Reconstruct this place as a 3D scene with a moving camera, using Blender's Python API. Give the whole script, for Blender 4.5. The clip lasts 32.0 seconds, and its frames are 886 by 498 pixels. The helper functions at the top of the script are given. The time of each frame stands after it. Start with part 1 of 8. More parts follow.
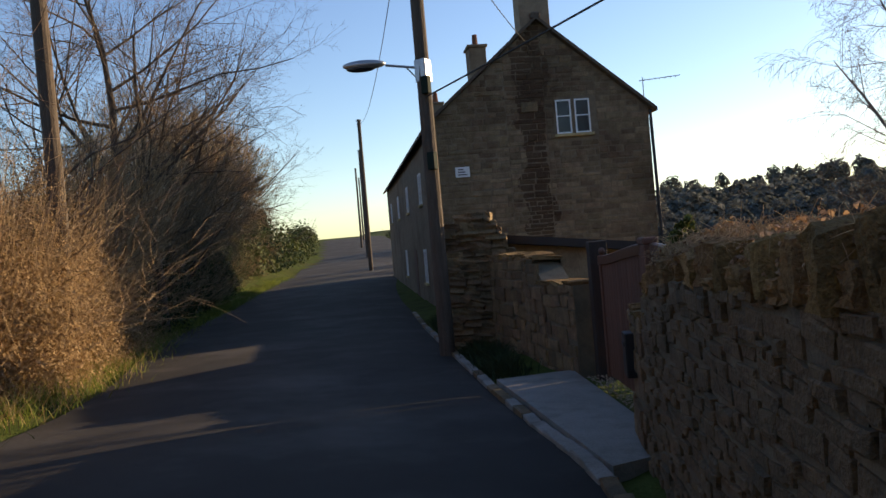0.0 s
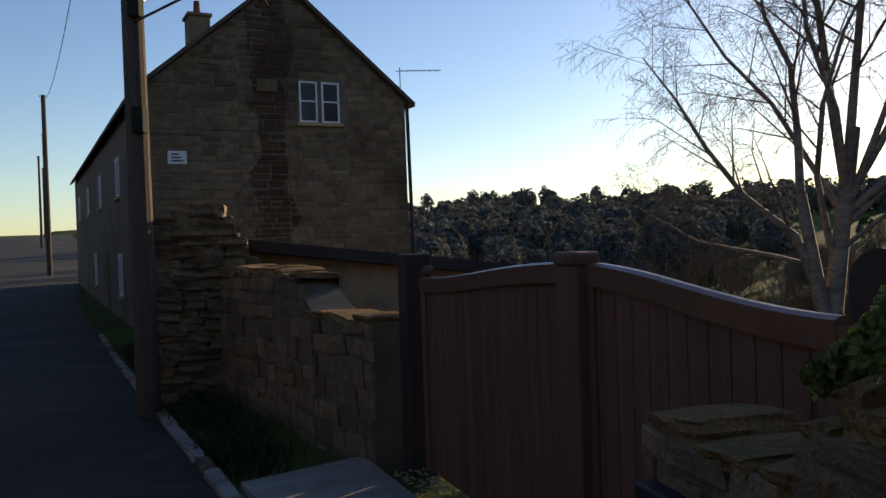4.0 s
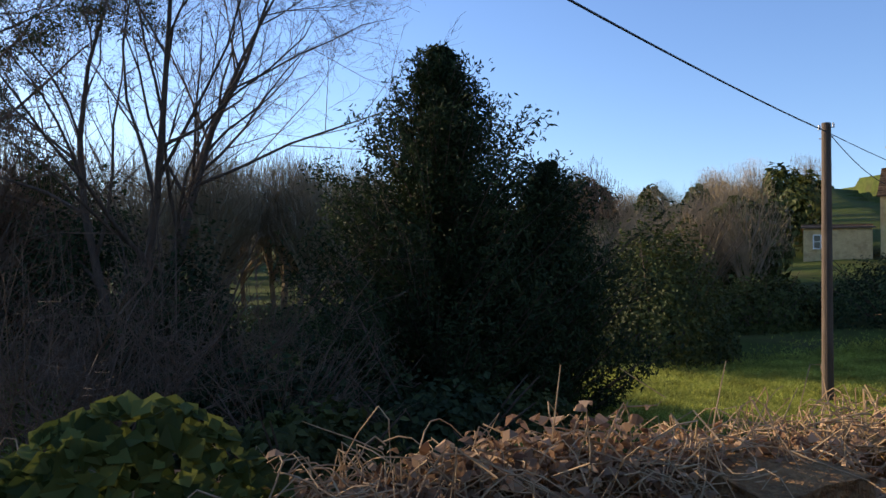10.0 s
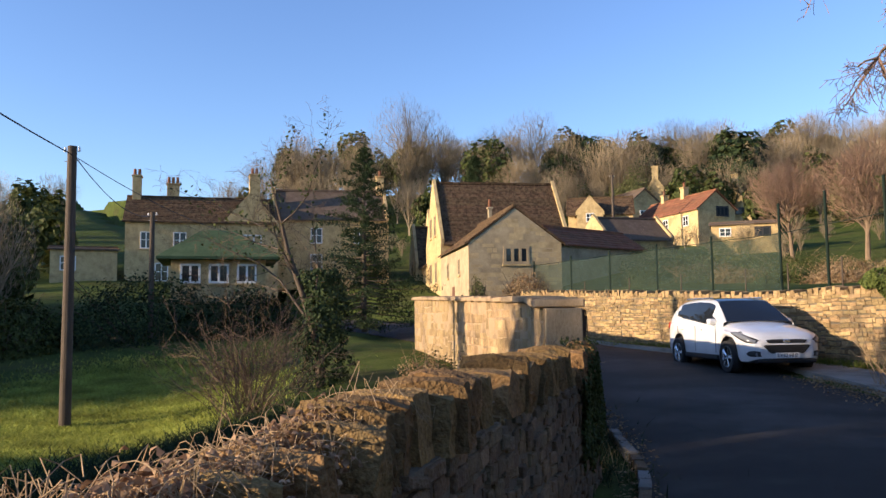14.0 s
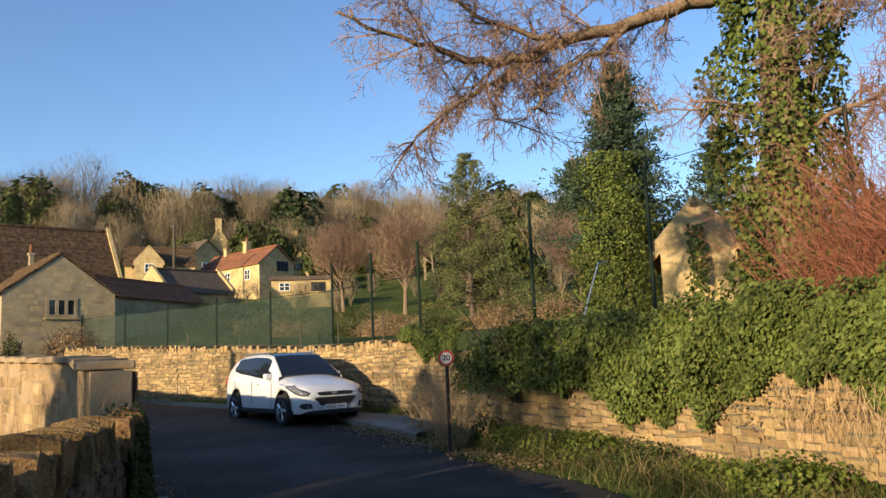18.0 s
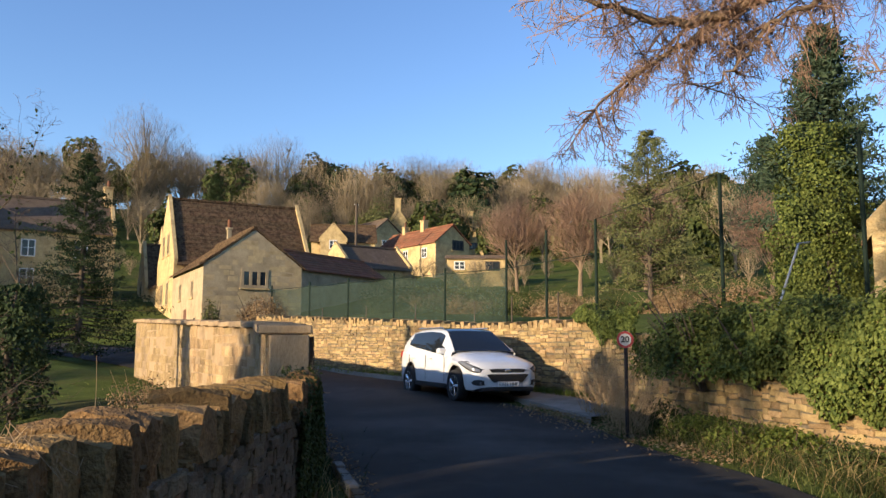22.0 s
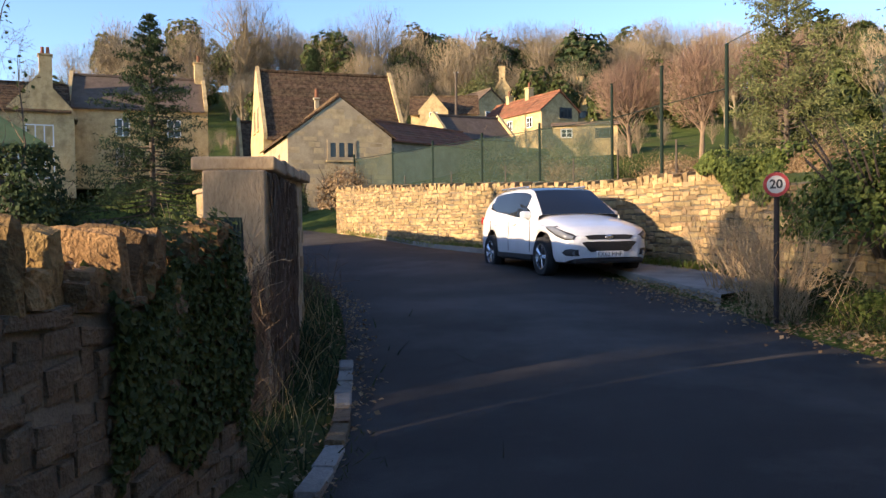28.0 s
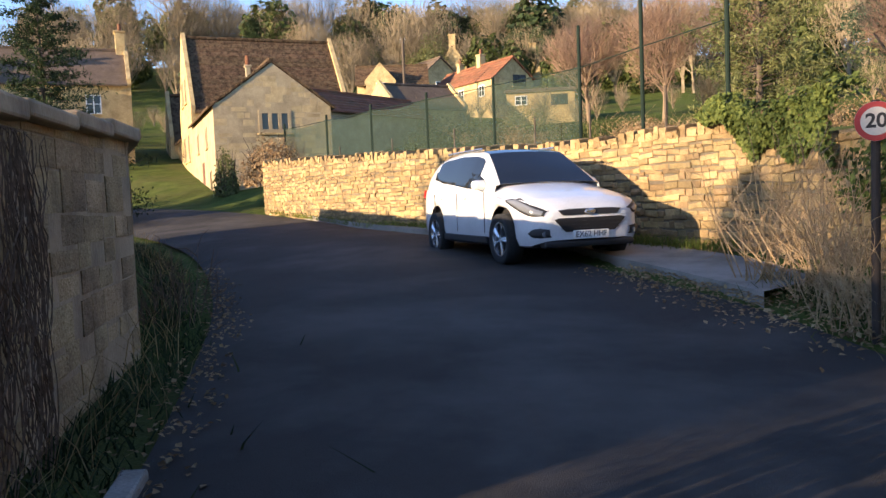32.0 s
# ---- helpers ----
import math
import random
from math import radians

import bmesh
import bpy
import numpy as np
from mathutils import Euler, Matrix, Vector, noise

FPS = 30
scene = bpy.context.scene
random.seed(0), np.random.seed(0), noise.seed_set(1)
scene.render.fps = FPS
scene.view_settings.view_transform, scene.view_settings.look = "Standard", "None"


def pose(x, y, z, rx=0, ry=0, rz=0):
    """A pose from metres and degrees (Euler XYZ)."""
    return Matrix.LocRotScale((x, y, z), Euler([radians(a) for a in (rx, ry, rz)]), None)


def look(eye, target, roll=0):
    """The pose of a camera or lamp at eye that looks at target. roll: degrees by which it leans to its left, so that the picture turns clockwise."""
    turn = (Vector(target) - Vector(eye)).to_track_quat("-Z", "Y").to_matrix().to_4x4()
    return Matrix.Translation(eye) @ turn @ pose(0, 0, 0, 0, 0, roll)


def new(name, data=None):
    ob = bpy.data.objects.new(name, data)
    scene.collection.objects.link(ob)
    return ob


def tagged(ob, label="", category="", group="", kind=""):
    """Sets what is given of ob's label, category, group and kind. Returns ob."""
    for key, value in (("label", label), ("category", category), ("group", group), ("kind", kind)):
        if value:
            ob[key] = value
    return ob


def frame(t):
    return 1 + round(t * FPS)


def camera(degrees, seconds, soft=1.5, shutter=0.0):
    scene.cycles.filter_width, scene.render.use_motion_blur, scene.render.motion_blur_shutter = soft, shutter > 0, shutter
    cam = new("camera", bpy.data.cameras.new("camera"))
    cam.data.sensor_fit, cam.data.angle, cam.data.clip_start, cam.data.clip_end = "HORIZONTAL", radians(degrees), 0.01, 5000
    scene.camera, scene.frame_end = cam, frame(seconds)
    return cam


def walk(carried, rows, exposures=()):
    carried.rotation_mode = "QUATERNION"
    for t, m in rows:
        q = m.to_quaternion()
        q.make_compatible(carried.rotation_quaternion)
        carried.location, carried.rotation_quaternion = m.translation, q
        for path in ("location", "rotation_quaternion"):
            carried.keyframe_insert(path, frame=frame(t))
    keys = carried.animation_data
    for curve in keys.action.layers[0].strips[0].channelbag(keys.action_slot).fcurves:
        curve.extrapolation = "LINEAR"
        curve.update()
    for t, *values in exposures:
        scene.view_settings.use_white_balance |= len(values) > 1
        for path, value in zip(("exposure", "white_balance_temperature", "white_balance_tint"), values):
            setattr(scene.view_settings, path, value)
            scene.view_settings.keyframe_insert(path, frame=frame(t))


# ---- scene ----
cam = camera(57.9, 32.0)
PATH = [
    (0, (2.565, -4.686, 1.901), (1.54, -2.969, 1.891), -4.8),
    (0.5, (2.246, -4.284, 1.904), (1.352, -2.495, 1.902), -3.6),
    (1, (1.909, -3.864, 1.908), (1.164, -2.008, 1.906), -2.5),
    (1.5, (1.653, -3.413, 1.932), (0.953, -1.54, 1.927), -1.6),
    (2, (1.268, -2.97, 1.949), (0.594, -1.087, 1.923), -1.3),
    (2.5, (0.978, -2.483, 1.899), (0.327, -0.593, 1.844), -2.1),
    (4.5, (0.339, -0.797, 1.897), (0.2, 1.198, 1.885), -1.8),
    (5, (0.36, -0.364, 1.858), (0.482, 1.632, 1.867), -1.9),
    (5.5, (0.39, -0.166, 1.962), (0.746, 1.801, 2.013), -1.5),
    (6, (0.411, -0.132, 1.993), (0.951, 1.791, 2.09), -0.9),
    (6.5, (0.405, -0.085, 1.978), (0.987, 1.825, 2.087), 0.1),
    (7, (0.394, -0.103, 1.975), (1.061, 1.779, 2.072), 1.1),
    (7.5, (0.413, -0.257, 2.004), (1.457, 1.447, 2.104), 2.1),
    (8, (0.472, -0.247, 2.018), (2.016, 1.019, 2.14), 2.5),
    (8.5, (0.435, -0.277, 2.06), (2.227, 0.603, 2.189), 2.1),
    (9, (0.408, -0.301, 2.058), (2.286, 0.373, 2.193), 1.6),
    (9.5, (0.361, -0.363, 2.062), (2.31, 0.067, 2.193), 1.0),
    (10, (0.332, -0.389, 2.105), (2.326, -0.278, 2.218), 1.2),
    (10.5, (0.312, -0.32, 2.166), (2.294, -0.555, 2.29), 1.5),
    (11, (0.362, -0.47, 2.172), (2.283, -0.996, 2.344), 1.5),
    (11.5, (0.409, -0.537, 2.197), (2.254, -1.283, 2.398), 0.3),
    (12, (0.41, -0.592, 2.179), (2.144, -1.568, 2.384), -0.3),
    (12.5, (0.481, -0.635, 2.182), (2.101, -1.792, 2.376), 0.0),
    (13, (0.517, -0.661, 2.182), (2.055, -1.927, 2.358), -0.2),
    (13.5, (0.535, -0.661, 2.193), (1.988, -2.025, 2.357), -0.7),
    (14, (0.5, -0.617, 2.202), (1.855, -2.078, 2.373), -0.7),
    (14.5, (0.5, -0.63, 2.216), (1.737, -2.191, 2.394), -0.4),
    (15, (0.497, -0.641, 2.208), (1.588, -2.309, 2.379), 0.0),
    (15.5, (0.484, -0.647, 2.202), (1.418, -2.407, 2.369), 0.1),
    (17.5, (0.466, -0.631, 2.269), (0.98, -2.548, 2.516), -2.0),
    (18, (0.447, -0.625, 2.281), (0.86, -2.563, 2.552), -2.4),
    (18.5, (0.434, -0.569, 2.274), (0.676, -2.532, 2.571), -1.2),
    (19, (0.425, -0.598, 2.273), (0.459, -2.573, 2.586), 0.3),
    (19.5, (0.438, -0.615, 2.261), (0.535, -2.591, 2.554), -0.2),
    (20, (0.532, -0.703, 2.224), (0.998, -2.633, 2.466), -2.0),
    (20.5, (0.559, -0.736, 2.221), (1.242, -2.604, 2.426), -3.0),
    (21, (0.557, -0.855, 2.225), (1.332, -2.687, 2.435), -1.6),
    (21.5, (0.535, -0.982, 2.228), (1.358, -2.79, 2.457), 0.3),
    (22, (0.62, -1.069, 2.214), (1.446, -2.875, 2.448), 0.3),
    (22.5, (0.767, -1.187, 2.209), (1.618, -2.981, 2.45), -0.8),
    (23, (0.799, -1.323, 2.182), (1.737, -3.077, 2.39), -2.1),
    (23.5, (0.853, -1.536, 2.15), (1.909, -3.228, 2.299), -2.6),
    (24, (1.005, -1.771, 2.117), (2.104, -3.438, 2.218), -3.1),
    (24.5, (1.122, -2.059, 2.082), (2.209, -3.736, 2.158), -1.9),
    (25, (1.144, -2.323, 2.073), (2.207, -4.017, 2.1), -0.2),
    (25.5, (1.271, -2.672, 2.052), (2.25, -4.416, 2.049), 1.2),
    (27.5, (1.562, -4.271, 1.926), (2.577, -5.994, 1.883), 0.0),
    (28, (1.675, -4.655, 1.911), (2.753, -6.338, 1.845), -0.7),
    (28.5, (1.744, -5.011, 1.906), (2.856, -6.672, 1.846), -1.9),
    (29, (1.998, -5.447, 1.88), (3.215, -7.034, 1.821), -1.7),
    (29.5, (2.254, -5.856, 1.885), (3.553, -7.376, 1.822), -2.1),
    (30, (2.44, -6.233, 1.895), (3.768, -7.727, 1.837), -2.0),
    (30.5, (2.705, -6.639, 1.882), (3.962, -8.193, 1.805), -0.8),
    (31, (2.866, -7.088, 1.882), (3.999, -8.733, 1.777), -1.2),
    (31.5, (3.043, -7.429, 1.852), (4.098, -9.124, 1.732), -1.3),
    (32, (3.244, -7.842, 1.884), (4.23, -9.578, 1.755), -2.3),
]
EXPOSURES = [(0, 0.8, 6900, 14), (0.5, 0.4, 6800, 14), (1, 0.15, 6650, 14), (2.5, 0.05, 6650, 14), (4.5, 0.3, 6700, 14), (6, 0.05, 6600, 14), (7.2, -0.1, 6400, 14), (8, -0.25, 6500, 16), (9, 0.35, 6300, 16), (10.5, 0.95, 6000, 16),
             (13, 1.0, 5950, 16), (15.5, 0.95, 6000, 14), (18, 0.8, 6250, 8), (19.5, 0.75, 6250, 7), (21, 0.85, 6100, 9), (23, 0.95, 6000, 12), (25, 1.0, 6050, 14), (26.5, 1.2, 6100, 16), (28, 1.4, 6150, 16), (32, 1.6, 6200, 16)]
walk(cam, [(t, look(eye, target, roll)) for t, eye, target, roll in PATH], EXPOSURES)

# ---- light: a low winter sun and a clear sky ----
SUN_DIR = Vector((0.475, 0.858, 0.215)).normalized()
world = bpy.data.worlds.new("sky")
scene.world = world
world.use_nodes = True
wn = world.node_tree.nodes
sky = wn.new("ShaderNodeTexSky")
sky.sky_type = "NISHITA"
sky.sun_disc = False
sky.sun_elevation = math.asin(SUN_DIR.z)
sky.sun_rotation = math.atan2(SUN_DIR.x, SUN_DIR.y)
sky.air_density, sky.dust_density, sky.ozone_density = 1.0, 0.3, 2.5
wn["Background"].inputs["Strength"].default_value = 0.14
deep = wn.new("ShaderNodeHueSaturation")
deep.inputs["Saturation"].default_value, deep.inputs["Hue"].default_value = 1.06, 0.51
world.node_tree.links.new(sky.outputs[0], deep.inputs["Color"])
world.node_tree.links.new(deep.outputs[0], wn["Background"].inputs["Color"])
sun = new("sun", bpy.data.lights.new("sun", "SUN"))
sun.data.energy, sun.data.angle, sun.data.color = 5.0, radians(0.6), (1.0, 0.76, 0.47)
sun.matrix_world = look(SUN_DIR * 100, (0, 0, 0))


# ---- materials ----
def nd(mat, kind, **kw):
    n = mat.node_tree.nodes.new(kind)
    for k, v in kw.items():
        n.inputs[k].default_value = v
    return n


def surface(name, dark, light, scale=6.0, fine=60.0, rough=0.85, bump=0.4, metal=0.0, vary=0.0, island=False, spec=0.4,
            stain=None, stain_scale=0.7, stain_amount=0.6, sheen=0.0, contrast=(0.35, 0.65), stretch=(1, 1, 1), depth=0.02):
    m = bpy.data.materials.new(name)
    m.use_nodes = True
    ln = m.node_tree.links.new
    p = m.node_tree.nodes["Principled BSDF"]
    p.inputs["Roughness"].default_value, p.inputs["Metallic"].default_value = rough, metal
    p.inputs["Specular IOR Level"].default_value = spec
    co = nd(m, "ShaderNodeNewGeometry")
    mp = nd(m, "ShaderNodeMapping", Scale=stretch)
    ln(co.outputs["Position"], mp.inputs["Vector"])
    n1 = nd(m, "ShaderNodeTexNoise", Scale=scale, Detail=5.0, Roughness=0.6)
    n2 = nd(m, "ShaderNodeTexNoise", Scale=fine, Detail=3.0, Roughness=0.6)
    ln(mp.outputs[0], n1.inputs["Vector"])
    ln(mp.outputs[0], n2.inputs["Vector"])
    mixf = nd(m, "ShaderNodeMath")
    mixf.operation = "MULTIPLY_ADD"
    ln(n2.outputs["Fac"], mixf.inputs[0])
    mixf.inputs[1].default_value = 0.5
    half = nd(m, "ShaderNodeMath")
    half.operation = "MULTIPLY"
    ln(n1.outputs["Fac"], half.inputs[0])
    half.inputs[1].default_value = 0.5
    ln(half.outputs[0], mixf.inputs[2])
    ramp = nd(m, "ShaderNodeValToRGB")
    ramp.color_ramp.elements[0].position, ramp.color_ramp.elements[1].position = contrast
    ramp.color_ramp.elements[0].color, ramp.color_ramp.elements[1].color = (*dark, 1), (*light, 1)
    ln(mixf.outputs[0], ramp.inputs["Fac"])
    col = ramp.outputs["Color"]
    if stain:
        n3 = nd(m, "ShaderNodeTexNoise", Scale=stain_scale, Detail=6.0, Roughness=0.65)
        ln(co.outputs["Position"], n3.inputs["Vector"])
        r3 = nd(m, "ShaderNodeValToRGB")
        r3.color_ramp.elements[0].position, r3.color_ramp.elements[1].position = 0.48, 0.68
        ln(n3.outputs["Fac"], r3.inputs["Fac"])
        am = nd(m, "ShaderNodeMath")
        am.operation = "MULTIPLY"
        am.inputs[1].default_value = stain_amount
        ln(r3.outputs["Color"], am.inputs[0])
        mx = nd(m, "ShaderNodeMix")
        mx.data_type = "RGBA"
        ln(am.outputs[0], mx.inputs[0])
        ln(col, mx.inputs[6])
        mx.inputs[7].default_value = (*stain, 1)
        col = mx.outputs[2]
    if vary:
        hsv = nd(m, "ShaderNodeHueSaturation")
        src = co.outputs["Random Per Island"] if island else nd(m, "ShaderNodeObjectInfo").outputs["Random"]
        mr = nd(m, "ShaderNodeMapRange")
        mr.inputs["To Min"].default_value, mr.inputs["To Max"].default_value = 1 - vary, 1 + vary
        ln(src, mr.inputs["Value"])
        ln(mr.outputs[0], hsv.inputs["Value"])
        mh = nd(m, "ShaderNodeMapRange")
        mh.inputs["From Max"].default_value = 0.37
        mh.inputs["To Min"].default_value, mh.inputs["To Max"].default_value = 0.5 - vary * 0.03, 0.5 + vary * 0.03
        fr = nd(m, "ShaderNodeMath")
        fr.operation = "MODULO"
        fr.inputs[1].default_value = 0.37
        ln(src, fr.inputs[0])
        ln(fr.outputs[0], mh.inputs["Value"])
        ln(mh.outputs[0], hsv.inputs["Hue"])
        ln(col, hsv.inputs["Color"])
        col = hsv.outputs["Color"]
    ln(col, p.inputs["Base Color"])
    if bump:
        b = nd(m, "ShaderNodeBump", Strength=bump, Distance=depth)
        ln(mixf.outputs[0], b.inputs["Height"])
        ln(b.outputs[0], p.inputs["Normal"])
    return m


def leafy(name, dark, light, rough=0.5, through_light=0.35):
    """Leaves: colour varies from leaf to leaf, and light passes through."""
    m = bpy.data.materials.new(name)
    m.use_nodes = True
    ln = m.node_tree.links.new
    p = m.node_tree.nodes["Principled BSDF"]
    out = m.node_tree.nodes["Material Output"]
    p.inputs["Roughness"].default_value, p.inputs["Specular IOR Level"].default_value = max(rough, 0.6), 0.15
    geo = nd(m, "ShaderNodeNewGeometry")
    ramp = nd(m, "ShaderNodeValToRGB")
    ramp.color_ramp.elements[0].color, ramp.color_ramp.elements[1].color = (*dark, 1), (*light, 1)
    ln(geo.outputs["Random Per Island"], ramp.inputs["Fac"])
    nz = nd(m, "ShaderNodeTexNoise", Scale=0.9, Detail=4.0)
    ln(geo.outputs["Position"], nz.inputs["Vector"])
    mr = nd(m, "ShaderNodeMapRange")
    mr.inputs["From Min"].default_value, mr.inputs["From Max"].default_value = 0.3, 0.7
    mr.inputs["To Min"].default_value, mr.inputs["To Max"].default_value = 0.6, 1.3
    ln(nz.outputs["Fac"], mr.inputs["Value"])
    hsv = nd(m, "ShaderNodeHueSaturation")
    ln(mr.outputs[0], hsv.inputs["Value"])
    ln(ramp.outputs["Color"], hsv.inputs["Color"])
    ln(hsv.outputs["Color"], p.inputs["Base Color"])
    tr = nd(m, "ShaderNodeBsdfTranslucent")
    ln(hsv.outputs["Color"], tr.inputs["Color"])
    mx = nd(m, "ShaderNodeMixShader", Fac=through_light)
    ln(p.outputs[0], mx.inputs[1])
    ln(tr.outputs[0], mx.inputs[2])
    ln(mx.outputs[0], out.inputs["Surface"])
    return m


def plain(name, colour, rough=0.5, metal=0.0, spec=0.5, coat=0.0):
    m = surface(name, tuple(c * 0.9 for c in colour), tuple(min(1, c * 1.06) for c in colour), 3.0, 40.0, rough, 0.04, metal, spec=spec)
    m.node_tree.nodes["Principled BSDF"].inputs["Coat Weight"].default_value = coat
    return m


def glass_mat(name, tint=(0.02, 0.025, 0.03), rough=0.05):
    m = bpy.data.materials.new(name)
    m.use_nodes = True
    p = m.node_tree.nodes["Principled BSDF"]
    p.inputs["Base Color"].default_value = (*tint, 1)
    p.inputs["Roughness"].default_value = rough
    p.inputs["Specular IOR Level"].default_value = 0.5
    return m


M = {}
M["asphalt"] = surface("asphalt", (0.016, 0.014, 0.012), (0.045, 0.040, 0.034), 0.8, 120, 0.85, 0.7, stain=(0.095, 0.086, 0.074), stain_scale=0.45, stain_amount=0.6, depth=0.015, contrast=(0.3, 0.7), spec=0.22)
M["earth"] = surface("earth", (0.04, 0.032, 0.022), (0.11, 0.085, 0.055), 2.0, 50, 0.95, 0.8)
M["turf"] = surface("turf", (0.035, 0.052, 0.012), (0.10, 0.125, 0.03), 1.2, 40, 0.95, 0.9, stain=(0.085, 0.07, 0.035), stain_scale=0.25, depth=0.05, spec=0.05)
M["bath_stone"] = surface("bath_stone", (0.23, 0.155, 0.07), (0.45, 0.32, 0.155), 9, 60, 0.92, 0.9, vary=0.32, stain=(0.12, 0.095, 0.06), stain_scale=1.6, stain_amount=0.7, spec=0.12, depth=0.03)
M["bath_stone_joined"] = surface("bath_stone_joined", (0.23, 0.155, 0.07), (0.45, 0.32, 0.155), 9, 60, 0.92, 0.9, vary=0.32, island=True, stain=(0.12, 0.095, 0.06), stain_scale=1.6, stain_amount=0.7, spec=0.12, depth=0.03)
M["rubble"] = surface("rubble", (0.11, 0.073, 0.038), (0.26, 0.175, 0.09), 8, 45, 0.92, 1.0, vary=0.3, stain=(0.07, 0.066, 0.042), stain_scale=2.2, stain_amount=0.65, depth=0.04)
M["coping"] = surface("coping", (0.12, 0.072, 0.032), (0.36, 0.225, 0.092), 7, 50, 0.94, 1.0, vary=0.3, stain=(0.07, 0.06, 0.036), stain_scale=3.5, stain_amount=0.7, depth=0.04, spec=0.1)
M["mortar"] = surface("mortar", (0.10, 0.08, 0.055), (0.22, 0.175, 0.11), 6, 80, 0.95, 0.7, stain=(0.06, 0.06, 0.04), stain_scale=1.2)
M["grey_stone"] = surface("grey_stone", (0.17, 0.125, 0.08), (0.31, 0.235, 0.15), 5, 60, 0.92, 0.6, vary=0.2, stain=(0.10, 0.055, 0.03), stain_scale=0.5, stain_amount=0.7)
M["render"] = surface("render", (0.27, 0.19, 0.105), (0.44, 0.32, 0.185), 2.5, 50, 0.92, 0.7, stain=(0.13, 0.09, 0.055), stain_scale=1.3, stain_amount=0.75, stretch=(1, 1, 0.4))
M["ashlar"] = surface("ashlar", (0.40, 0.285, 0.125), (0.62, 0.47, 0.24), 3.0, 24, 0.9, 0.6, stain=(0.25, 0.175, 0.085), stain_scale=1.4, stain_amount=0.7, depth=0.04, spec=0.15)
M["ashlar_grey"] = surface("ashlar_grey", (0.31, 0.24, 0.145), (0.50, 0.40, 0.25), 2.5, 24, 0.9, 0.5, stain=(0.19, 0.15, 0.095), stain_scale=0.6, stain_amount=0.65, spec=0.12)
M["ashlar_block"] = surface("ashlar_block", (0.35, 0.265, 0.14), (0.54, 0.415, 0.235), 4, 30, 0.9, 0.5, vary=0.09, stain=(0.22, 0.165, 0.095), stain_scale=0.9, stain_amount=0.6, spec=0.1)
M["stone_tile"] = surface("stone_tile", (0.022, 0.015, 0.010), (0.15, 0.095, 0.055), 3.2, 14, 0.95, 1.0, stain=(0.20, 0.155, 0.09), stain_scale=4.5, stain_amount=0.4, depth=0.1, spec=0.08, contrast=(0.38, 0.62), vary=0.18)
M["red_tile"] = surface("red_tile", (0.13, 0.055, 0.032), (0.29, 0.125, 0.07), 1.6, 20, 0.9, 0.8, stain=(0.13, 0.085, 0.05), stain_scale=1.2, stain_amount=0.75, depth=0.06, spec=0.1, vary=0.12)
M["slate"] = surface("slate", (0.075, 0.055, 0.042), (0.16, 0.12, 0.09), 2, 20, 0.9, 0.6, stain=(0.12, 0.09, 0.055), stain_scale=0.8, spec=0.1)
M["green_roof"] = surface("green_roof", (0.045, 0.075, 0.035), (0.10, 0.14, 0.07), 1.2, 25, 0.95, 0.4, spec=0.08)
M["pole_wood"] = surface("pole_wood", (0.05, 0.037, 0.026), (0.125, 0.096, 0.07), 3, 40, 0.9, 0.5, stretch=(6, 6, 0.6))
M["gate_wood"] = surface("gate_wood", (0.085, 0.038, 0.024), (0.17, 0.08, 0.05), 3, 50, 0.7, 0.35, stretch=(5, 5, 0.5), vary=0.15)
M["gate_rail"] = surface("gate_rail", (0.085, 0.038, 0.024), (0.17, 0.08, 0.05), 3, 50, 0.34, 0.1, spec=0.7, stretch=(5, 5, 0.5))
M["gate_post"] = surface("gate_post", (0.018, 0.014, 0.012), (0.05, 0.036, 0.028), 3, 50, 0.75, 0.3, stretch=(5, 5, 0.5))
M["concrete"] = surface("concrete", (0.19, 0.175, 0.15), (0.33, 0.305, 0.265), 1.5, 60, 0.92, 0.5, stain=(0.13, 0.12, 0.095), stain_scale=1.4, stain_amount=0.7, spec=0.15)
M["gravel"] = surface("gravel", (0.20, 0.15, 0.10), (0.48, 0.40, 0.30), 35, 90, 0.95, 1.0)
M["white_paint"] = plain("white_paint", (0.78, 0.77, 0.74), 0.5)
M["pane"] = glass_mat("pane")
M["dark"] = plain("dark", (0.012, 0.012, 0.013), 0.6)
M["steel"] = surface("steel", (0.30, 0.31, 0.32), (0.45, 0.46, 0.47), 6, 60, 0.45, 0.1, 0.8)
M["green_metal"] = plain("green_metal", (0.012, 0.022, 0.016), 0.8, spec=0.15)
M["bark"] = surface("bark", (0.045, 0.034, 0.024), (0.14, 0.105, 0.075), 6, 50, 0.95, 0.8, stretch=(3, 3, 0.6))
M["bark_warm"] = surface("bark_warm", (0.13, 0.09, 0.055), (0.27, 0.19, 0.12), 5, 40, 0.95, 0.6, stretch=(3, 3, 0.6))
M["birch_bark"] = surface("birch_bark", (0.10, 0.075, 0.055), (0.34, 0.28, 0.23), 5, 30, 0.85, 0.5, stretch=(1, 1, 2.5), stain=(0.06, 0.045, 0.035), stain_scale=2.5)
M["twig"] = surface("twig", (0.085, 0.06, 0.042), (0.19, 0.135, 0.09), 6, 40, 0.9, 0.2, spec=0.12)
M["wood_twig"] = surface("wood_twig", (0.145, 0.118, 0.078), (0.33, 0.262, 0.17), 0.05, 2, 0.95, 0.0, spec=0.05)
# Leaf colour lightened and greyed to stand in for distance haze.
M["hazed_canopy"] = leafy("hazed_canopy", (0.07, 0.078, 0.072), (0.14, 0.145, 0.13), 0.8, 0.3)
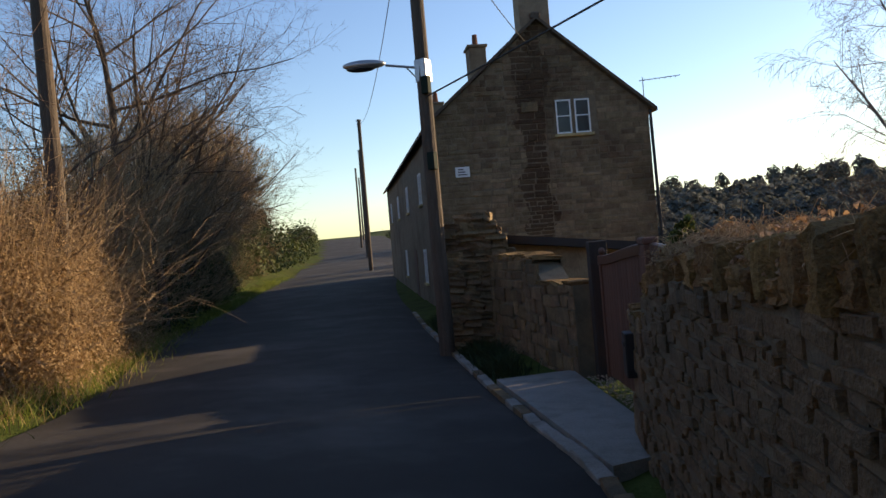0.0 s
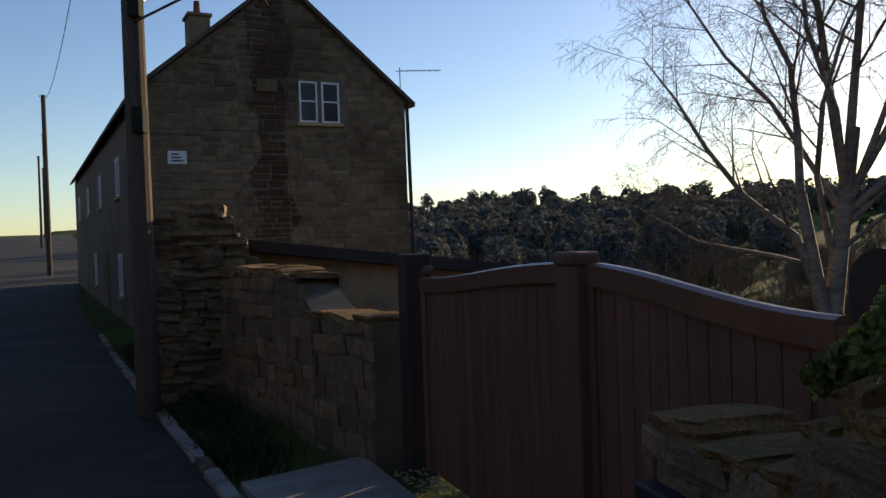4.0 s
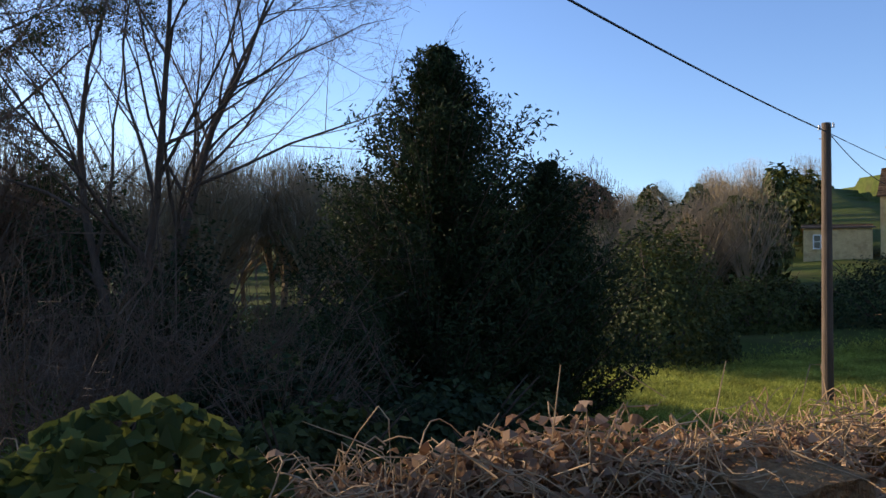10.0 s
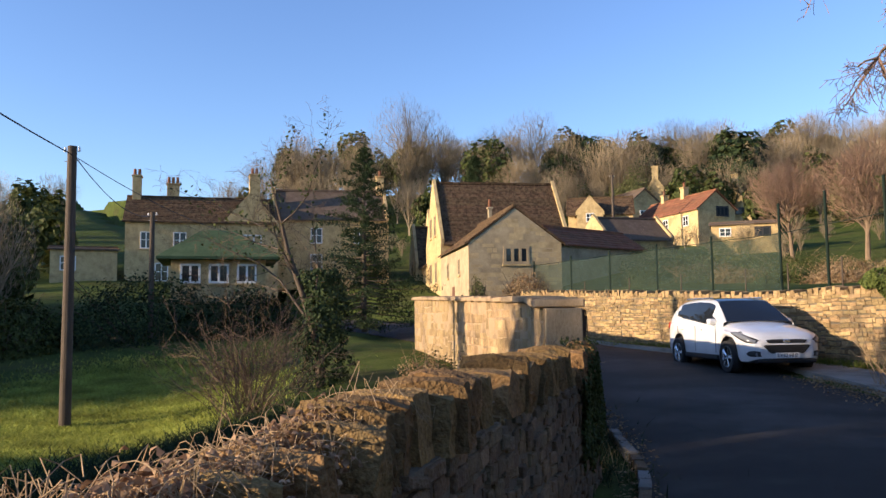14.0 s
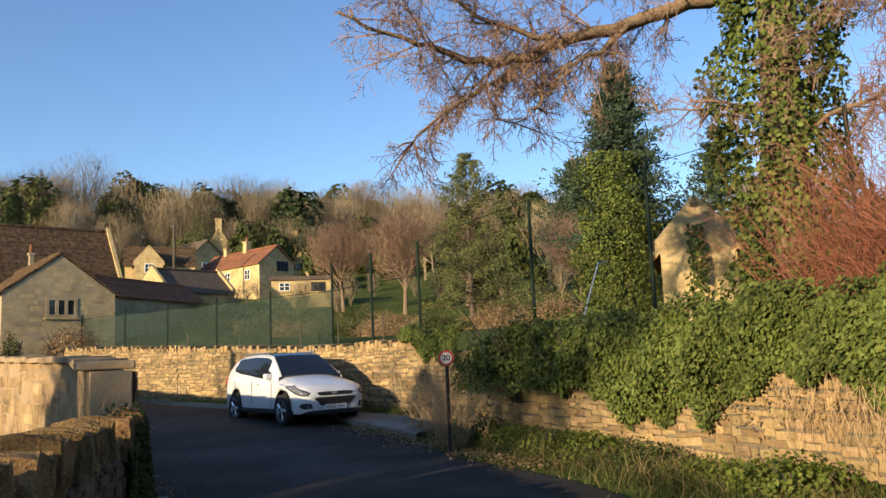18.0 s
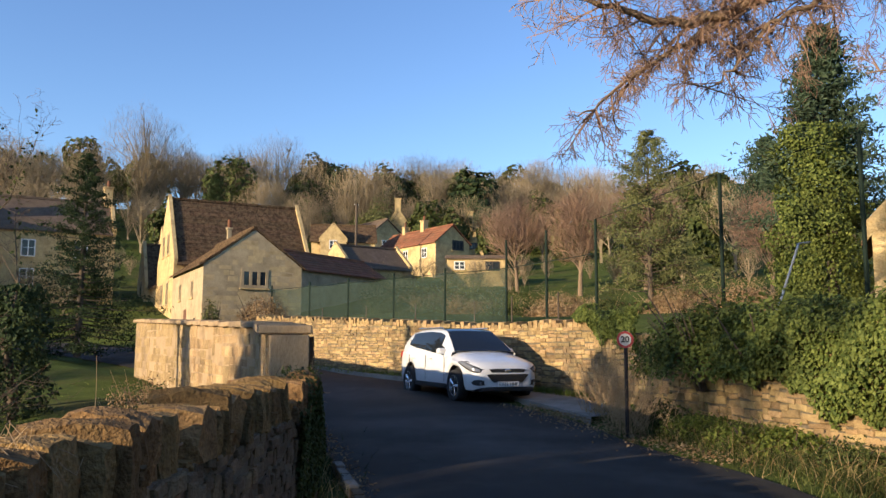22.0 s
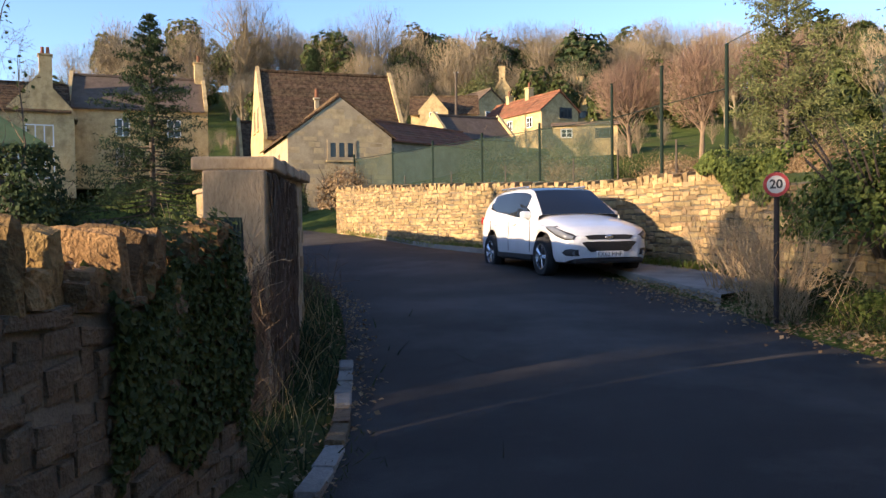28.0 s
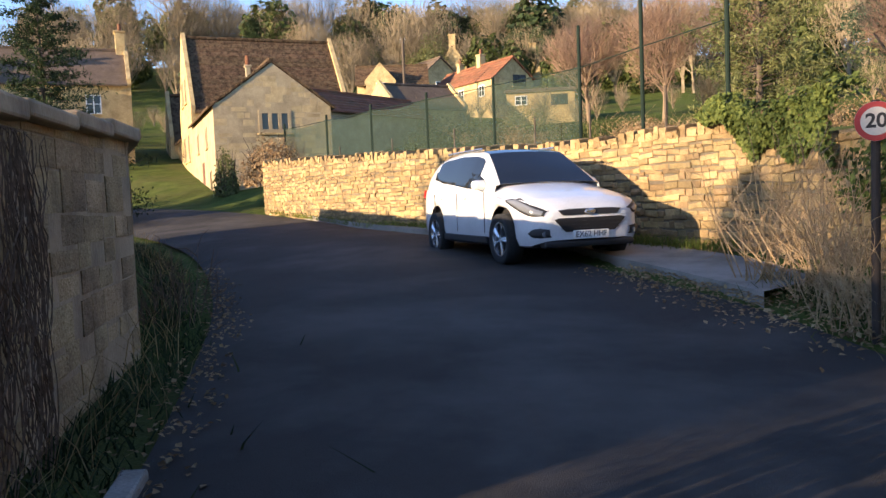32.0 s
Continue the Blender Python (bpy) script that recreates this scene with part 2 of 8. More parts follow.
M["twig_red"] = surface("twig_red", (0.15, 0.05, 0.03), (0.29, 0.115, 0.06), 4, 30, 0.85, 0.2)
M["twig_tan"] = surface("twig_tan", (0.27, 0.18, 0.095), (0.48, 0.35, 0.20), 4, 30, 0.9, 0.2, spec=0.1)
M["larch_twig"] = surface("larch_twig", (0.15, 0.09, 0.06), (0.30, 0.19, 0.125), 4, 30, 0.9, 0.2)
M["ivy"] = leafy("ivy", (0.045, 0.068, 0.014), (0.18, 0.21, 0.05), 0.35, 0.25)
M["hedge_leaf"] = leafy("hedge_leaf", (0.03, 0.045, 0.012), (0.10, 0.115, 0.032), 0.55, 0.25)
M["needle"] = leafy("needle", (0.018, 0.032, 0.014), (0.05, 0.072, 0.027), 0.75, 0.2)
M["needle_light"] = leafy("needle_light", (0.085, 0.10, 0.035), (0.23, 0.23, 0.09), 0.7, 0.3)
M["needle_blue"] = leafy("needle_blue", (0.035, 0.06, 0.035), (0.09, 0.125, 0.07), 0.6, 0.2)
M["dry_leaf"] = leafy("dry_leaf", (0.20, 0.12, 0.06), (0.42, 0.30, 0.16), 0.8, 0.35)
M["grass"] = leafy("grass", (0.08, 0.12, 0.02), (0.25, 0.28, 0.06), 0.6, 0.5)
# Green raised to put the low sun into the lawn's colour.
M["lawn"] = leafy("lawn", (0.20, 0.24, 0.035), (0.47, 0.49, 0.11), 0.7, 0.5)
M["curled_leaf"] = leafy("curled_leaf", (0.16, 0.085, 0.045), (0.50, 0.34, 0.20), 0.85, 0.25)
M["wall_block"] = surface("wall_block", (0.25, 0.17, 0.085), (0.48, 0.345, 0.185), 2.5, 40, 0.93, 0.9, vary=0.22, stain=(0.12, 0.085, 0.05), stain_scale=1.5, stain_amount=0.75, depth=0.04, spec=0.1)
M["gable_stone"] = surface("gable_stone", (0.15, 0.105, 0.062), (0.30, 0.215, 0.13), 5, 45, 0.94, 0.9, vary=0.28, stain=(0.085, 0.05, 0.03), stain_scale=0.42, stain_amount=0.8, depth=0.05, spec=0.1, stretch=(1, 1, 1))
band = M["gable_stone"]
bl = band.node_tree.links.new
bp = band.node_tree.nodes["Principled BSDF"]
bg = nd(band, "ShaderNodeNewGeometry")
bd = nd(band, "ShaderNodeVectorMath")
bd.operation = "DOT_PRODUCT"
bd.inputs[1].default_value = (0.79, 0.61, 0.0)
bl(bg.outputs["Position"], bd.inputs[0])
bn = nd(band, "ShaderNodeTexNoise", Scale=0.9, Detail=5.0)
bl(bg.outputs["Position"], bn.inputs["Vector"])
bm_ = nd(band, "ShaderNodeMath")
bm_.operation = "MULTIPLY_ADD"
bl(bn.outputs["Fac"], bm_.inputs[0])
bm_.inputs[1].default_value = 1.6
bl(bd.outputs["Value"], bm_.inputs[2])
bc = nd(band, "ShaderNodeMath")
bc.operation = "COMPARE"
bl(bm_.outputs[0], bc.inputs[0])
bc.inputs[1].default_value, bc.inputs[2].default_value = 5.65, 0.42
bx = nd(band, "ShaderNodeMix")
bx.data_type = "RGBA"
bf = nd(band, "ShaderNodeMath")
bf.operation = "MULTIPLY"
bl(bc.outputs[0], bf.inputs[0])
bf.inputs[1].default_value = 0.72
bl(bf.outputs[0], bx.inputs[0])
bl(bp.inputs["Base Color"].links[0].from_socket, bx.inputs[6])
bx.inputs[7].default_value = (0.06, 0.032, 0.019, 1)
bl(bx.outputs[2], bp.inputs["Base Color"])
M["straw"] = leafy("straw", (0.22, 0.15, 0.06), (0.46, 0.35, 0.17), 0.8, 0.35)


# ---- builders ----
def mesh_of(name, verts, faces, mat, smooth=False):
    me = bpy.data.meshes.new(name)
    if isinstance(verts, np.ndarray) and isinstance(faces, np.ndarray):
        n, w = faces.shape
        me.vertices.add(len(verts))
        me.vertices.foreach_set("co", verts.astype(np.float32).ravel())
        me.loops.add(n * w)
        me.loops.foreach_set("vertex_index", faces.astype(np.int32).ravel())
        me.polygons.add(n)
        me.polygons.foreach_set("loop_start", np.arange(0, n * w, w, dtype=np.int32))
        me.polygons.foreach_set("use_smooth", np.full(n, bool(smooth)))
        me.update(calc_edges=True)
    else:
        me.from_pydata([tuple(map(float, v)) for v in verts], [], faces)
    if mat is not None:
        me.materials.append(mat)
    if smooth:
        me.shade_smooth()
    me.update()
    return me


def part(name, bm, mat, parent=None, label="", smooth=False):
    me = bpy.data.meshes.new(name)
    bm.to_mesh(me)
    bm.free()
    me.materials.append(mat)
    if smooth:
        me.shade_smooth()
    ob = new(name, me)
    if parent is not None:
        ob.parent = parent
    if label:
        ob["label"] = label
    return ob


def piece(name, me, parent=None, m=None, label=""):
    ob = new(name, me)
    if parent is not None:
        ob.parent = parent
    if m is not None:
        ob.matrix_basis = m
    if label:
        ob["label"] = label
    return ob


def thing(name, label, category, m=None, group="", kind=""):
    ob = new(name)
    ob.empty_display_size = 0.2
    if m is not None:
        ob.matrix_basis = m
    return tagged(ob, label, category, group, kind)


def box(bm, x0, x1, y0, y1, z0, z1, m=None, bevel=0.0):
    r = bmesh.ops.create_cube(bm, size=1.0)
    vs = r["verts"]
    for v in vs:
        v.co = Vector(((x0 + x1) / 2 + v.co.x * (x1 - x0), (y0 + y1) / 2 + v.co.y * (y1 - y0), (z0 + z1) / 2 + v.co.z * (z1 - z0)))
    if bevel:
        es = list({e for v in vs for e in v.link_edges})
        r2 = bmesh.ops.bevel(bm, geom=es, offset=bevel, segments=2, affect="EDGES", profile=0.5)
        vs = list({v for f in r2["faces"] for v in f.verts} | {v for v in vs if v.is_valid})
    if m is not None:
        bmesh.ops.transform(bm, matrix=m, verts=[v for v in vs if v.is_valid])
    return vs


def prism(bm, outline, y0, y1, m=None):
    """A flat outline of (x, z) drawn out from y0 to y1."""
    a = [bm.verts.new((x, y0, z)) for x, z in outline]
    b = [bm.verts.new((x, y1, z)) for x, z in outline]
    n = len(outline)
    bm.faces.new(a[::-1])
    bm.faces.new(b)
    for i in range(n):
        bm.faces.new((a[i], a[(i + 1) % n], b[(i + 1) % n], b[i]))
    if m is not None:
        bmesh.ops.transform(bm, matrix=m, verts=a + b)
    bmesh.ops.recalc_face_normals(bm, faces=bm.faces)
    return a + b


def tube(bm, p0, p1, r0, r1=None, sides=10):
    p0, p1 = Vector(p0), Vector(p1)
    r1 = r0 if r1 is None else r1
    q = (p1 - p0).to_track_quat("Z", "Y")
    rings = []
    for p, r in ((p0, r0), (p1, r1)):
        rings.append([bm.verts.new(p + q @ Vector((r * math.cos(a), r * math.sin(a), 0))) for a in np.linspace(0, 2 * math.pi, sides, endpoint=False)])
    a, b = rings
    for i in range(sides):
        bm.faces.new((a[i], a[(i + 1) % sides], b[(i + 1) % sides], b[i]))
    bm.faces.new(a[::-1])
    bm.faces.new(b)


def frame_m(x, y, z, dx, dy):
    """A pose at a place whose x axis runs along (dx, dy) and whose y axis is to the left of it."""
    return Matrix.Translation((x, y, z)) @ Matrix.Rotation(math.atan2(dy, dx), 4, "Z")


def tubes_np(lines, sides=4):
    """Rings along polylines [(points, radii)], all as one set of vertices and faces."""
    V, F, base = [], [], 0
    ang = np.linspace(0, 2 * math.pi, sides, endpoint=False)
    ca, sa = np.cos(ang)[None, :, None], np.sin(ang)[None, :, None]
    for pts, rad in lines:
        pts, rad = np.asarray(pts, float), np.asarray(rad, float)
        d = np.gradient(pts, axis=0)
        d /= np.linalg.norm(d, axis=1, keepdims=True) + 1e-9
        up = np.where(np.abs(d[:, 2:3]) > 0.9, [[1.0, 0, 0]], [[0, 0, 1.0]])
        u = np.cross(d, up)
        u /= np.linalg.norm(u, axis=1, keepdims=True) + 1e-9
        w = np.cross(d, u)
        ring = pts[:, None] + rad[:, None, None] * (ca * u[:, None] + sa * w[:, None])
        V.append(ring.reshape(-1, 3))
        n = len(pts)
        i = np.arange(n - 1)[:, None] * sides + np.arange(sides)[None]
        j = np.arange(n - 1)[:, None] * sides + (np.arange(sides)[None] + 1) % sides
        quads = np.stack([i, j, j + sides, i + sides], -1)
        F.append((quads[:, :1] if sides == 2 else quads).reshape(-1, 4) + base)
        base += n * sides
    return np.concatenate(V), np.concatenate(F)


def leaves_np(rng, centres, size, flat=0.0, outward=None, jitter=0.3, aspect=0.75):
    """A leaf at each place: four corners, folded along the middle, turned at random or roughly along outward."""
    n = len(centres)
    nor = rng.normal(size=(n, 3))
    if outward is not None:
        nor = outward + nor * 0.55
    if flat:
        nor[:, 2] += flat
    nor /= np.linalg.norm(nor, axis=1, keepdims=True)
    t = np.cross(nor, rng.normal(size=(n, 3)))
    t /= np.linalg.norm(t, axis=1, keepdims=True)
    b = np.cross(nor, t)
    s = size * rng.uniform(1 - jitter, 1 + jitter, (n, 1)) * 0.5
    tip, base = centres + t * s, centres - t * s
    l, r = centres + b * s * aspect + nor * s * 0.25, centres - b * s * aspect + nor * s * 0.25
    V = np.stack([base, l, tip, r], 1).reshape(-1, 3)
    F = np.arange(n * 4).reshape(-1, 4)
    return V, F


def blades_np(rng, roots, height, width, lean=0.35):
    """A grass blade or stem at each root: a bent strip of two faces."""
    n = len(roots)
    a = rng.uniform(0, 2 * math.pi, n)
    side = np.stack([np.cos(a), np.sin(a), np.zeros(n)], 1) * width * 0.5
    h = height * rng.uniform(0.5, 1.2, (n, 1))
    d = rng.normal(size=(n, 3)) * lean
    d[:, 2] = 1
    mid = roots + d * h * 0.5
    d[:, :2] *= 1.8
    tip = roots + d * h
    V = np.stack([roots - side, roots + side, mid + side * 0.8, mid - side * 0.8, tip], 1).reshape(-1, 3)
    k = np.arange(n)[:, None] * 5
    F = np.concatenate([k + np.array([[0, 1, 2]]), k + np.array([[0, 2, 3]]), k + np.array([[3, 2, 4]])])
    return V, F


# ---- the lie of the land ----
ROAD_Y = (-90, -60, -34, -29, -24, -18, 4, 12, 20, 44, 70, 120, 200)
ROAD_Z = (9, 5.5, 2.1, 1.7, 1.2, 0.9, 0.07, -0.12, -0.15, 0.4, 1.5, 4.5, 7)
EAST = [(-100, 140), (-60, 88), (-38, 57), (-21.5, 30.5), (-9.9, 14.5), (-1.85, 3.7), (0.9, 0), (2.6, -3.8), (4.45, -7.7), (5.8, -9.6), (7.7, -11.9),
        (9.8, -14.2), (12.6, -16.8), (16, -19.5), (20.5, -22.3), (27, -25.5), (36, -29), (50, -33)]
WEST = [(-112, 134), (-68, 80), (-45, 50), (-27, 25.5), (-15.3, 10.3), (-8.1, 2.9), (-5.7, -0.1), (-3.4, -4), (-0.9, -8), (1.1, -11.2), (2.9, -13.1),
        (4.4, -15.3), (6.4, -17.5), (9.0, -20.3), (13.6, -23.2), (20.0, -26.9), (30, -31), (46, -36)]


def road_z(y):
    return np.interp(y, ROAD_Y, ROAD_Z)


PROFILES = [  # bearing, and (distance, height) outward
    (0, ((0, 0.2), (8, -0.2), (20, -0.8), (60, -5), (120, -8), (250, 4), (600, 24))),
    (30, ((0, 0.2), (8, -0.2), (15, -0.5), (40, -2), (80, -1), (130, 3.0), (200, 5), (600, 20))),
    (60, ((0, 0.2), (5, -0.1), (15, -0.4), (40, -1), (80, 1), (150, 6), (600, 30))),
    (90, ((0, 0.2), (5, 0.0), (15, -0.1), (40, 0.6), (80, 4), (150, 14), (600, 50))),
    (115, ((0, 0.2), (5, 0.1), (16, -0.2), (20, -0.3), (30, 0.3), (36, 1.3), (44, 2.9), (62, 5.2), (110, 15), (160, 25), (600, 60))),
    (135, ((0, 0.2), (10, 0.4), (22, 0.9), (45, 2.2), (60, 4.2), (85, 9), (130, 22), (200, 33), (600, 65))),
    (155, ((0, 0.2), (14, 0.8), (24, 1.6), (30, 3.0), (50, 4.2), (85, 9.5), (140, 23), (200, 33), (600, 60))),
    (180, ((0, 0.2), (13, 1.2), (16, 2.4), (45, 4.2), (90, 11), (150, 23), (600, 55))),
    (225, ((0, 0.2), (5, 0.3), (9, 1.8), (12, 2.3), (40, 5), (150, 20), (600, 55))),
    (270, ((0, 0.2), (7, 0.3), (11, 1.4), (40, 4), (150, 16), (600, 45))),
    (315, ((0, 0.2), (10, 0.3), (15, 1.2), (40, 1.8), (90, 2.5), (150, 5), (600, 14))),
    (345, ((0, 0.2), (10, -0.1), (20, -0.6), (60, -4), (120, -6), (250, 4), (600, 24))),
]


def band_distance(x, y):
    """Distance from the road's strip, on its east side and on its west side."""
    p = np.stack([x, y], -1)

    def to_line(line):
        line = np.array(line, float)
        best = np.full(p.shape[:-1], 1e9)
        sign = np.zeros(p.shape[:-1])
        for a, b in zip(line[:-1], line[1:]):
            d = b - a
            k = np.clip(((p - a) @ d) / (d @ d), 0, 1)
            q = p - (a + k[..., None] * d)
            dist = np.hypot(q[..., 0], q[..., 1])
            near = dist < best
            cr = d[0] * q[..., 1] - d[1] * q[..., 0]
            best, sign = np.where(near, dist, best), np.where(near, np.sign(cr), sign)
        return best, sign
    de, se = to_line(EAST)
    dw, sw = to_line(WEST)
    return de * se, dw * -sw


def terrain(x, y):
    x, y = np.asarray(x, float), np.asarray(y, float)
    r = np.hypot(x, y)
    bearing = np.degrees(np.arctan2(x, y)) % 360
    zs = np.stack([np.interp(r, *zip(*prof)) for _, prof in PROFILES], 0)
    az = np.array([a for a, _ in PROFILES] + [360.0])
    zs = np.concatenate([zs, zs[:1]])
    k = np.clip(np.searchsorted(az, bearing, "right") - 1, 0, len(az) - 2)
    f = (bearing - az[k]) / (az[k + 1] - az[k])
    f = f * f * (3 - 2 * f)
    far = np.take_along_axis(zs, k[None], 0)[0] * (1 - f) + np.take_along_axis(zs, k[None] + 1, 0)[0] * f
    e, w = band_distance(x, y)
    out = np.maximum(np.maximum(e, w), 0)
    t = np.clip((out - np.where(e > w, 0.6, 1.8)) / np.where(e > w, 2.2, 1.6), 0, 1)
    t = t * t * (3 - 2 * t)
    return road_z(y) * (1 - t) + far * t - 0.05 * (out < 0.3)


def ground_at(x, y):
    return float(terrain(np.array([x]), np.array([y]))[0])


# ---- ground, one sheet to the horizon ----
def make_ground():
    n = 300
    k = np.linspace(-1, 1, n)
    ax = 30 * k + 1500 * np.sign(k) * np.abs(k) ** 7
    gx, gy = np.meshgrid(ax + 4, ax - 8)
    gz = terrain(gx, gy)
    r = np.hypot(gx, gy)
    gz = gz + 0.03 * np.sin(gx * 1.7 + gy * 0.6) * np.cos(gy * 1.3) * (r > 6) + np.where(r > 700, (r - 700) * 0.0, 0)
    V = np.stack([gx, gy, gz], -1).reshape(-1, 3)
    i = np.arange(n - 1)[:, None] * n + np.arange(n - 1)[None]
    F = np.stack([i, i + 1, i + n + 1, i + n], -1).reshape(-1, 4)
    me = mesh_of("ground", V, F, M["turf"], True)
    return tagged(new("ground", me), "grass and earth ground rising to wooded hillsides", "ground", kind="structure")


def resample(line, step):
    line = np.array(line, float)
    s = np.r_[0, np.cumsum(np.hypot(*np.diff(line, axis=0).T))]
    k = np.linspace(0, s[-1], max(2, int(s[-1] / step)))
    return np.stack([np.interp(k, s, line[:, 0]), np.interp(k, s, line[:, 1])], 1)


def smooth_line(line, count):
    """A rounded line through the points, with so many places along it."""
    line = np.array(line, float)
    t = np.arange(len(line))
    k = np.linspace(0, len(line) - 1, count)
    out = []
    for c in range(2):
        v = line[:, c]
        m = np.gradient(v)
        i = np.clip(k.astype(int), 0, len(v) - 2)
        f = k - i
        out.append(v[i] * (2 * f**3 - 3 * f**2 + 1) + m[i] * (f**3 - 2 * f**2 + f) + v[i + 1] * (-2 * f**3 + 3 * f**2) + m[i + 1] * (f**3 - f**2))
    return np.stack(out, 1)


def make_road():
    count, across = 260, 10
    e, w = smooth_line(EAST, count), smooth_line(WEST, count)
    f = np.linspace(0, 1, across)
    P = e[:, None] * (1 - f)[None, :, None] + w[:, None] * f[None, :, None]
    z = road_z(P[..., 1]) + 0.02 + 0.06 * np.sin(f * math.pi)[None]
    z[:, 0] -= 0.02
    V = np.concatenate([P, z[..., None]], -1).reshape(-1, 3)
    i = np.arange(count - 1)[:, None] * across + np.arange(across - 1)[None]
    F = np.stack([i, i + across, i + across + 1, i + 1], -1).reshape(-1, 4)
    me = mesh_of("road", V, F, M["asphalt"], True)
    return tagged(new("road", me), "worn dark asphalt lane with paler patches", "road", kind="structure")


make_ground()
make_road()


# ---- the parked car ----
def lerp_tab(x, tab):
    xs, zs = zip(*tab)
    return float(np.interp(x, xs, zs))


def make_car(m):
    car = thing("car", "white five-door car with black glass roof parked half on the verge", "car", m)
    paint = plain("car_paint", (0.62, 0.63, 0.64), 0.3, coat=0.8)
    trim = plain("car_trim", (0.018, 0.018, 0.02), 0.55)
    glass = glass_mat("car_glass", (0.012, 0.014, 0.017), 0.04)
    lens = glass_mat("car_lens", (0.16, 0.17, 0.185), 0.12)
    chrome = surface("car_alloy", (0.55, 0.56, 0.58), (0.75, 0.76, 0.78), 5, 40, 0.25, 0.0, 0.9)
    rubber = surface("car_tyre", (0.012, 0.012, 0.012), (0.03, 0.03, 0.03), 20, 90, 0.9, 0.3)
    WX, R = (1.32, -1.32), 0.39
    width = ((-2.2, 0.66), (-2.1, 0.79), (-1.9, 0.865), (-1.5, 0.905), (0, 0.91), (1.5, 0.90), (1.85, 0.865), (2.06, 0.79), (2.16, 0.68), (2.2, 0.56))
    deck = ((-2.2, 0.98), (-2.05, 1.08), (-1.9, 1.10), (1.0, 1.09), (1.3, 1.03), (1.7, 0.945), (2.0, 0.86), (2.12, 0.79), (2.2, 0.70))
    sill = ((-2.2, 0.42), (-2.0, 0.33), (-1.7, 0.29), (1.7, 0.27), (2.0, 0.27), (2.2, 0.34))
    belt = ((-2.2, 0.96), (-2.0, 1.09), (-1.4, 1.085), (0, 1.02), (1.0, 0.985), (1.6, 0.91), (2.0, 0.82), (2.2, 0.68))
    xs = sorted(set(np.round(np.r_[np.linspace(-2.2, 2.2, 45), np.linspace(-1.78, -0.86, 24), np.linspace(0.86, 1.78, 24), 2.13, 2.16, 2.19, -2.15], 4)))
    bm = bmesh.new()
    rows = []
    for x in xs:
        hw, zb, zs, zd = lerp_tab(x, width), lerp_tab(x, belt), lerp_tab(x, sill), lerp_tab(x, deck)
        low = zs
        for wx in WX:
            if abs(x - wx) < 0.43:
                low = max(low, R + math.sqrt(0.43**2 - (x - wx) ** 2) * 0.98)
        low = min(low, zb - 0.16)
        side = [(hw - 0.05, low), (hw - 0.005, low + (zb - low) * 0.18), (hw, low + (zb - low) * 0.45), (hw - 0.012, low + (zb - low) * 0.72), (hw - 0.02, zb - 0.05), (hw - 0.055, zb)]
        top = [(hw * 0.72, zd * 0.75 + zb * 0.25 + 0.01), (hw * 0.4, zd + 0.01), (0, zd + 0.02)]
        half = side + top
        pts = half + [(-y, z) for y, z in half[-2::-1]]
        rows.append([bm.verts.new((x, y, z)) for y, z in pts])
    n = len(rows[0])
    for a, b in zip(rows[:-1], rows[1:]):
        for i in range(n - 1):
            bm.faces.new((a[i], b[i], b[i + 1], a[i + 1]))
    bm.faces.new(rows[0])
    bm.faces.new(rows[-1][::-1])
    bmesh.ops.recalc_face_normals(bm, faces=bm.faces)
    part("body", bm, paint, car, smooth=True)
    # floor and inner arches
    bm = bmesh.new()
    box(bm, -1.95, 1.95, -0.72, 0.72, 0.24, 0.8)
    box(bm, -0.85, 0.85, -0.86, 0.86, 0.24, 0.36, bevel=0.03)
    part("underbody", bm, trim, car)
    # upper cabin: windscreen, roof, rear
    roof = ((-2.04, 1.10), (-1.8, 1.40), (-1.62, 1.54), (-1.2, 1.615), (-0.5, 1.65), (0.1, 1.625), (0.35, 1.575), (0.75, 1.32), (1.08, 1.085))
    cx = np.linspace(-2.02, 1.06, 36)
    rows = []
    for x in cx:
        zr, zb, hw = lerp_tab(x, roof), lerp_tab(x, belt) - 0.01, lerp_tab(x, width) - 0.055
        k = max(0.02, (zr - zb) / 0.6)
        hr = hw - 0.21 * min(1, k)
        r1 = float(np.interp(x, (-1.7, -1.1, 0.0, 0.7), (0.40, 0.20, 0.09, 0.06)))
        half = [(hw, zb), (hw - (hw - hr) * 0.83 * r1, zb + (zr - zb) * r1), (hw - (hw - hr) * 0.83 * (r1 + 0.86) / 2, zb + (zr - zb) * (r1 + 0.86) / 2), (hr + 0.015, zb + (zr - zb) * 0.86), (hr - 0.06, zr - 0.015 * k), (hr * 0.5, zr + 0.005), (0, zr + 0.012)]
        rows.append(half)

    def strip(name, cond, mat, grow_out=0.0, sides=(1, -1), label="", holder=car):
        bmx = bmesh.new()
        for s in sides:
            grid = {}

            def vert(i, j):
                if (i, j) not in grid:
                    y, z = rows[i][j]
                    grid[i, j] = bmx.verts.new((cx[i], s * (y + grow_out * 0.8) if y > 0 else 0.0, z + grow_out * (0.6 if j > 3 else 0.2)))
                return grid[i, j]
            for i in range(len(cx) - 1):
                for j in range(6):
                    if cond((cx[i] + cx[i + 1]) / 2, j):
                        f = (vert(i, j), vert(i + 1, j), vert(i + 1, j + 1), vert(i, j + 1))
                        bmx.faces.new(f if s > 0 else f[::-1])
        bmesh.ops.remove_doubles(bmx, verts=bmx.verts, dist=0.0005)
        bmesh.ops.recalc_face_normals(bmx, faces=bmx.faces)
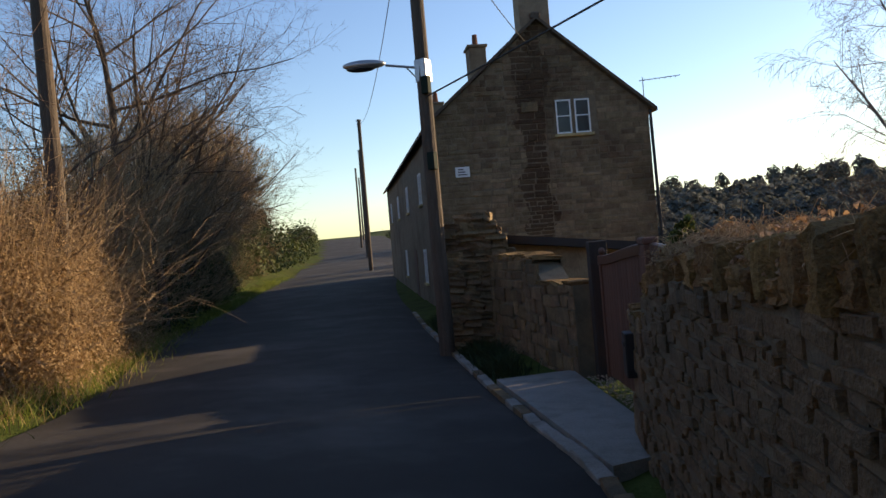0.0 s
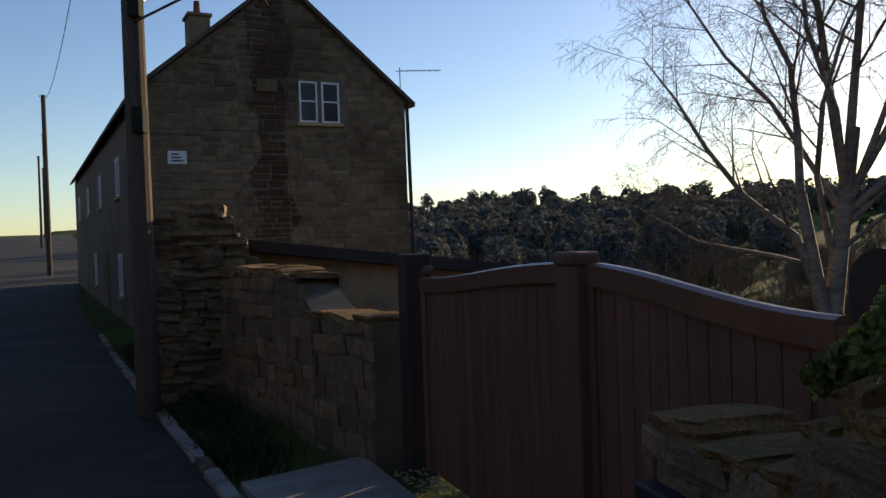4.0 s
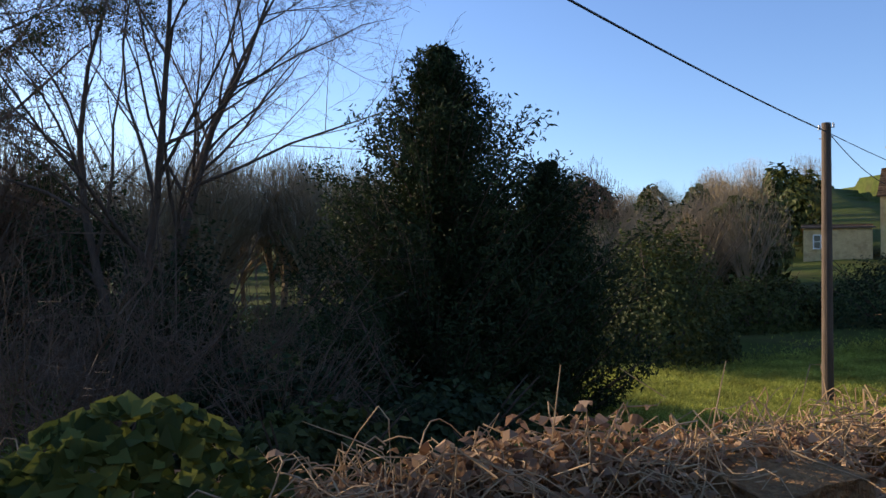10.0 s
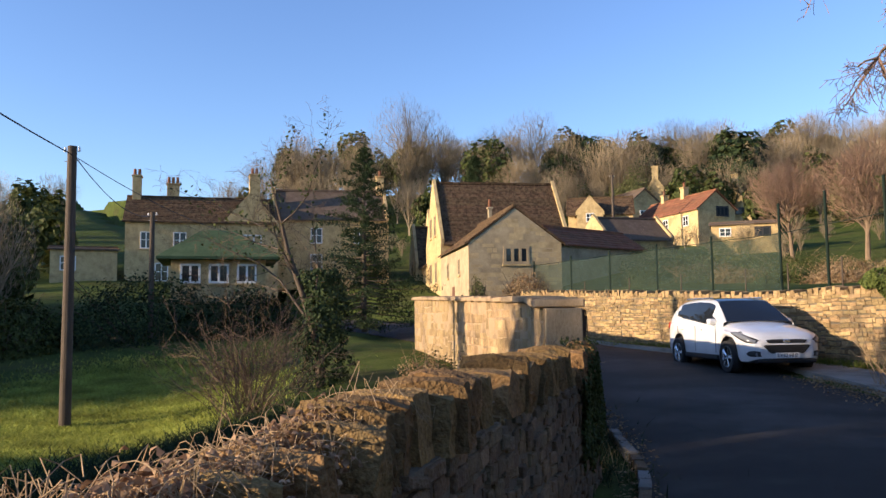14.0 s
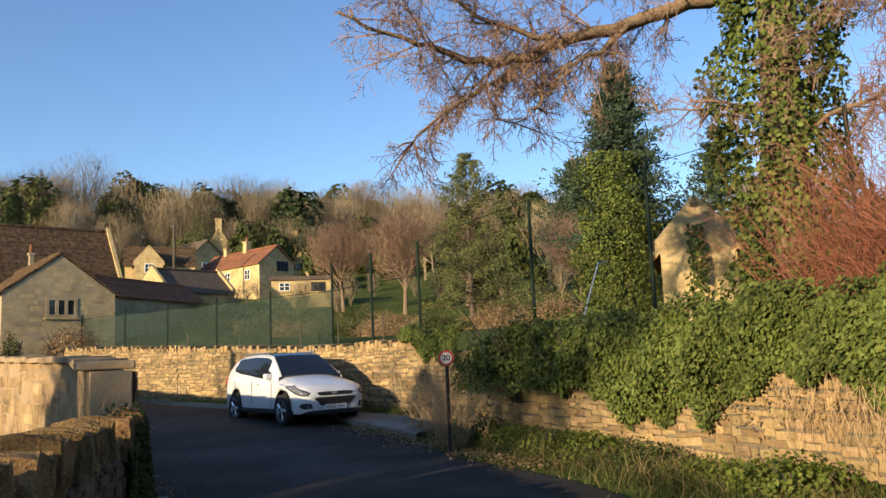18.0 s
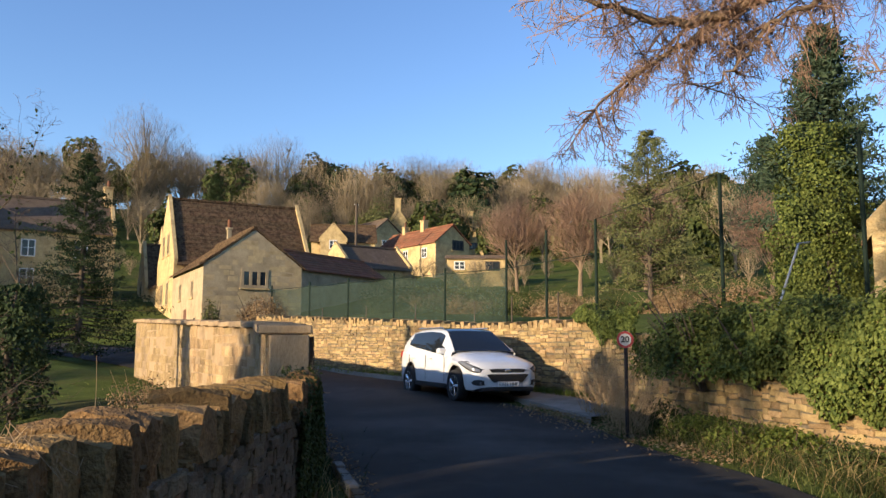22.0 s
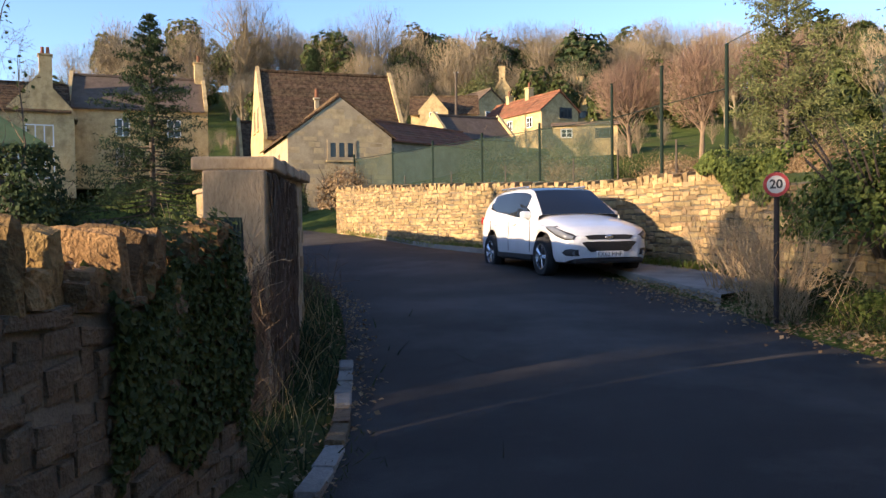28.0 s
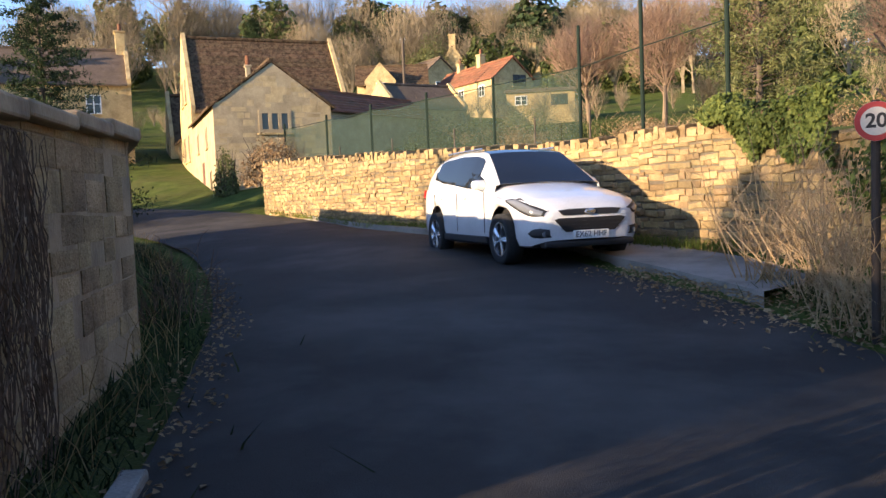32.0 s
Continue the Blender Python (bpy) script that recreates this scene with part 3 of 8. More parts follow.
        return part(name, bmx, mat, holder, label, smooth=True)

    strip("cabin_shell", lambda x, j: True, paint)
    strip("windscreen", lambda x, j: x > 0.36 and j >= 4, glass, 0.006)
    strip("roof_glass", lambda x, j: -1.45 < x < 0.33 and j >= 4, glass, 0.006, label="black glass roof panel")
    strip("rear_window", lambda x, j: x < -1.68 and j >= 4, glass, 0.006)
    for hand in (1, -1):
        strip("front_side_window", lambda x, j: -0.22 < x < 0.66 - 0.22 * (j - 1) and j in (1, 2), glass, 0.006, (hand,))
        strip("rear_side_window", lambda x, j: -1.62 + 0.10 * j < x < -0.3 and j in (1, 2), glass, 0.006, (hand,))

    def plate_on(name, pts, mat, thick=0.012, label="", holder=car):
        """A thin solid on the body between corner points, given in order seen from outside."""
        bmx = bmesh.new()
        p = [Vector(q) for q in pts]
        nor = (p[1] - p[0]).cross(p[2] - p[0]).normalized()
        a = [bmx.verts.new(q) for q in p]
        b = [bmx.verts.new(q - nor * 0.05) for q in p]
        f = [bmx.verts.new(q + nor * thick) for q in p]
        bmx.faces.new(f)
        for i in range(len(p)):
            j = (i + 1) % len(p)
            bmx.faces.new((b[i], b[j], f[j], f[i]))
        for v in a:
            bmx.verts.remove(v)
        bmesh.ops.recalc_face_normals(bmx, faces=bmx.faces)
        return part(name, bmx, mat, holder, label)

    def section(x):
        hw, zb, zs, zd = lerp_tab(x, width), lerp_tab(x, belt), lerp_tab(x, sill), lerp_tab(x, deck)
        low = min(zs, zb - 0.16)
        for wx in WX:
            if abs(x - wx) < 0.43:
                low = min(max(low, R + math.sqrt(0.43**2 - (x - wx) ** 2) * 0.98), zb - 0.16)
        return [(hw - 0.05, low), (hw - 0.005, low + (zb - low) * 0.18), (hw, low + (zb - low) * 0.45), (hw - 0.012, low + (zb - low) * 0.72), (hw - 0.02, zb - 0.05), (hw - 0.055, zb), (hw * 0.72, zd * 0.75 + zb * 0.25 + 0.012), (hw * 0.4, zd + 0.013)]

    def on_body(name, s, lines, mat, label="", lift=0.014, holder=car):
        """A shell that follows the body's skin between a lower and an upper line given as (x, low, high)."""
        bmx = bmesh.new()
        xs2, lo, hi = zip(*lines)
        grid = []
        for x in np.linspace(xs2[0], xs2[-1], 14):
            sec = section(x)
            zz = np.maximum.accumulate([q[1] for q in sec])
            col = []
            for v in np.linspace(0, 1, 7):
                a, b = float(np.interp(x, xs2, lo)), float(np.interp(x, xs2, hi))
                z = a + (b - a) * v
                y = float(np.interp(z, zz, [q[0] for q in sec]))
                rim = 0.0 if v in (0, 1) else 1.0
                col.append(bmx.verts.new((x + lift * 0.7 * rim, s * (y + lift * rim), z + 0.004 * rim)))
            grid.append(col)
        for p, q in zip(grid[:-1], grid[1:]):
            for k in range(6):
                f = (p[k], q[k], q[k + 1], p[k + 1])
                bmx.faces.new(f if s < 0 else f[::-1])
        return part(name, bmx, mat, holder, label, smooth=True)

    for s in (1, -1):
        on_body("headlight", s, ((1.56, 0.86, 0.875), (1.72, 0.79, 0.885), (1.9, 0.72, 0.835), (2.05, 0.67, 0.775), (2.15, 0.655, 0.715)), lens, "clear slanted headlight")
        on_body("headlight_surround", s, ((1.53, 0.85, 0.885), (1.72, 0.77, 0.90), (1.9, 0.70, 0.85), (2.05, 0.65, 0.79), (2.165, 0.64, 0.72)), trim, lift=0.006)
        fog = on_body("fog_light_recess", s, ((2.02, 0.42, 0.44), (2.08, 0.38, 0.49), (2.15, 0.37, 0.50), (2.195, 0.38, 0.48)), trim)
        bm = bmesh.new()
        tube(bm, (2.1, s * 0.66, 0.42), (2.185, s * 0.645, 0.42), 0.04)
        part("fog_light", bm, lens, fog)
        pts = [(-2.16, 0.72, 0.85), (-1.93, 0.87, 0.95), (-1.86, 0.865, 1.08), (-2.12, 0.735, 1.02)]
        plate_on("tail_light", [(x, s * y, z) for x, y, z in (pts[::-1] if s > 0 else pts)], plain("tail_red", (0.3, 0.02, 0.015), 0.2), 0.015)
        bm = bmesh.new()
        box(bm, 0.55, 0.72, 0.90 * s - 0.10, 0.90 * s + 0.10, 1.03, 1.17, bevel=0.045)
        box(bm, 0.58, 0.66, 0.80 * s - 0.06, 0.80 * s + 0.06, 1.02, 1.06)
        part("door_mirror", bm, paint, car)
        for dx in (-1.02, 0.02):
            bm = bmesh.new()
            box(bm, dx - 0.10, dx + 0.10, s * 0.912 - 0.02, s * 0.912 + 0.02, 0.905, 0.935, bevel=0.01)
            part("door_handle", bm, paint, car)
        for dx in (-1.28, -0.26, 0.82):
            bm = bmesh.new()
            box(bm, dx - 0.004, dx + 0.004, s * 0.903, s * 0.913, 0.42, 1.0)
            part("door_gap", bm, trim, car)
        bm = bmesh.new()
        box(bm, -0.87, 0.87, s * 0.885 - 0.03, s * 0.885 + 0.03, 0.27, 0.37, bevel=0.015)
        part("sill_trim", bm, trim, car)
        bm = bmesh.new()
        box(bm, -1.35, 0.1, s * 0.60 - 0.018, s * 0.60 + 0.018, 1.625, 1.665, bevel=0.012)
        part("roof_rail", bm, chrome, car)
    plate_on("upper_grille", [(2.2, -0.40, 0.655), (2.2, 0.40, 0.655), (2.195, 0.46, 0.72), (2.185, 0.30, 0.735), (2.185, -0.30, 0.735), (2.195, -0.46, 0.72)], trim, 0.01)
    gr = plate_on("lower_grille", [(2.2, -0.36, 0.44), (2.2, 0.36, 0.44), (2.2, 0.52, 0.60), (2.2, 0.46, 0.62), (2.2, -0.46, 0.62), (2.2, -0.52, 0.60)], trim, 0.012)
    for z in (0.48, 0.525, 0.57):
        bm = bmesh.new()
        box(bm, 2.2, 2.222, -0.40 - (z - 0.44) * 0.5, 0.40 + (z - 0.44) * 0.5, z - 0.006, z + 0.006)
        part("grille_bar", bm, trim, gr)
    bm = bmesh.new()
    bmesh.ops.create_uvsphere(bm, u_segments=16, v_segments=8, radius=1)
    bmesh.ops.scale(bm, vec=(0.012, 0.085, 0.042), verts=bm.verts)
    bmesh.ops.translate(bm, vec=(2.21, 0, 0.69), verts=bm.verts)
    part("badge", bm, chrome, car, "plain chrome oval badge", smooth=True)
    bm = bmesh.new()
    box(bm, 2.205, 2.226, -0.26, 0.26, 0.345, 0.455, bevel=0.006)
    plate = part("number_plate", bm, M["white_paint"], car, "white number plate with black characters")
    cu = bpy.data.curves.new("plate_text", "FONT")
    cu.body, cu.size, cu.extrude, cu.align_x, cu.align_y = "EX62 HHF", 0.105, 0.0015, "CENTER", "CENTER"
    txt = new("plate_text", cu)
    txt.parent = plate
    txt.matrix_basis = Matrix.Translation((2.2275, 0, 0.4)) @ Matrix.Rotation(radians(90), 4, "Z") @ Matrix.Rotation(radians(90), 4, "X")
    cu.materials.append(M["dark"])
    bm = bmesh.new()
    box(bm, 2.02, 2.2, -0.66, 0.66, 0.24, 0.33, bevel=0.03)
    part("front_skirt", bm, trim, car)
    bm = bmesh.new()
    box(bm, -2.2, -2.0, -0.68, 0.68, 0.28, 0.45, bevel=0.03)
    part("rear_skirt", bm, trim, car)
    for s in (1, -1):
        bm = bmesh.new()
        tube(bm, (0.98, s * 0.1, 1.12), (0.85, s * 0.62, 1.2), 0.008, sides=6)
        part("wiper", bm, trim, car)
    # wheels
    for wx in WX:
        for s in (1, -1):
            bm = bmesh.new()
            prof = [(0.235, -0.10), (0.30, -0.115), (0.345, -0.11), (0.345, 0.11), (0.30, 0.115), (0.235, 0.10)]
            ringv = []
            for a in np.linspace(0, 2 * math.pi, 36, endpoint=False):
                ringv.append([bm.verts.new((r * math.cos(a), w, r * math.sin(a))) for r, w in prof])
            for i in range(36):
                a, b = ringv[i], ringv[(i + 1) % 36]
                for j in range(len(prof) - 1):
                    bm.faces.new((a[j], a[j + 1], b[j + 1], b[j]))
            bmesh.ops.recalc_face_normals(bm, faces=bm.faces)
            wheel = part("wheel", bm, rubber, car, "black tyre on a silver alloy rim", smooth=True)
            wheel.location = (wx, s * 0.80, 0.345)
            bm = bmesh.new()
            tube(bm, (0, s * 0.02, 0), (0, s * 0.03, 0), 0.236, sides=32)
            part("wheel_well", bm, M["dark"], wheel)
            bm = bmesh.new()
            ro = []
            for a in np.linspace(0, 2 * math.pi, 32, endpoint=False):
                ro.append([bm.verts.new((r * math.cos(a), s * w, r * math.sin(a))) for r, w in ((0.238, 0.03), (0.238, 0.105), (0.215, 0.105), (0.205, 0.06))])
            for i in range(32):
                a, b = ro[i], ro[(i + 1) % 32]
                for j in range(3):
                    bm.faces.new((a[j], a[j + 1], b[j + 1], b[j]))
            tube(bm, (0, s * 0.03, 0), (0, s * 0.09, 0), 0.055, 0.045, 16)
            for k in range(5):
                for off in (-0.13, 0.13):
                    a = k * 2 * math.pi / 5 + off
                    tube(bm, (0.04 * math.cos(a), s * 0.085, 0.04 * math.sin(a)), (0.215 * math.cos(a - off * 0.35), s * 0.09, 0.215 * math.sin(a - off * 0.35)), 0.018, 0.022, 6)
            bmesh.ops.recalc_face_normals(bm, faces=bm.faces)
            part("rim", bm, chrome, wheel)
    return car


make_car(frame_m(8.37, -19.26, 0.935, -0.758, 0.652))


# ---- gate, gateposts and the corner by the drive ----
GA, GB = Vector((-0.90, 4.88, 0)), Vector((1.20, 1.48, 0))
G_DIR = (GB - GA).normalized()
G_LEN = (GB - GA).length
G_MID = 0.60
G_M = frame_m(GA.x, GA.y, 0.0, G_DIR.x, G_DIR.y)


def gate_top(s):
    """Height of the gate's curved top along its length: low at the ends, highest in the middle."""
    k = s / G_LEN
    f = 0.5 * k / G_MID if k < G_MID else 0.5 + 0.5 * (k - G_MID) / (1 - G_MID)
    return 1.60 + 0.15 * (0.5 - 0.5 * math.cos(2 * math.pi * f))


def make_gates():
    mid = G_MID * G_LEN
    for a, b, name in ((0.10, mid - 0.06, "gate leaf"), (mid + 0.06, G_LEN - 0.02, "gate leaf")):
        gate = thing("garden_gate", "closed dark brown boarded gate leaf with curved top rail", "gate", G_M, group="garden gates")
        n = max(8, int((b - a) / 0.125))
        w = (b - a) / n
        for i in range(n):
            s0, s1 = a + i * w + 0.003, a + (i + 1) * w - 0.003
            bm = bmesh.new()
            vs = box(bm, s0, s1, -0.012, 0.012, 0.14, 1.0, bevel=0.004)
            for v in bm.verts:
                if v.co.z > 0.6:
                    v.co.z = gate_top(v.co.x) - 0.03 - (1.0 - v.co.z)
            part("board", bm, M["gate_wood"], gate)
        for z in (0.35, 1.05):
            bm = bmesh.new()
            box(bm, a, b, 0.012, 0.05, z - 0.06, z + 0.06, bevel=0.005)
            part("rail", bm, M["gate_wood"], gate)
        bm = bmesh.new()
        ks = np.linspace(a, b, 25)
        rows = [[bm.verts.new((s, y, gate_top(s) + dz)) for y, dz in ((-0.04, -0.10), (0.04, -0.10), (0.04, 0.0), (0.015, 0.012), (-0.015, 0.012), (-0.04, 0.0))] for s in ks]
        for p, q in zip(rows[:-1], rows[1:]):
            for i in range(6):
                bm.faces.new((p[i], q[i], q[(i + 1) % 6], p[(i + 1) % 6]))
        bm.faces.new(rows[0])
        bm.faces.new(rows[-1][::-1])
        bmesh.ops.recalc_face_normals(bm, faces=bm.faces)
        # Same brown as the boards, smoother so the sun glances off it.
        part("top_rail", bm, M["gate_rail"], gate, "curved glossy top rail")
        for s in (a + 0.04, b - 0.04):
            bm = bmesh.new()
            box(bm, s - 0.05, s + 0.05, -0.03, 0.05, 0.12, gate_top(s) - 0.02, bevel=0.006)
            part("stile", bm, M["gate_wood"], gate)
        if a < 1:
            bm = bmesh.new()
            bmesh.ops.create_uvsphere(bm, u_segments=14, v_segments=9, radius=0.045)
            bmesh.ops.translate(bm, vec=(0.2, 0, gate_top(0.2) + 0.06), verts=bm.verts)
            tube(bm, (0.2, 0, gate_top(0.2) - 0.02), (0.2, 0, gate_top(0.2) + 0.03), 0.03, 0.02)
            part("finial", bm, M["gate_wood"], gate, smooth=True)
    bm = bmesh.new()
    box(bm, -0.11, 0.11, -0.11, 0.11, -0.3, 1.79, bevel=0.015)
    post = part("gate_post", bm, M["gate_post"])
    post.matrix_basis = G_M @ Matrix.Translation((-0.11, 0, 0))
    tagged(post, "square near-black timber gate post", "post")
    bm = bmesh.new()
    box(bm, -0.1, 0.1, -0.06, 0.06, 0.1, 1.745, bevel=0.01)
    box(bm, -0.115, 0.115, -0.075, 0.075, 1.745, 1.815, bevel=0.02)
    cl = part("gate_centre_post", bm, M["gate_wood"])
    cl.matrix_basis = G_M @ Matrix.Translation((mid, -0.03, 0))
    tagged(cl, "brown timber meeting post with flat cap between gates", "post")
    # round-topped pillar at the hinge end
    bm = bmesh.new()
    out = [(-0.13, -0.3), (0.13, -0.3)] + [(0.13 * math.cos(a), 1.69 + 0.13 * math.sin(a)) for a in np.linspace(0, math.pi, 15)]
    prism(bm, out, -0.08, 0.12)
    pil = part("round_topped_pillar", bm, M["gate_post"])
    pil.matrix_basis = frame_m(1.42, 1.69, 0, G_DIR.x, G_DIR.y)
    tagged(pil, "dark weathered gate pillar with rounded top", "pillar")


make_gates()


def make_slab():
    bm = bmesh.new()
    pts = [(-2.2, 4.35), (-1.5, 5.2), (0.95, 1.25), (0.62, 0.62)]
    top = [bm.verts.new((x, y, float(road_z(y)) + 0.075)) for x, y in pts]
    bot = [bm.verts.new((x, y, float(road_z(y)) - 0.2)) for x, y in pts]
    bm.faces.new(top[::-1])
    for i in range(4):
        bm.faces.new((top[i], top[(i + 1) % 4], bot[(i + 1) % 4], bot[i]))
    bmesh.ops.recalc_face_normals(bm, faces=bm.faces)
    tagged(part("drive_apron", bm, M["concrete"]), "pale concrete slab in front of the gate", "pavement", kind="structure")
    rng = np.random.default_rng(5)
    k = rng.uniform(0, 1, 1500)
    base = np.array(GA)[None, :2] * (1 - k[:, None]) + np.array(GB)[None, :2] * k[:, None]
    base = base + rng.uniform(-0.28, 0.5, (1500, 1)) * np.array([[-G_DIR.y, G_DIR.x]]) * 1.0
    V, F = [], []
    for i, (x, y) in enumerate(base):
        r = rng.uniform(0.008, 0.022)
        z = ground_at(x, y) + 0.03 if i % 30 == 0 else float(road_z(y)) + 0.06
        o = np.array([[1, 0, 0], [-0.5, 0.8, 0], [-0.5, -0.8, 0], [0, 0, 0.8]]) * r * rng.uniform(0.7, 1.3, 3)
        V.append(o + [x, y, z])
        F += [(4 * i, 4 * i + 1, 4 * i + 3), (4 * i + 1, 4 * i + 2, 4 * i + 3), (4 * i + 2, 4 * i, 4 * i + 3)]
    tagged(new("gravel", mesh_of("gravel", np.concatenate(V), F, M["gravel"])), "pale loose gravel along the gate", "gravel", kind="stuff")


make_slab()


# ---- poles, lamp and wires ----
def pole(x, y, z0, z1, r0=0.12, r1=0.09, lean=(0, 0), label="brown wooden utility pole", arms=True, name="utility_pole"):
    p = thing(name, label, "utility pole", Matrix.Translation((x, y, 0)), group="utility poles")
    bm = bmesh.new()
    tube(bm, (0, 0, z0), (lean[0], lean[1], z1), r0, r1, 14)
    part("shaft", bm, M["pole_wood"], p)
    if arms:
        for k in (0.12, 0.35):
            bm = bmesh.new()
            tube(bm, (lean[0] - 0.16, lean[1] - 0.1, z1 - k), (lean[0] + 0.16, lean[1] + 0.1, z1 - k), 0.012, sides=6)
            part("bracket", bm, M["steel"], p)
        for s in (-1, 1):
            bm = bmesh.new()
            tube(bm, (lean[0] + 0.15 * s, lean[1] + 0.1 * s, z1 - 0.13), (lean[0] + 0.15 * s, lean[1] + 0.1 * s, z1 - 0.02), 0.035, 0.025, 8)
            part("insulator", bm, M["white_paint"], p)
    return p


def wire(a, b, sag, r=0.012, name="overhead_cable", label="black overhead cable sagging between poles"):
    a, b = np.array(a, float), np.array(b, float)
    k = np.linspace(0, 1, 24)[:, None]
    pts = a * (1 - k) + b * k
    pts[:, 2] -= (4 * sag * k * (1 - k))[:, 0]
    V, F = tubes_np([(pts, np.full(24, r))], 5)
    return tagged(new(name, mesh_of(name, V, F, M["dark"])), label, "cable", group="overhead cables")


lamp_pole = pole(-4.55, 7.1, -0.6, 8.6, 0.14, 0.11, (-0.1, 0.1), "dark wooden pole carrying a street lamp", arms=False, name="street_lamp")
bm = bmesh.new()
tube(bm, (-0.08, 0.05, 4.98), (-0.62, -0.25, 5.08), 0.022, sides=8)
tube(bm, (-0.08, 0.05, 4.7), (-0.3, -0.07, 5.0), 0.014, sides=6)
box(bm, -0.16, 0.06, -0.06, 0.16, 4.72, 5.12, bevel=0.02)
part("arm", bm, M["steel"], lamp_pole)
bm = bmesh.new()
bmesh.ops.create_uvsphere(bm, u_segments=18, v_segments=10, radius=1)
bmesh.ops.scale(bm, vec=(0.38, 0.13, 0.085), verts=bm.verts)
bmesh.ops.transform(bm, matrix=frame_m(-0.95, -0.42, 5.12, -0.87, -0.49), verts=bm.verts)
part("lamp_head", bm, M["steel"], lamp_pole, "grey oval lamp head", smooth=True)
bm = bmesh.new()
bmesh.ops.create_uvsphere(bm, u_segments=14, v_segments=8, radius=1)
bmesh.ops.scale(bm, vec=(0.26, 0.10, 0.06), verts=bm.verts)
bmesh.ops.transform(bm, matrix=frame_m(-1.0, -0.45, 5.06, -0.87, -0.49), verts=bm.verts)
part("lamp_bowl", bm, M["pane"], lamp_pole, smooth=True)
for k in range(2):
    bm = bmesh.new()
    box(bm, -0.02, 0.12, -0.12, 0.0, 3.2 + 1.3 * k, 3.5 + 1.3 * k, bevel=0.01)
    part("fuse_box", bm, M["green_metal"], lamp_pole)
pole(-32.6, 43.6, -0.5, 11.7, 0.17, 0.13)
pole(-47, 63, 0, 12.5, 0.17, 0.12)
pole(-64, 85, 1, 13.5, 0.17, 0.12)
pole(-82, 110, 3, 15.0, 0.17, 0.12)
pole(-10.72, 4.23, 0.4, 9.5, 0.16, 0.13, (0.0, -0.1))
pole(19.6, -8.36, -0.3, 6.35, 0.135, 0.105)
pole(32, -16.74, 1.5, 6.75, 0.12, 0.1)
wire((-4.6, 7.2, 8.4), (-32.6, 43.6, 11.4), 1.2)
wire((-4.6, 7.2, 8.4), (-6.8, 17.0, 7.4), 0.25)
wire((-32.6, 43.6, 11.4), (-47, 63, 12.3), 0.6)
wire((19.6, -8.36, 6.15), (-4.6, 7.1, 4.45), 0.25, 0.015)
wire((19.6, -8.36, 6.2), (32, -16.74, 6.6), 0.5, 0.012)
wire((19.6, -8.36, 6.15), (28.5, -19.0, 5.6), 0.3, 0.01)


# ---- road sign ----
def make_sign(x, y, z0, z1, towards):
    d = Vector(towards).normalized()
    m = frame_m(x, y, 0, -d.y, d.x)
    s = thing("road_sign", "round white 20 speed limit sign with red ring on a post", "road sign", m)
    bm = bmesh.new()
    tube(bm, (0, 0, z0), (0, 0, z1 + 0.15), 0.03, sides=12)
    part("post", bm, M["gate_post"], s)
    def disc(r, y0, y1):
        b = bmesh.new()
        a = [(r * math.cos(t), z1 + r * math.sin(t)) for t in np.linspace(0, 2 * math.pi, 40, endpoint=False)]
        prism(b, a, y0, y1)
        return b
    part("back_plate", disc(0.137, -0.055, -0.045), M["steel"], s)
    part("red_ring", disc(0.136, -0.060, -0.0555), plain("sign_red", (0.36, 0.03, 0.025), 0.6), s)
    face = part("white_face", disc(0.098, -0.065, -0.0605), plain("sign_white", (0.5, 0.47, 0.42), 0.6), s)
    cu = bpy.data.curves.new("number_text", "FONT")
    cu.body, cu.size, cu.extrude, cu.offset, cu.align_x, cu.align_y = "20", 0.137, 0.001, 0.004, "CENTER", "CENTER"
    cu.materials.append(M["dark"])
    t = new("number_text", cu)
    t.parent = face
    t.matrix_basis = Matrix.Translation((0, -0.067, z1)) @ Matrix.Rotation(radians(90), 4, "X")


make_sign(3.37, -14.25, 0.7, 2.29, (-0.1, 1.0, 0))


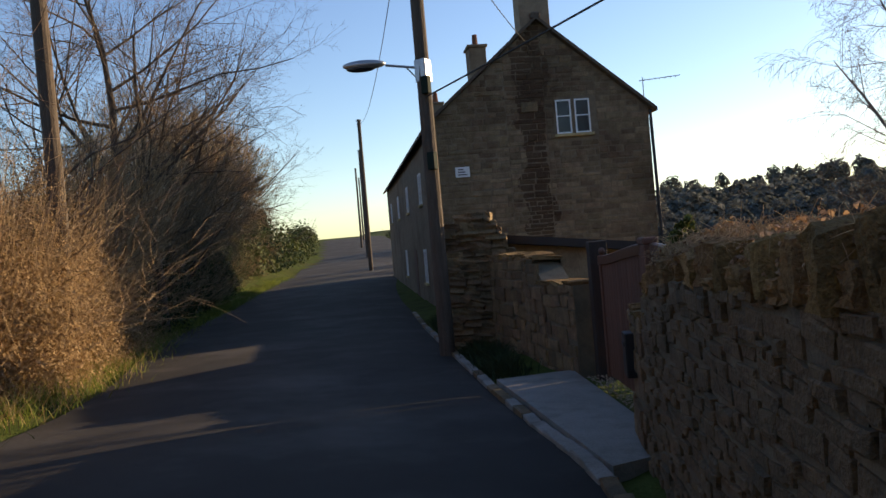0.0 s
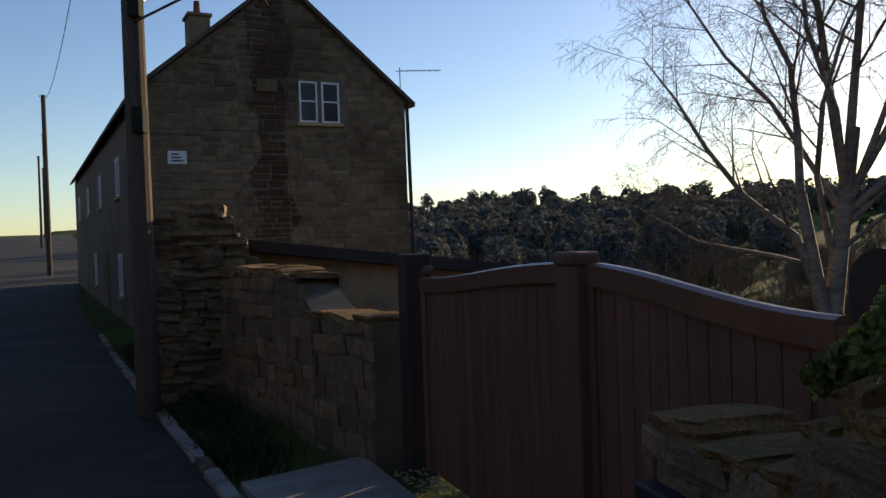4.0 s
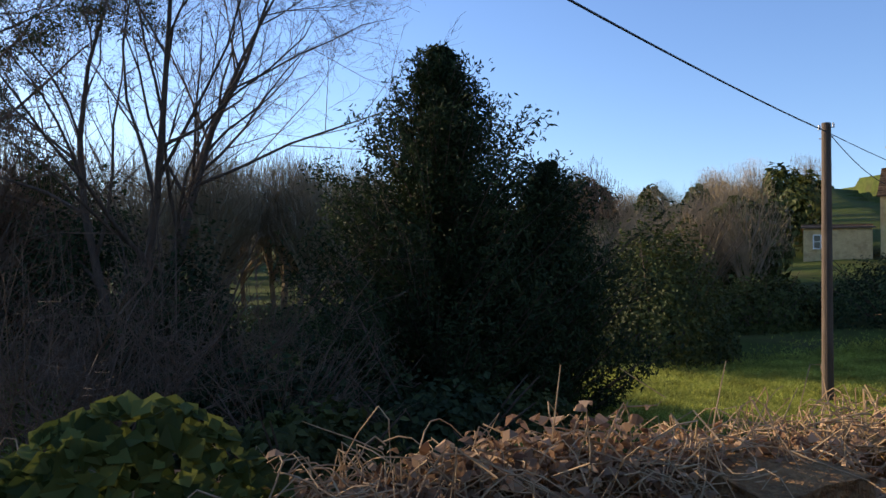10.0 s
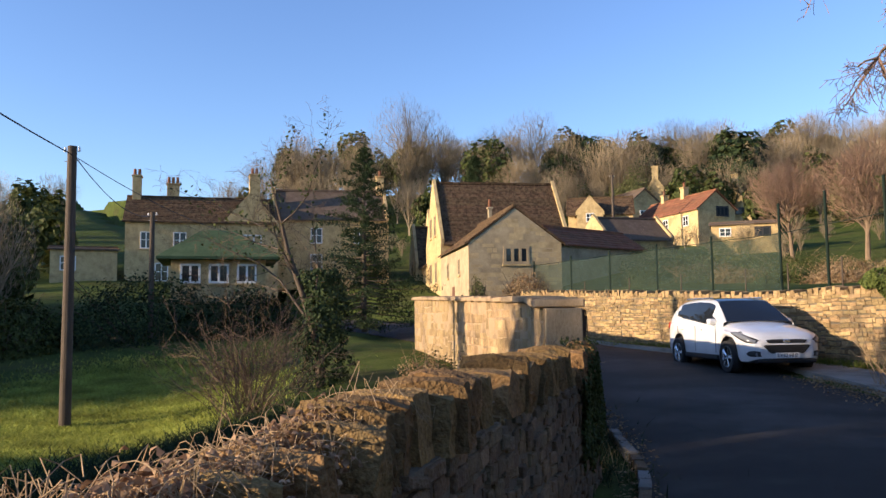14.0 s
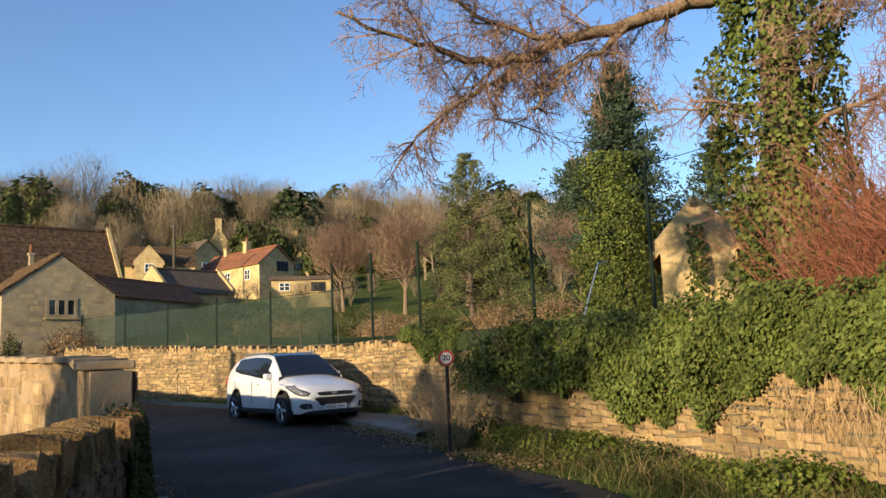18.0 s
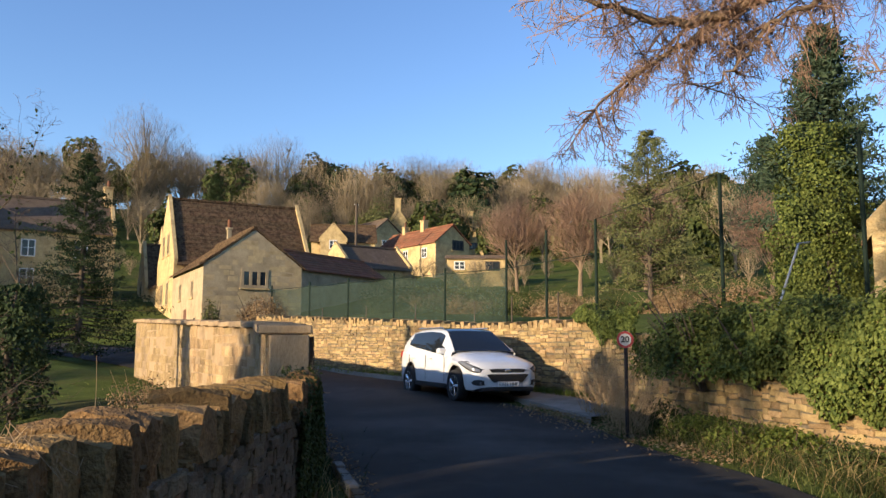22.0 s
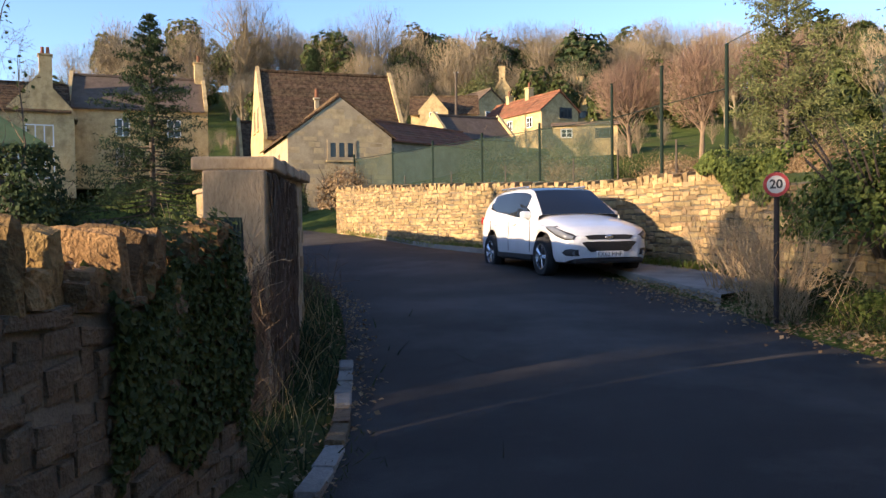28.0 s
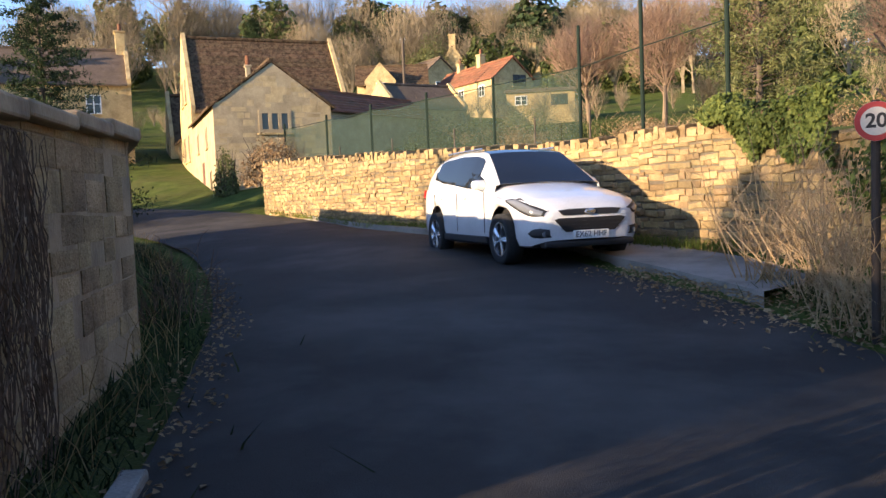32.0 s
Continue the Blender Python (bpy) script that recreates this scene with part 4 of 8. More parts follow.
# ---- tennis court fence with green netting ----
def make_fence():
    line = [(22.5, -30.5), (19.6, -29.2), (17.0, -28.0), (14.4, -26.9), (11.8, -25.7), (9.2, -24.6), (7.4, -23.0), (5.6, -21.5)]
    net = bpy.data.materials.new("netting")
    net.use_nodes = True
    ln = net.node_tree.links.new
    p = net.node_tree.nodes["Principled BSDF"]
    # Green darkened to stand in for the trees' shade on the net.
    p.inputs["Base Color"].default_value = (0.018, 0.036, 0.024, 1)
    p.inputs["Roughness"].default_value = 0.9
    tr = nd(net, "ShaderNodeBsdfTransparent")
    nz = nd(net, "ShaderNodeTexNoise", Scale=0.8)
    mr = nd(net, "ShaderNodeMapRange")
    mr.inputs["To Min"].default_value, mr.inputs["To Max"].default_value = 0.5, 0.72
    ln(nz.outputs["Fac"], mr.inputs["Value"])
    mx = nd(net, "ShaderNodeMixShader")
    ln(mr.outputs[0], mx.inputs[0])
    ln(tr.outputs[0], mx.inputs[1])
    ln(p.outputs[0], mx.inputs[2])
    ln(mx.outputs[0], net.node_tree.nodes["Material Output"].inputs["Surface"])
    f = thing("court_fence", "green tennis court fence with netting on metal posts", "fence")
    base = 2.6
    for i, (x, y) in enumerate(line):
        bm = bmesh.new()
        top = 5.45 if i >= 5 else 4.75
        tube(bm, (x, y, base - 0.5), (x, y, top), 0.04, sides=8)
        part("post", bm, M["green_metal"], f)
        bm = bmesh.new()
        tube(bm, (x + 0.9, y + 0.42, base - 0.2), (x + 0.9, y + 0.42, base + 0.95), 0.022, sides=6)
        part("low_post", bm, M["pole_wood"], f)
    for (x0, y0), (x1, y1) in zip(line[:-1], line[1:]):
        z1 = 4.6
        if x1 < 9:
            continue
        n = 8
        V = [(x0 + (x1 - x0) * a / n, y0 + (y1 - y0) * a / n, z) for a in range(n + 1) for z in (base + 0.1, (base + z1) / 2, z1 - 0.12 * math.sin(a / n * math.pi))]
        F = [(3 * a + k, 3 * a + 3 + k, 3 * a + 4 + k, 3 * a + 1 + k) for a in range(n) for k in range(2)]
        piece("netting", mesh_of("netting", V, F, net), f, label="green windbreak netting")
    tall = [(2.05, -16.63, 5.4), (-0.2, -14.9, 5.5), (-2.9, -12.6, 5.6)]
    for x, y, top in tall:
        bm = bmesh.new()
        tube(bm, (x, y, 2.0), (x, y, top), 0.035, sides=8)
        part("tall_post", bm, M["green_metal"], f)
    V, F = tubes_np([(np.array([(5.6, -21.5, 5.45)] + tall), np.full(4, 0.008))], 5)
    piece("top_wire", mesh_of("top_wire", V, F, M["green_metal"]), f)
    for h in (2.75, 4.55):
        V, F = tubes_np([(np.array([(x, y, h) for x, y in line]), np.full(len(line), 0.012))], 5)
        piece("rail_wire", mesh_of("rail_wire", V, F, M["green_metal"]), f)
    m = thing("fence_stay", "pale leaning metal stay beside the fence", "fence post")
    bm = bmesh.new()
    tube(bm, (1.3, -16.9, 2.4), (0.75, -17.3, 4.1), 0.022, sides=8)
    tube(bm, (0.75, -17.3, 4.1), (0.55, -17.35, 4.12), 0.018, sides=8)
    part("stay", bm, M["steel"], m)


make_fence()


# ---- houses ----
def window_on(house, face_m, u, z, w, h, lights=1, frame=None, bars=True, sill=True):
    """A window on a wall: face_m has x along the wall and -y out of it."""
    frame = frame or M["white_paint"]
    win = piece("window", bpy.data.meshes.new("window"), house)
    t = min(0.07, w * 0.1) if bars else min(0.16, w * 0.11)
    bm = bmesh.new()
    box(bm, u + 0.01, u + w - 0.01, 0.03, 0.09, z + 0.01, z + h - 0.01, face_m)
    bm.to_mesh(win.data)
    bm.free()
    win.data.materials.append(M["dark"])
    bars_at = [(u, u + w, z, z + t), (u, u + w, z + h - t, z + h)]
    for k in range(lights + 1):
        x = u + (w - t) * k / lights
        bars_at.append((x, x + t, z + t, z + h - t))
    for x0, x1, z0, z1 in bars_at:
        bm = bmesh.new()
        box(bm, x0, x1, -0.03, 0.10, z0, z1, face_m, bevel=0.006)
        part("frame_bar", bm, frame, win)
    for k in range(lights):
        bm = bmesh.new()
        a, b = u + (w - t) * k / lights + t, u + (w - t) * (k + 1) / lights
        box(bm, a, b, -0.006, 0.02, z + t, z + h - t, face_m)
        part("pane", bm, M["pane"], win)
        if bars:
            bm = bmesh.new()
            box(bm, a, b, -0.016, 0.0, z + h * 0.52 - 0.018, z + h * 0.52 + 0.018, face_m)
            part("glazing_bar", bm, frame, win)
    if sill:
        bm = bmesh.new()
        box(bm, u - 0.08, u + w + 0.08, -0.09, 0.05, z - 0.09, z - 0.004, face_m, bevel=0.01)
        part("sill", bm, M["ashlar"], win)
    return win


def house(name, label, corner, along, length, width, z0, eave, ridge, wall, roof, windows=(), chimneys=(), coped=False, overhang=0.18, tiles=0.0, door=None):
    """x runs along the ridge from the corner, y to the left across it."""
    m = frame_m(corner[0], corner[1], 0, *along)
    h = thing(name, label, "house")
    bm = bmesh.new()
    rot = Matrix.Rotation(radians(90), 4, "Z") @ Matrix.Scale(-1, 4, (0, 1, 0))
    prism(bm, [(0, z0 - 1.0), (width, z0 - 1.0), (width, eave), (width / 2, ridge), (0, eave)], 0, length, m @ rot)
    part("wall", bm, wall, h)
    slope = (ridge - eave) / (width / 2)
    over = 0.0 if coped else overhang
    for s in (0, 1):
        n = 1 if not tiles else max(2, int(math.hypot(width / 2, ridge - eave) / tiles))
        holder = h
        for k in range(n):
            bm = bmesh.new()
            a, b = k / n, (k + 1) / n + (0.15 / n if n > 1 else 0)
            b = min(b, 1.0)
            y0, y1 = -0.22 + (width / 2 + 0.22) * a, -0.22 + (width / 2 + 0.22) * b
            lift = 0.05 if n > 1 else 0.0
            def zz(y, up):
                return eave + slope * y + up
            x0, x1 = (0.2 if coped else -over), (length - 0.2 if coped else length + over)
            vs = box(bm, x0, x1, y0, y1, 0, 1)
            for v in vs:
                yy, top = v.co.y, v.co.z > 0.5
                v.co.z = zz(yy, 0.03 + (0.11 if top else 0.0) + (lift * (1 - (yy - y0) / (y1 - y0)) if n > 1 else 0))
            if s:
                for v in vs:
                    v.co.y = width - v.co.y
            bmesh.ops.transform(bm, matrix=m, verts=vs)
            bmesh.ops.recalc_face_normals(bm, faces=bm.faces)
            ob = part("roof_slope" if holder is h else "tile_course", bm, roof, holder)
            holder = ob if holder is h else holder
    bm = bmesh.new()
    vs = box(bm, -over, length + over, width / 2 - 0.14, width / 2 + 0.14, ridge + 0.06, ridge + 0.24, m, bevel=0.04)
    part("ridge_tiles", bm, roof, h)
    if coped:
        for x in (0.0, length - 0.22):
            for s in (0, 1):
                bm = bmesh.new()
                vs = box(bm, x, x + 0.24, -0.12, width / 2 + 0.02, 0, 1)
                for v in vs:
                    v.co.z = eave + slope * v.co.y + (0.42 if v.co.z > 0.5 else 0.0)
                    if s:
                        v.co.y = width - v.co.y
                bmesh.ops.transform(bm, matrix=m, verts=vs)
                bmesh.ops.recalc_face_normals(bm, faces=bm.faces)
                part("gable_coping", bm, wall, h)
    faces = {"x0": m @ Matrix.Rotation(radians(-90), 4, "Z") @ Matrix.Translation((-width, 0, 0)),
             "x1": m @ Matrix.Translation((length, 0, 0)) @ Matrix.Rotation(radians(90), 4, "Z"),
             "y0": m, "y1": m @ Matrix.Translation((length, width, 0)) @ Matrix.Rotation(radians(180), 4, "Z")}
    for face, u, z, w, hh, lights, mat in windows:
        window_on(h, faces[face], u, z, w, hh, lights, mat, bars=mat is None)
    if door:
        face, u, z, w, hh = door
        bm = bmesh.new()
        box(bm, u, u + w, -0.02, 0.05, z, z + hh, faces[face], bevel=0.01)
        part("door", bm, M["gate_wood"], h)
    for x, y, w, d, z1, pots in chimneys:
        bm = bmesh.new()
        box(bm, x - w / 2, x + w / 2, y - d / 2, y + d / 2, eave, z1 - 0.12, m, bevel=0.02)
        box(bm, x - w / 2 - 0.07, x + w / 2 + 0.07, y - d / 2 - 0.07, y + d / 2 + 0.07, z1 - 0.12, z1, m, bevel=0.03)
        ch = part("chimney", bm, wall, h)
        for k in range(pots):
            bm = bmesh.new()
            px = x + (k - (pots - 1) / 2) * 0.32
            p = m @ Vector((px, y, z1))
            tube(bm, p, p + Vector((0, 0, 0.5)), 0.13, 0.10, 10)
            part("chimney_pot", bm, M["red_tile"], ch)
    return h


MULL = M["ashlar_grey"]
cottage = house("stone_cottage", "long brown stone cottage, gable end stained by damp", (-4.14, 19.09), (-0.61, 0.79), 27, 6.45, -0.8, 5.5, 8.2,
                M["grey_stone"], M["slate"], chimneys=[(0.35, 3.22, 0.7, 0.9, 9.6, 0), (9.6, 3.3, 0.9, 0.7, 9.9, 1), (17, 4.2, 0.9, 0.6, 9.0, 2), (24, 3.2, 0.9, 0.6, 9.2, 2)],
                windows=[("y1", 3.0, 3.4, 0.9, 1.1, 2, None), ("y1", 9.0, 3.4, 0.9, 1.1, 2, None), ("y1", 15.0, 3.4, 0.9, 1.1, 2, None), ("y1", 21.0, 3.4, 0.9, 1.1, 2, None),
                         ("y1", 21.0, 0.6, 0.9, 1.2, 2, None), ("y1", 12.0, 0.6, 0.9, 1.2, 2, None)], door=("y1", 17.0, -0.2, 0.95, 2.0))
g_m = frame_m(-9.25, 15.15, 0, 0.79, 0.61)
window_on(cottage, g_m, 3.63, 4.86, 0.46, 1.0, 1)
window_on(cottage, g_m, 4.20, 4.86, 0.46, 1.0, 1)
bm = bmesh.new()
box(bm, 0.52, 0.94, -0.03, 0.02, 3.80, 4.10, g_m, bevel=0.01)
pl = part("name_plaque", bm, M["white_paint"], cottage, "small pale plaque")
for k in range(3):
    bm = bmesh.new()
    box(bm, 0.60, 0.86 - 0.05 * k, -0.036, -0.031, 3.86 + 0.075 * k, 3.89 + 0.075 * k, g_m)
    part("lettering_bar", bm, M["dark"], pl)
bm = bmesh.new()
box(bm, 2.6, 3.1, -0.05, 0.05, 5.55, 5.85, g_m, bevel=0.02)
part("blocked_opening", bm, M["rubble"], cottage)
bm = bmesh.new()
tube(bm, (-4.02, 19.12, 0.0), (-4.08, 19.08, 5.4), 0.05, sides=8)
part("downpipe", bm, M["dark"], cottage)
aer = thing("tv_aerial", "thin metal television aerial on the eave", "aerial")
bm = bmesh.new()
tube(bm, (-4.25, 19.15, 5.6), (-4.25, 19.15, 6.4), 0.015, sides=6)
part("mast", bm, M["steel"], aer)
bm = bmesh.new()
tube(bm, (-4.35, 19.1, 6.3), (-3.25, 19.6, 6.35), 0.012, sides=6)
part("boom", bm, M["steel"], aer)
for k in range(7):
    bm = bmesh.new()
    x, y = -4.2 + 0.14 * k, 19.17 + 0.063 * k
    tube(bm, (x - 0.06, y + 0.13, 6.32), (x + 0.06, y - 0.13, 6.32), 0.006, sides=5)
    part("element", bm, M["steel"], aer)

# low outbuilding behind the gate
shed = thing("outbuilding", "low cream outbuilding with dark sloping roof edge", "outbuilding")
m = frame_m(-4.1, 8.75, 0, 5.62, 0.33)
bm = bmesh.new()
prism(bm, [(0, -1.0), (5.6, -1.0), (5.6, 1.15), (0, 1.85)], 0.1, 4.0)
for v in bm.verts:
    if v.co.y > 2 and v.co.z > 0:
        v.co.z -= 0.5
bmesh.ops.transform(bm, matrix=m, verts=bm.verts)
part("wall", bm, M["render"], shed)
bm = bmesh.new()
vs = prism(bm, [(-0.1, 1.86), (5.72, 1.15), (5.72, 1.29), (-0.1, 2.01)], -0.15, 4.2)
for v in bm.verts:
    if v.co.y > 2:
        v.co.z -= 0.5
bmesh.ops.transform(bm, matrix=m, verts=bm.verts)
part("roof", bm, M["dark"], shed)
bm = bmesh.new()
tube(bm, m @ Vector((5.55, 0.05, -0.8)), m @ Vector((5.55, 0.05, 1.15)), 0.035, sides=8)
part("downpipe", bm, M["dark"], shed)

# school house group beyond the lane
FX, FY = 0.787, -0.617
BX, BY = -0.617, -0.787


def facade(s, back=0.0):
    return (29.8 + FX * s + BX * back, -34.3 + FY * s + BY * back)


school = house("school_house", "grey ashlar school house with red-tiled verge and mullioned window", facade(0, 5.4), (FX, FY), 10, 5.4, 2.0, 6.35, 8.35, M["ashlar_grey"], M["stone_tile"],
               windows=[("x0", 2.0, 5.15, 1.5, 1.05, 3, MULL), ("y1", 6.6, 4.7, 0.7, 1.0, 2, MULL), ("y1", 2.6, 4.7, 0.7, 1.0, 2, MULL), ("y1", 7.6, 2.4, 0.7, 1.2, 1, MULL)],
               chimneys=[(6.5, 2.7, 0.24, 0.24, 9.3, 1)], tiles=0.3, door=("y1", 4.5, 2.1, 0.9, 2.0), overhang=0.04)
house("gabled_hall", "tall honey stone hall with steep stone-tiled roof", facade(10.0), (BX, BY), 9.2, 7.2, 2.0, 7.3, 11.9, M["ashlar"], M["stone_tile"],
      windows=[("x0", 2.2, 8.0, 0.9, 1.5, 2, MULL), ("x0", 4.2, 8.0, 0.9, 1.5, 2, MULL), ("x0", 2.0, 4.6, 1.0, 1.6, 2, MULL), ("x0", 4.4, 4.6, 1.0, 1.6, 2, MULL), ("x0", 3.2, 2.2, 1.0, 1.6, 2, MULL)],
      coped=True, tiles=0.35)
house("school_range", "honey stone range with stone-tiled roof", facade(17.2, 6), (FX, FY), 20, 6, 2.3, 6.2, 9.0, M["ashlar"], M["stone_tile"],
      windows=[("y1", 2.0, 4.4, 1.0, 1.3, 2, MULL), ("y1", 7.0, 4.4, 1.0, 1.3, 2, MULL), ("y1", 2.0, 2.6, 1.0, 1.3, 2, MULL)], tiles=0.35)
house("small_gable", "small honey stone gabled bay", facade(20.0, -0.5), (BX, BY), 6, 4.4, 2.3, 6.4, 9.6, M["ashlar"], M["stone_tile"],
      windows=[("x0", 1.6, 5.4, 1.2, 1.4, 2, MULL), ("x0", 1.6, 3.0, 1.2, 1.4, 2, MULL)], coped=True)
house("rear_gable", "honey stone cottage gable behind the hall", facade(28.0, 2), (BX, BY), 8, 5.5, 3.5, 8.8, 12.0, M["ashlar"], M["stone_tile"], coped=True)
house("red_tiled_range", "low range with patched red tile roof", (30.6, -43.1), (-0.11, -0.99), 10.5, 4.2, 3.5, 6.9, 8.2, M["ashlar_grey"], M["red_tile"], tiles=0.35)
house("end_cottage", "small honey stone cottage with dark roof", (33.5, -55), (-0.5, -0.87), 6, 4.5, 5, 8.2, 10.0, M["ashlar"], M["slate"], windows=[("y0", 1.5, 6.5, 0.8, 0.9, 2, None)], coped=True)

# houses across the gardens
house("manor_house", "large grey-gold stone house with tall chimneys", (54.6, -26.3), (-0.505, -0.863), 10.2, 6.5, 4.8, 9.2, 11.3, M["ashlar"], M["stone_tile"],
      windows=[("y0", 3.2, 7.3, 0.9, 1.2, 2, None), ("y0", 5.2, 7.3, 0.8, 1.2, 2, None), ("y0", 1.0, 7.3, 0.8, 1.2, 2, None), ("y0", 2.0, 5.0, 0.9, 1.3, 2, None)],
      chimneys=[(0.5, 3.2, 0.6, 0.9, 13.0, 2), (3.0, 4.5, 0.9, 0.6, 12.7, 3), (9.0, 3.2, 0.8, 0.9, 13.4, 2)], tiles=0.35)
house("manor_cross_wing", "stone cross wing with mullioned window", (49.3, -35.4), (0.863, -0.505), 6, 3.9, 4.8, 8.9, 11.2, M["ashlar"], M["stone_tile"],
      windows=[("x0", 1.1, 7.0, 1.6, 1.4, 3, None), ("x0", 1.1, 5.0, 1.6, 1.3, 3, None)], coped=True, tiles=0.35)
house("gold_cottage", "honey stone cottage with brown tiled roof", (51.4, -36.2), (-0.61, -0.79), 9, 6, 5.5, 9.9, 12.4, M["ashlar"], M["slate"],
      windows=[("y0", 3.0, 8.0, 0.9, 1.2, 2, None), ("y0", 6.3, 8.0, 0.9, 1.2, 2, None), ("y0", 3.0, 6.0, 0.9, 1.2, 2, None)], chimneys=[(8.6, 3, 0.6, 0.8, 13.8, 1)], coped=True)
house("garden_bungalow", "low cream bungalow behind hedges", (56.4, -22.0), (-0.38, -0.925), 4.2, 6, 5.0, 7.1, 7.4, M["ashlar"], M["slate"],
      windows=[("y0", 0.6, 5.7, 1.0, 1.0, 2, None)])
pav = thing("garden_pavilion", "cream garden pavilion with hipped green roof", "pavilion")
m = frame_m(34.0, -18.2, 0, -0.52, -0.854)
bm = bmesh.new()
box(bm, 0.4, 4.6, 0.4, 4.2, 3.0, 5.1, m)
part("wall", bm, M["ashlar"], pav)
bm = bmesh.new()
lo = [bm.verts.new(m @ Vector(p)) for p in ((-0.2, -0.2, 4.98), (5.2, -0.2, 4.98), (5.2, 4.8, 4.98), (-0.2, 4.8, 4.98))]
hi = [bm.verts.new(m @ Vector(p)) for p in ((-0.2, -0.2, 5.1), (5.2, -0.2, 5.1), (5.2, 4.8, 5.1), (-0.2, 4.8, 5.1))]
r0, r1 = bm.verts.new(m @ Vector((1.7, 2.3, 6.55))), bm.verts.new(m @ Vector((3.3, 2.3, 6.55)))
bm.faces.new(lo[::-1])
for i in range(4):
    bm.faces.new((lo[i], lo[(i + 1) % 4], hi[(i + 1) % 4], hi[i]))
bm.faces.new((hi[0], hi[1], r1, r0))
bm.faces.new((hi[1], hi[2], r1))
bm.faces.new((hi[2], hi[3], r0, r1))
bm.faces.new((hi[3], hi[0], r0))
bmesh.ops.recalc_face_normals(bm, faces=bm.faces)
part("roof", bm, M["green_roof"], pav)
for k in range(3):
    window_on(pav, m @ Matrix.Translation((0, 0.4, 0)), 0.8 + 1.25 * k, 3.9, 0.9, 0.9, 2, bars=False)

# hillside cottages with red roof
UP = (0.867, -0.498)
house("red_roof_cottage", "gold stone cottage with weathered red tile roof", (31.35, -74.54), UP, 11.0, 4.1, 8.6, 12.05, 13.75, M["ashlar"], M["red_tile"],
      windows=[("x0", 2.0, 11.35, 1.4, 1.0, 3, M["dark"]), ("y1", 1.6, 10.6, 0.9, 1.0, 2, None), ("y1", 5.2, 10.6, 0.9, 1.0, 2, None), ("y1", 8.6, 10.6, 0.9, 1.0, 2, None)],
      chimneys=[(5.0, 2.05, 0.6, 0.6, 14.9, 1), (8.6, 2.05, 0.5, 0.5, 14.6, 1)], tiles=0.4)
house("grey_roof_cottage", "gold cottage with grey-brown tiled roof", (43.6, -84.0), UP, 8.0, 4.6, 11.0, 14.5, 16.4, M["ashlar"], M["slate"], windows=[("y1", 2, 12.8, 1.0, 1.0, 2, None), ("x0", 1.6, 13.0, 1.0, 1.0, 2, None)], tiles=0.4)
house("tall_chimney_cottage", "gold gabled cottage with tall end chimney", (45.56, -90.8), (0.47, -0.88), 9, 4.4, 12.0, 15.7, 18.9, M["ashlar"], M["stone_tile"], chimneys=[(0.4, 2.2, 0.75, 0.75, 20.5, 0)], coped=True)
house("upper_cottage", "pale gabled cottage with end chimney", (35.8, -89.7), (0.39, -0.92), 8, 3.2, 12.0, 14.7, 17.0, M["ashlar"], M["stone_tile"], windows=[("x0", 1.5, 13.4, 1.0, 0.8, 2, M["dark"])], chimneys=[(0.4, 1.6, 0.6, 0.7, 18.1, 0)], coped=True)
house("flat_roofed_hut", "low cream hut with flat felt roof", (27.9, -61.5), (-0.926, -0.378), 4.9, 3.5, 7.6, 9.2, 9.45, M["ashlar"], M["slate"], windows=[("y0", 3.2, 8.2, 1.2, 0.8, 2, M["dark"]), ("y0", 0.6, 8.3, 0.9, 0.7, 2, None)])
house("brown_roof_cottage", "small gold cottage with brown tiled roof", (46.6, -69.3), (-0.843, -0.537), 6.5, 4.4, 9.4, 12.5, 14.4, M["ashlar"], M["stone_tile"], windows=[("y0", 1.0, 11.0, 0.8, 0.9, 2, None), ("y0", 4.2, 11.0, 0.8, 0.9, 2, None)], tiles=0.4)
house("dormer_cottage", "narrow pale gable with brown tiled roof", (42.9, -70.0), (0.55, -0.835), 5, 2.6, 9.4, 12.4, 13.9, M["ashlar"], M["stone_tile"], windows=[("x0", 0.9, 11.6, 0.8, 0.9, 2, None)], coped=True)
pole(39.22, -65.74, 7.0, 15.3, 0.14, 0.11)
# gabled hut above the ivy wall
house("stone_hut", "small stone hut gable with ivy strand", (-2.42, -20.4), (-0.09, -0.99), 4, 1.75, 2.6, 4.6, 5.55, M["ashlar"], M["stone_tile"], coped=True)


# ---- trees and shrubs ----
def unit(v):
    return v / (np.linalg.norm(v) + 1e-9)


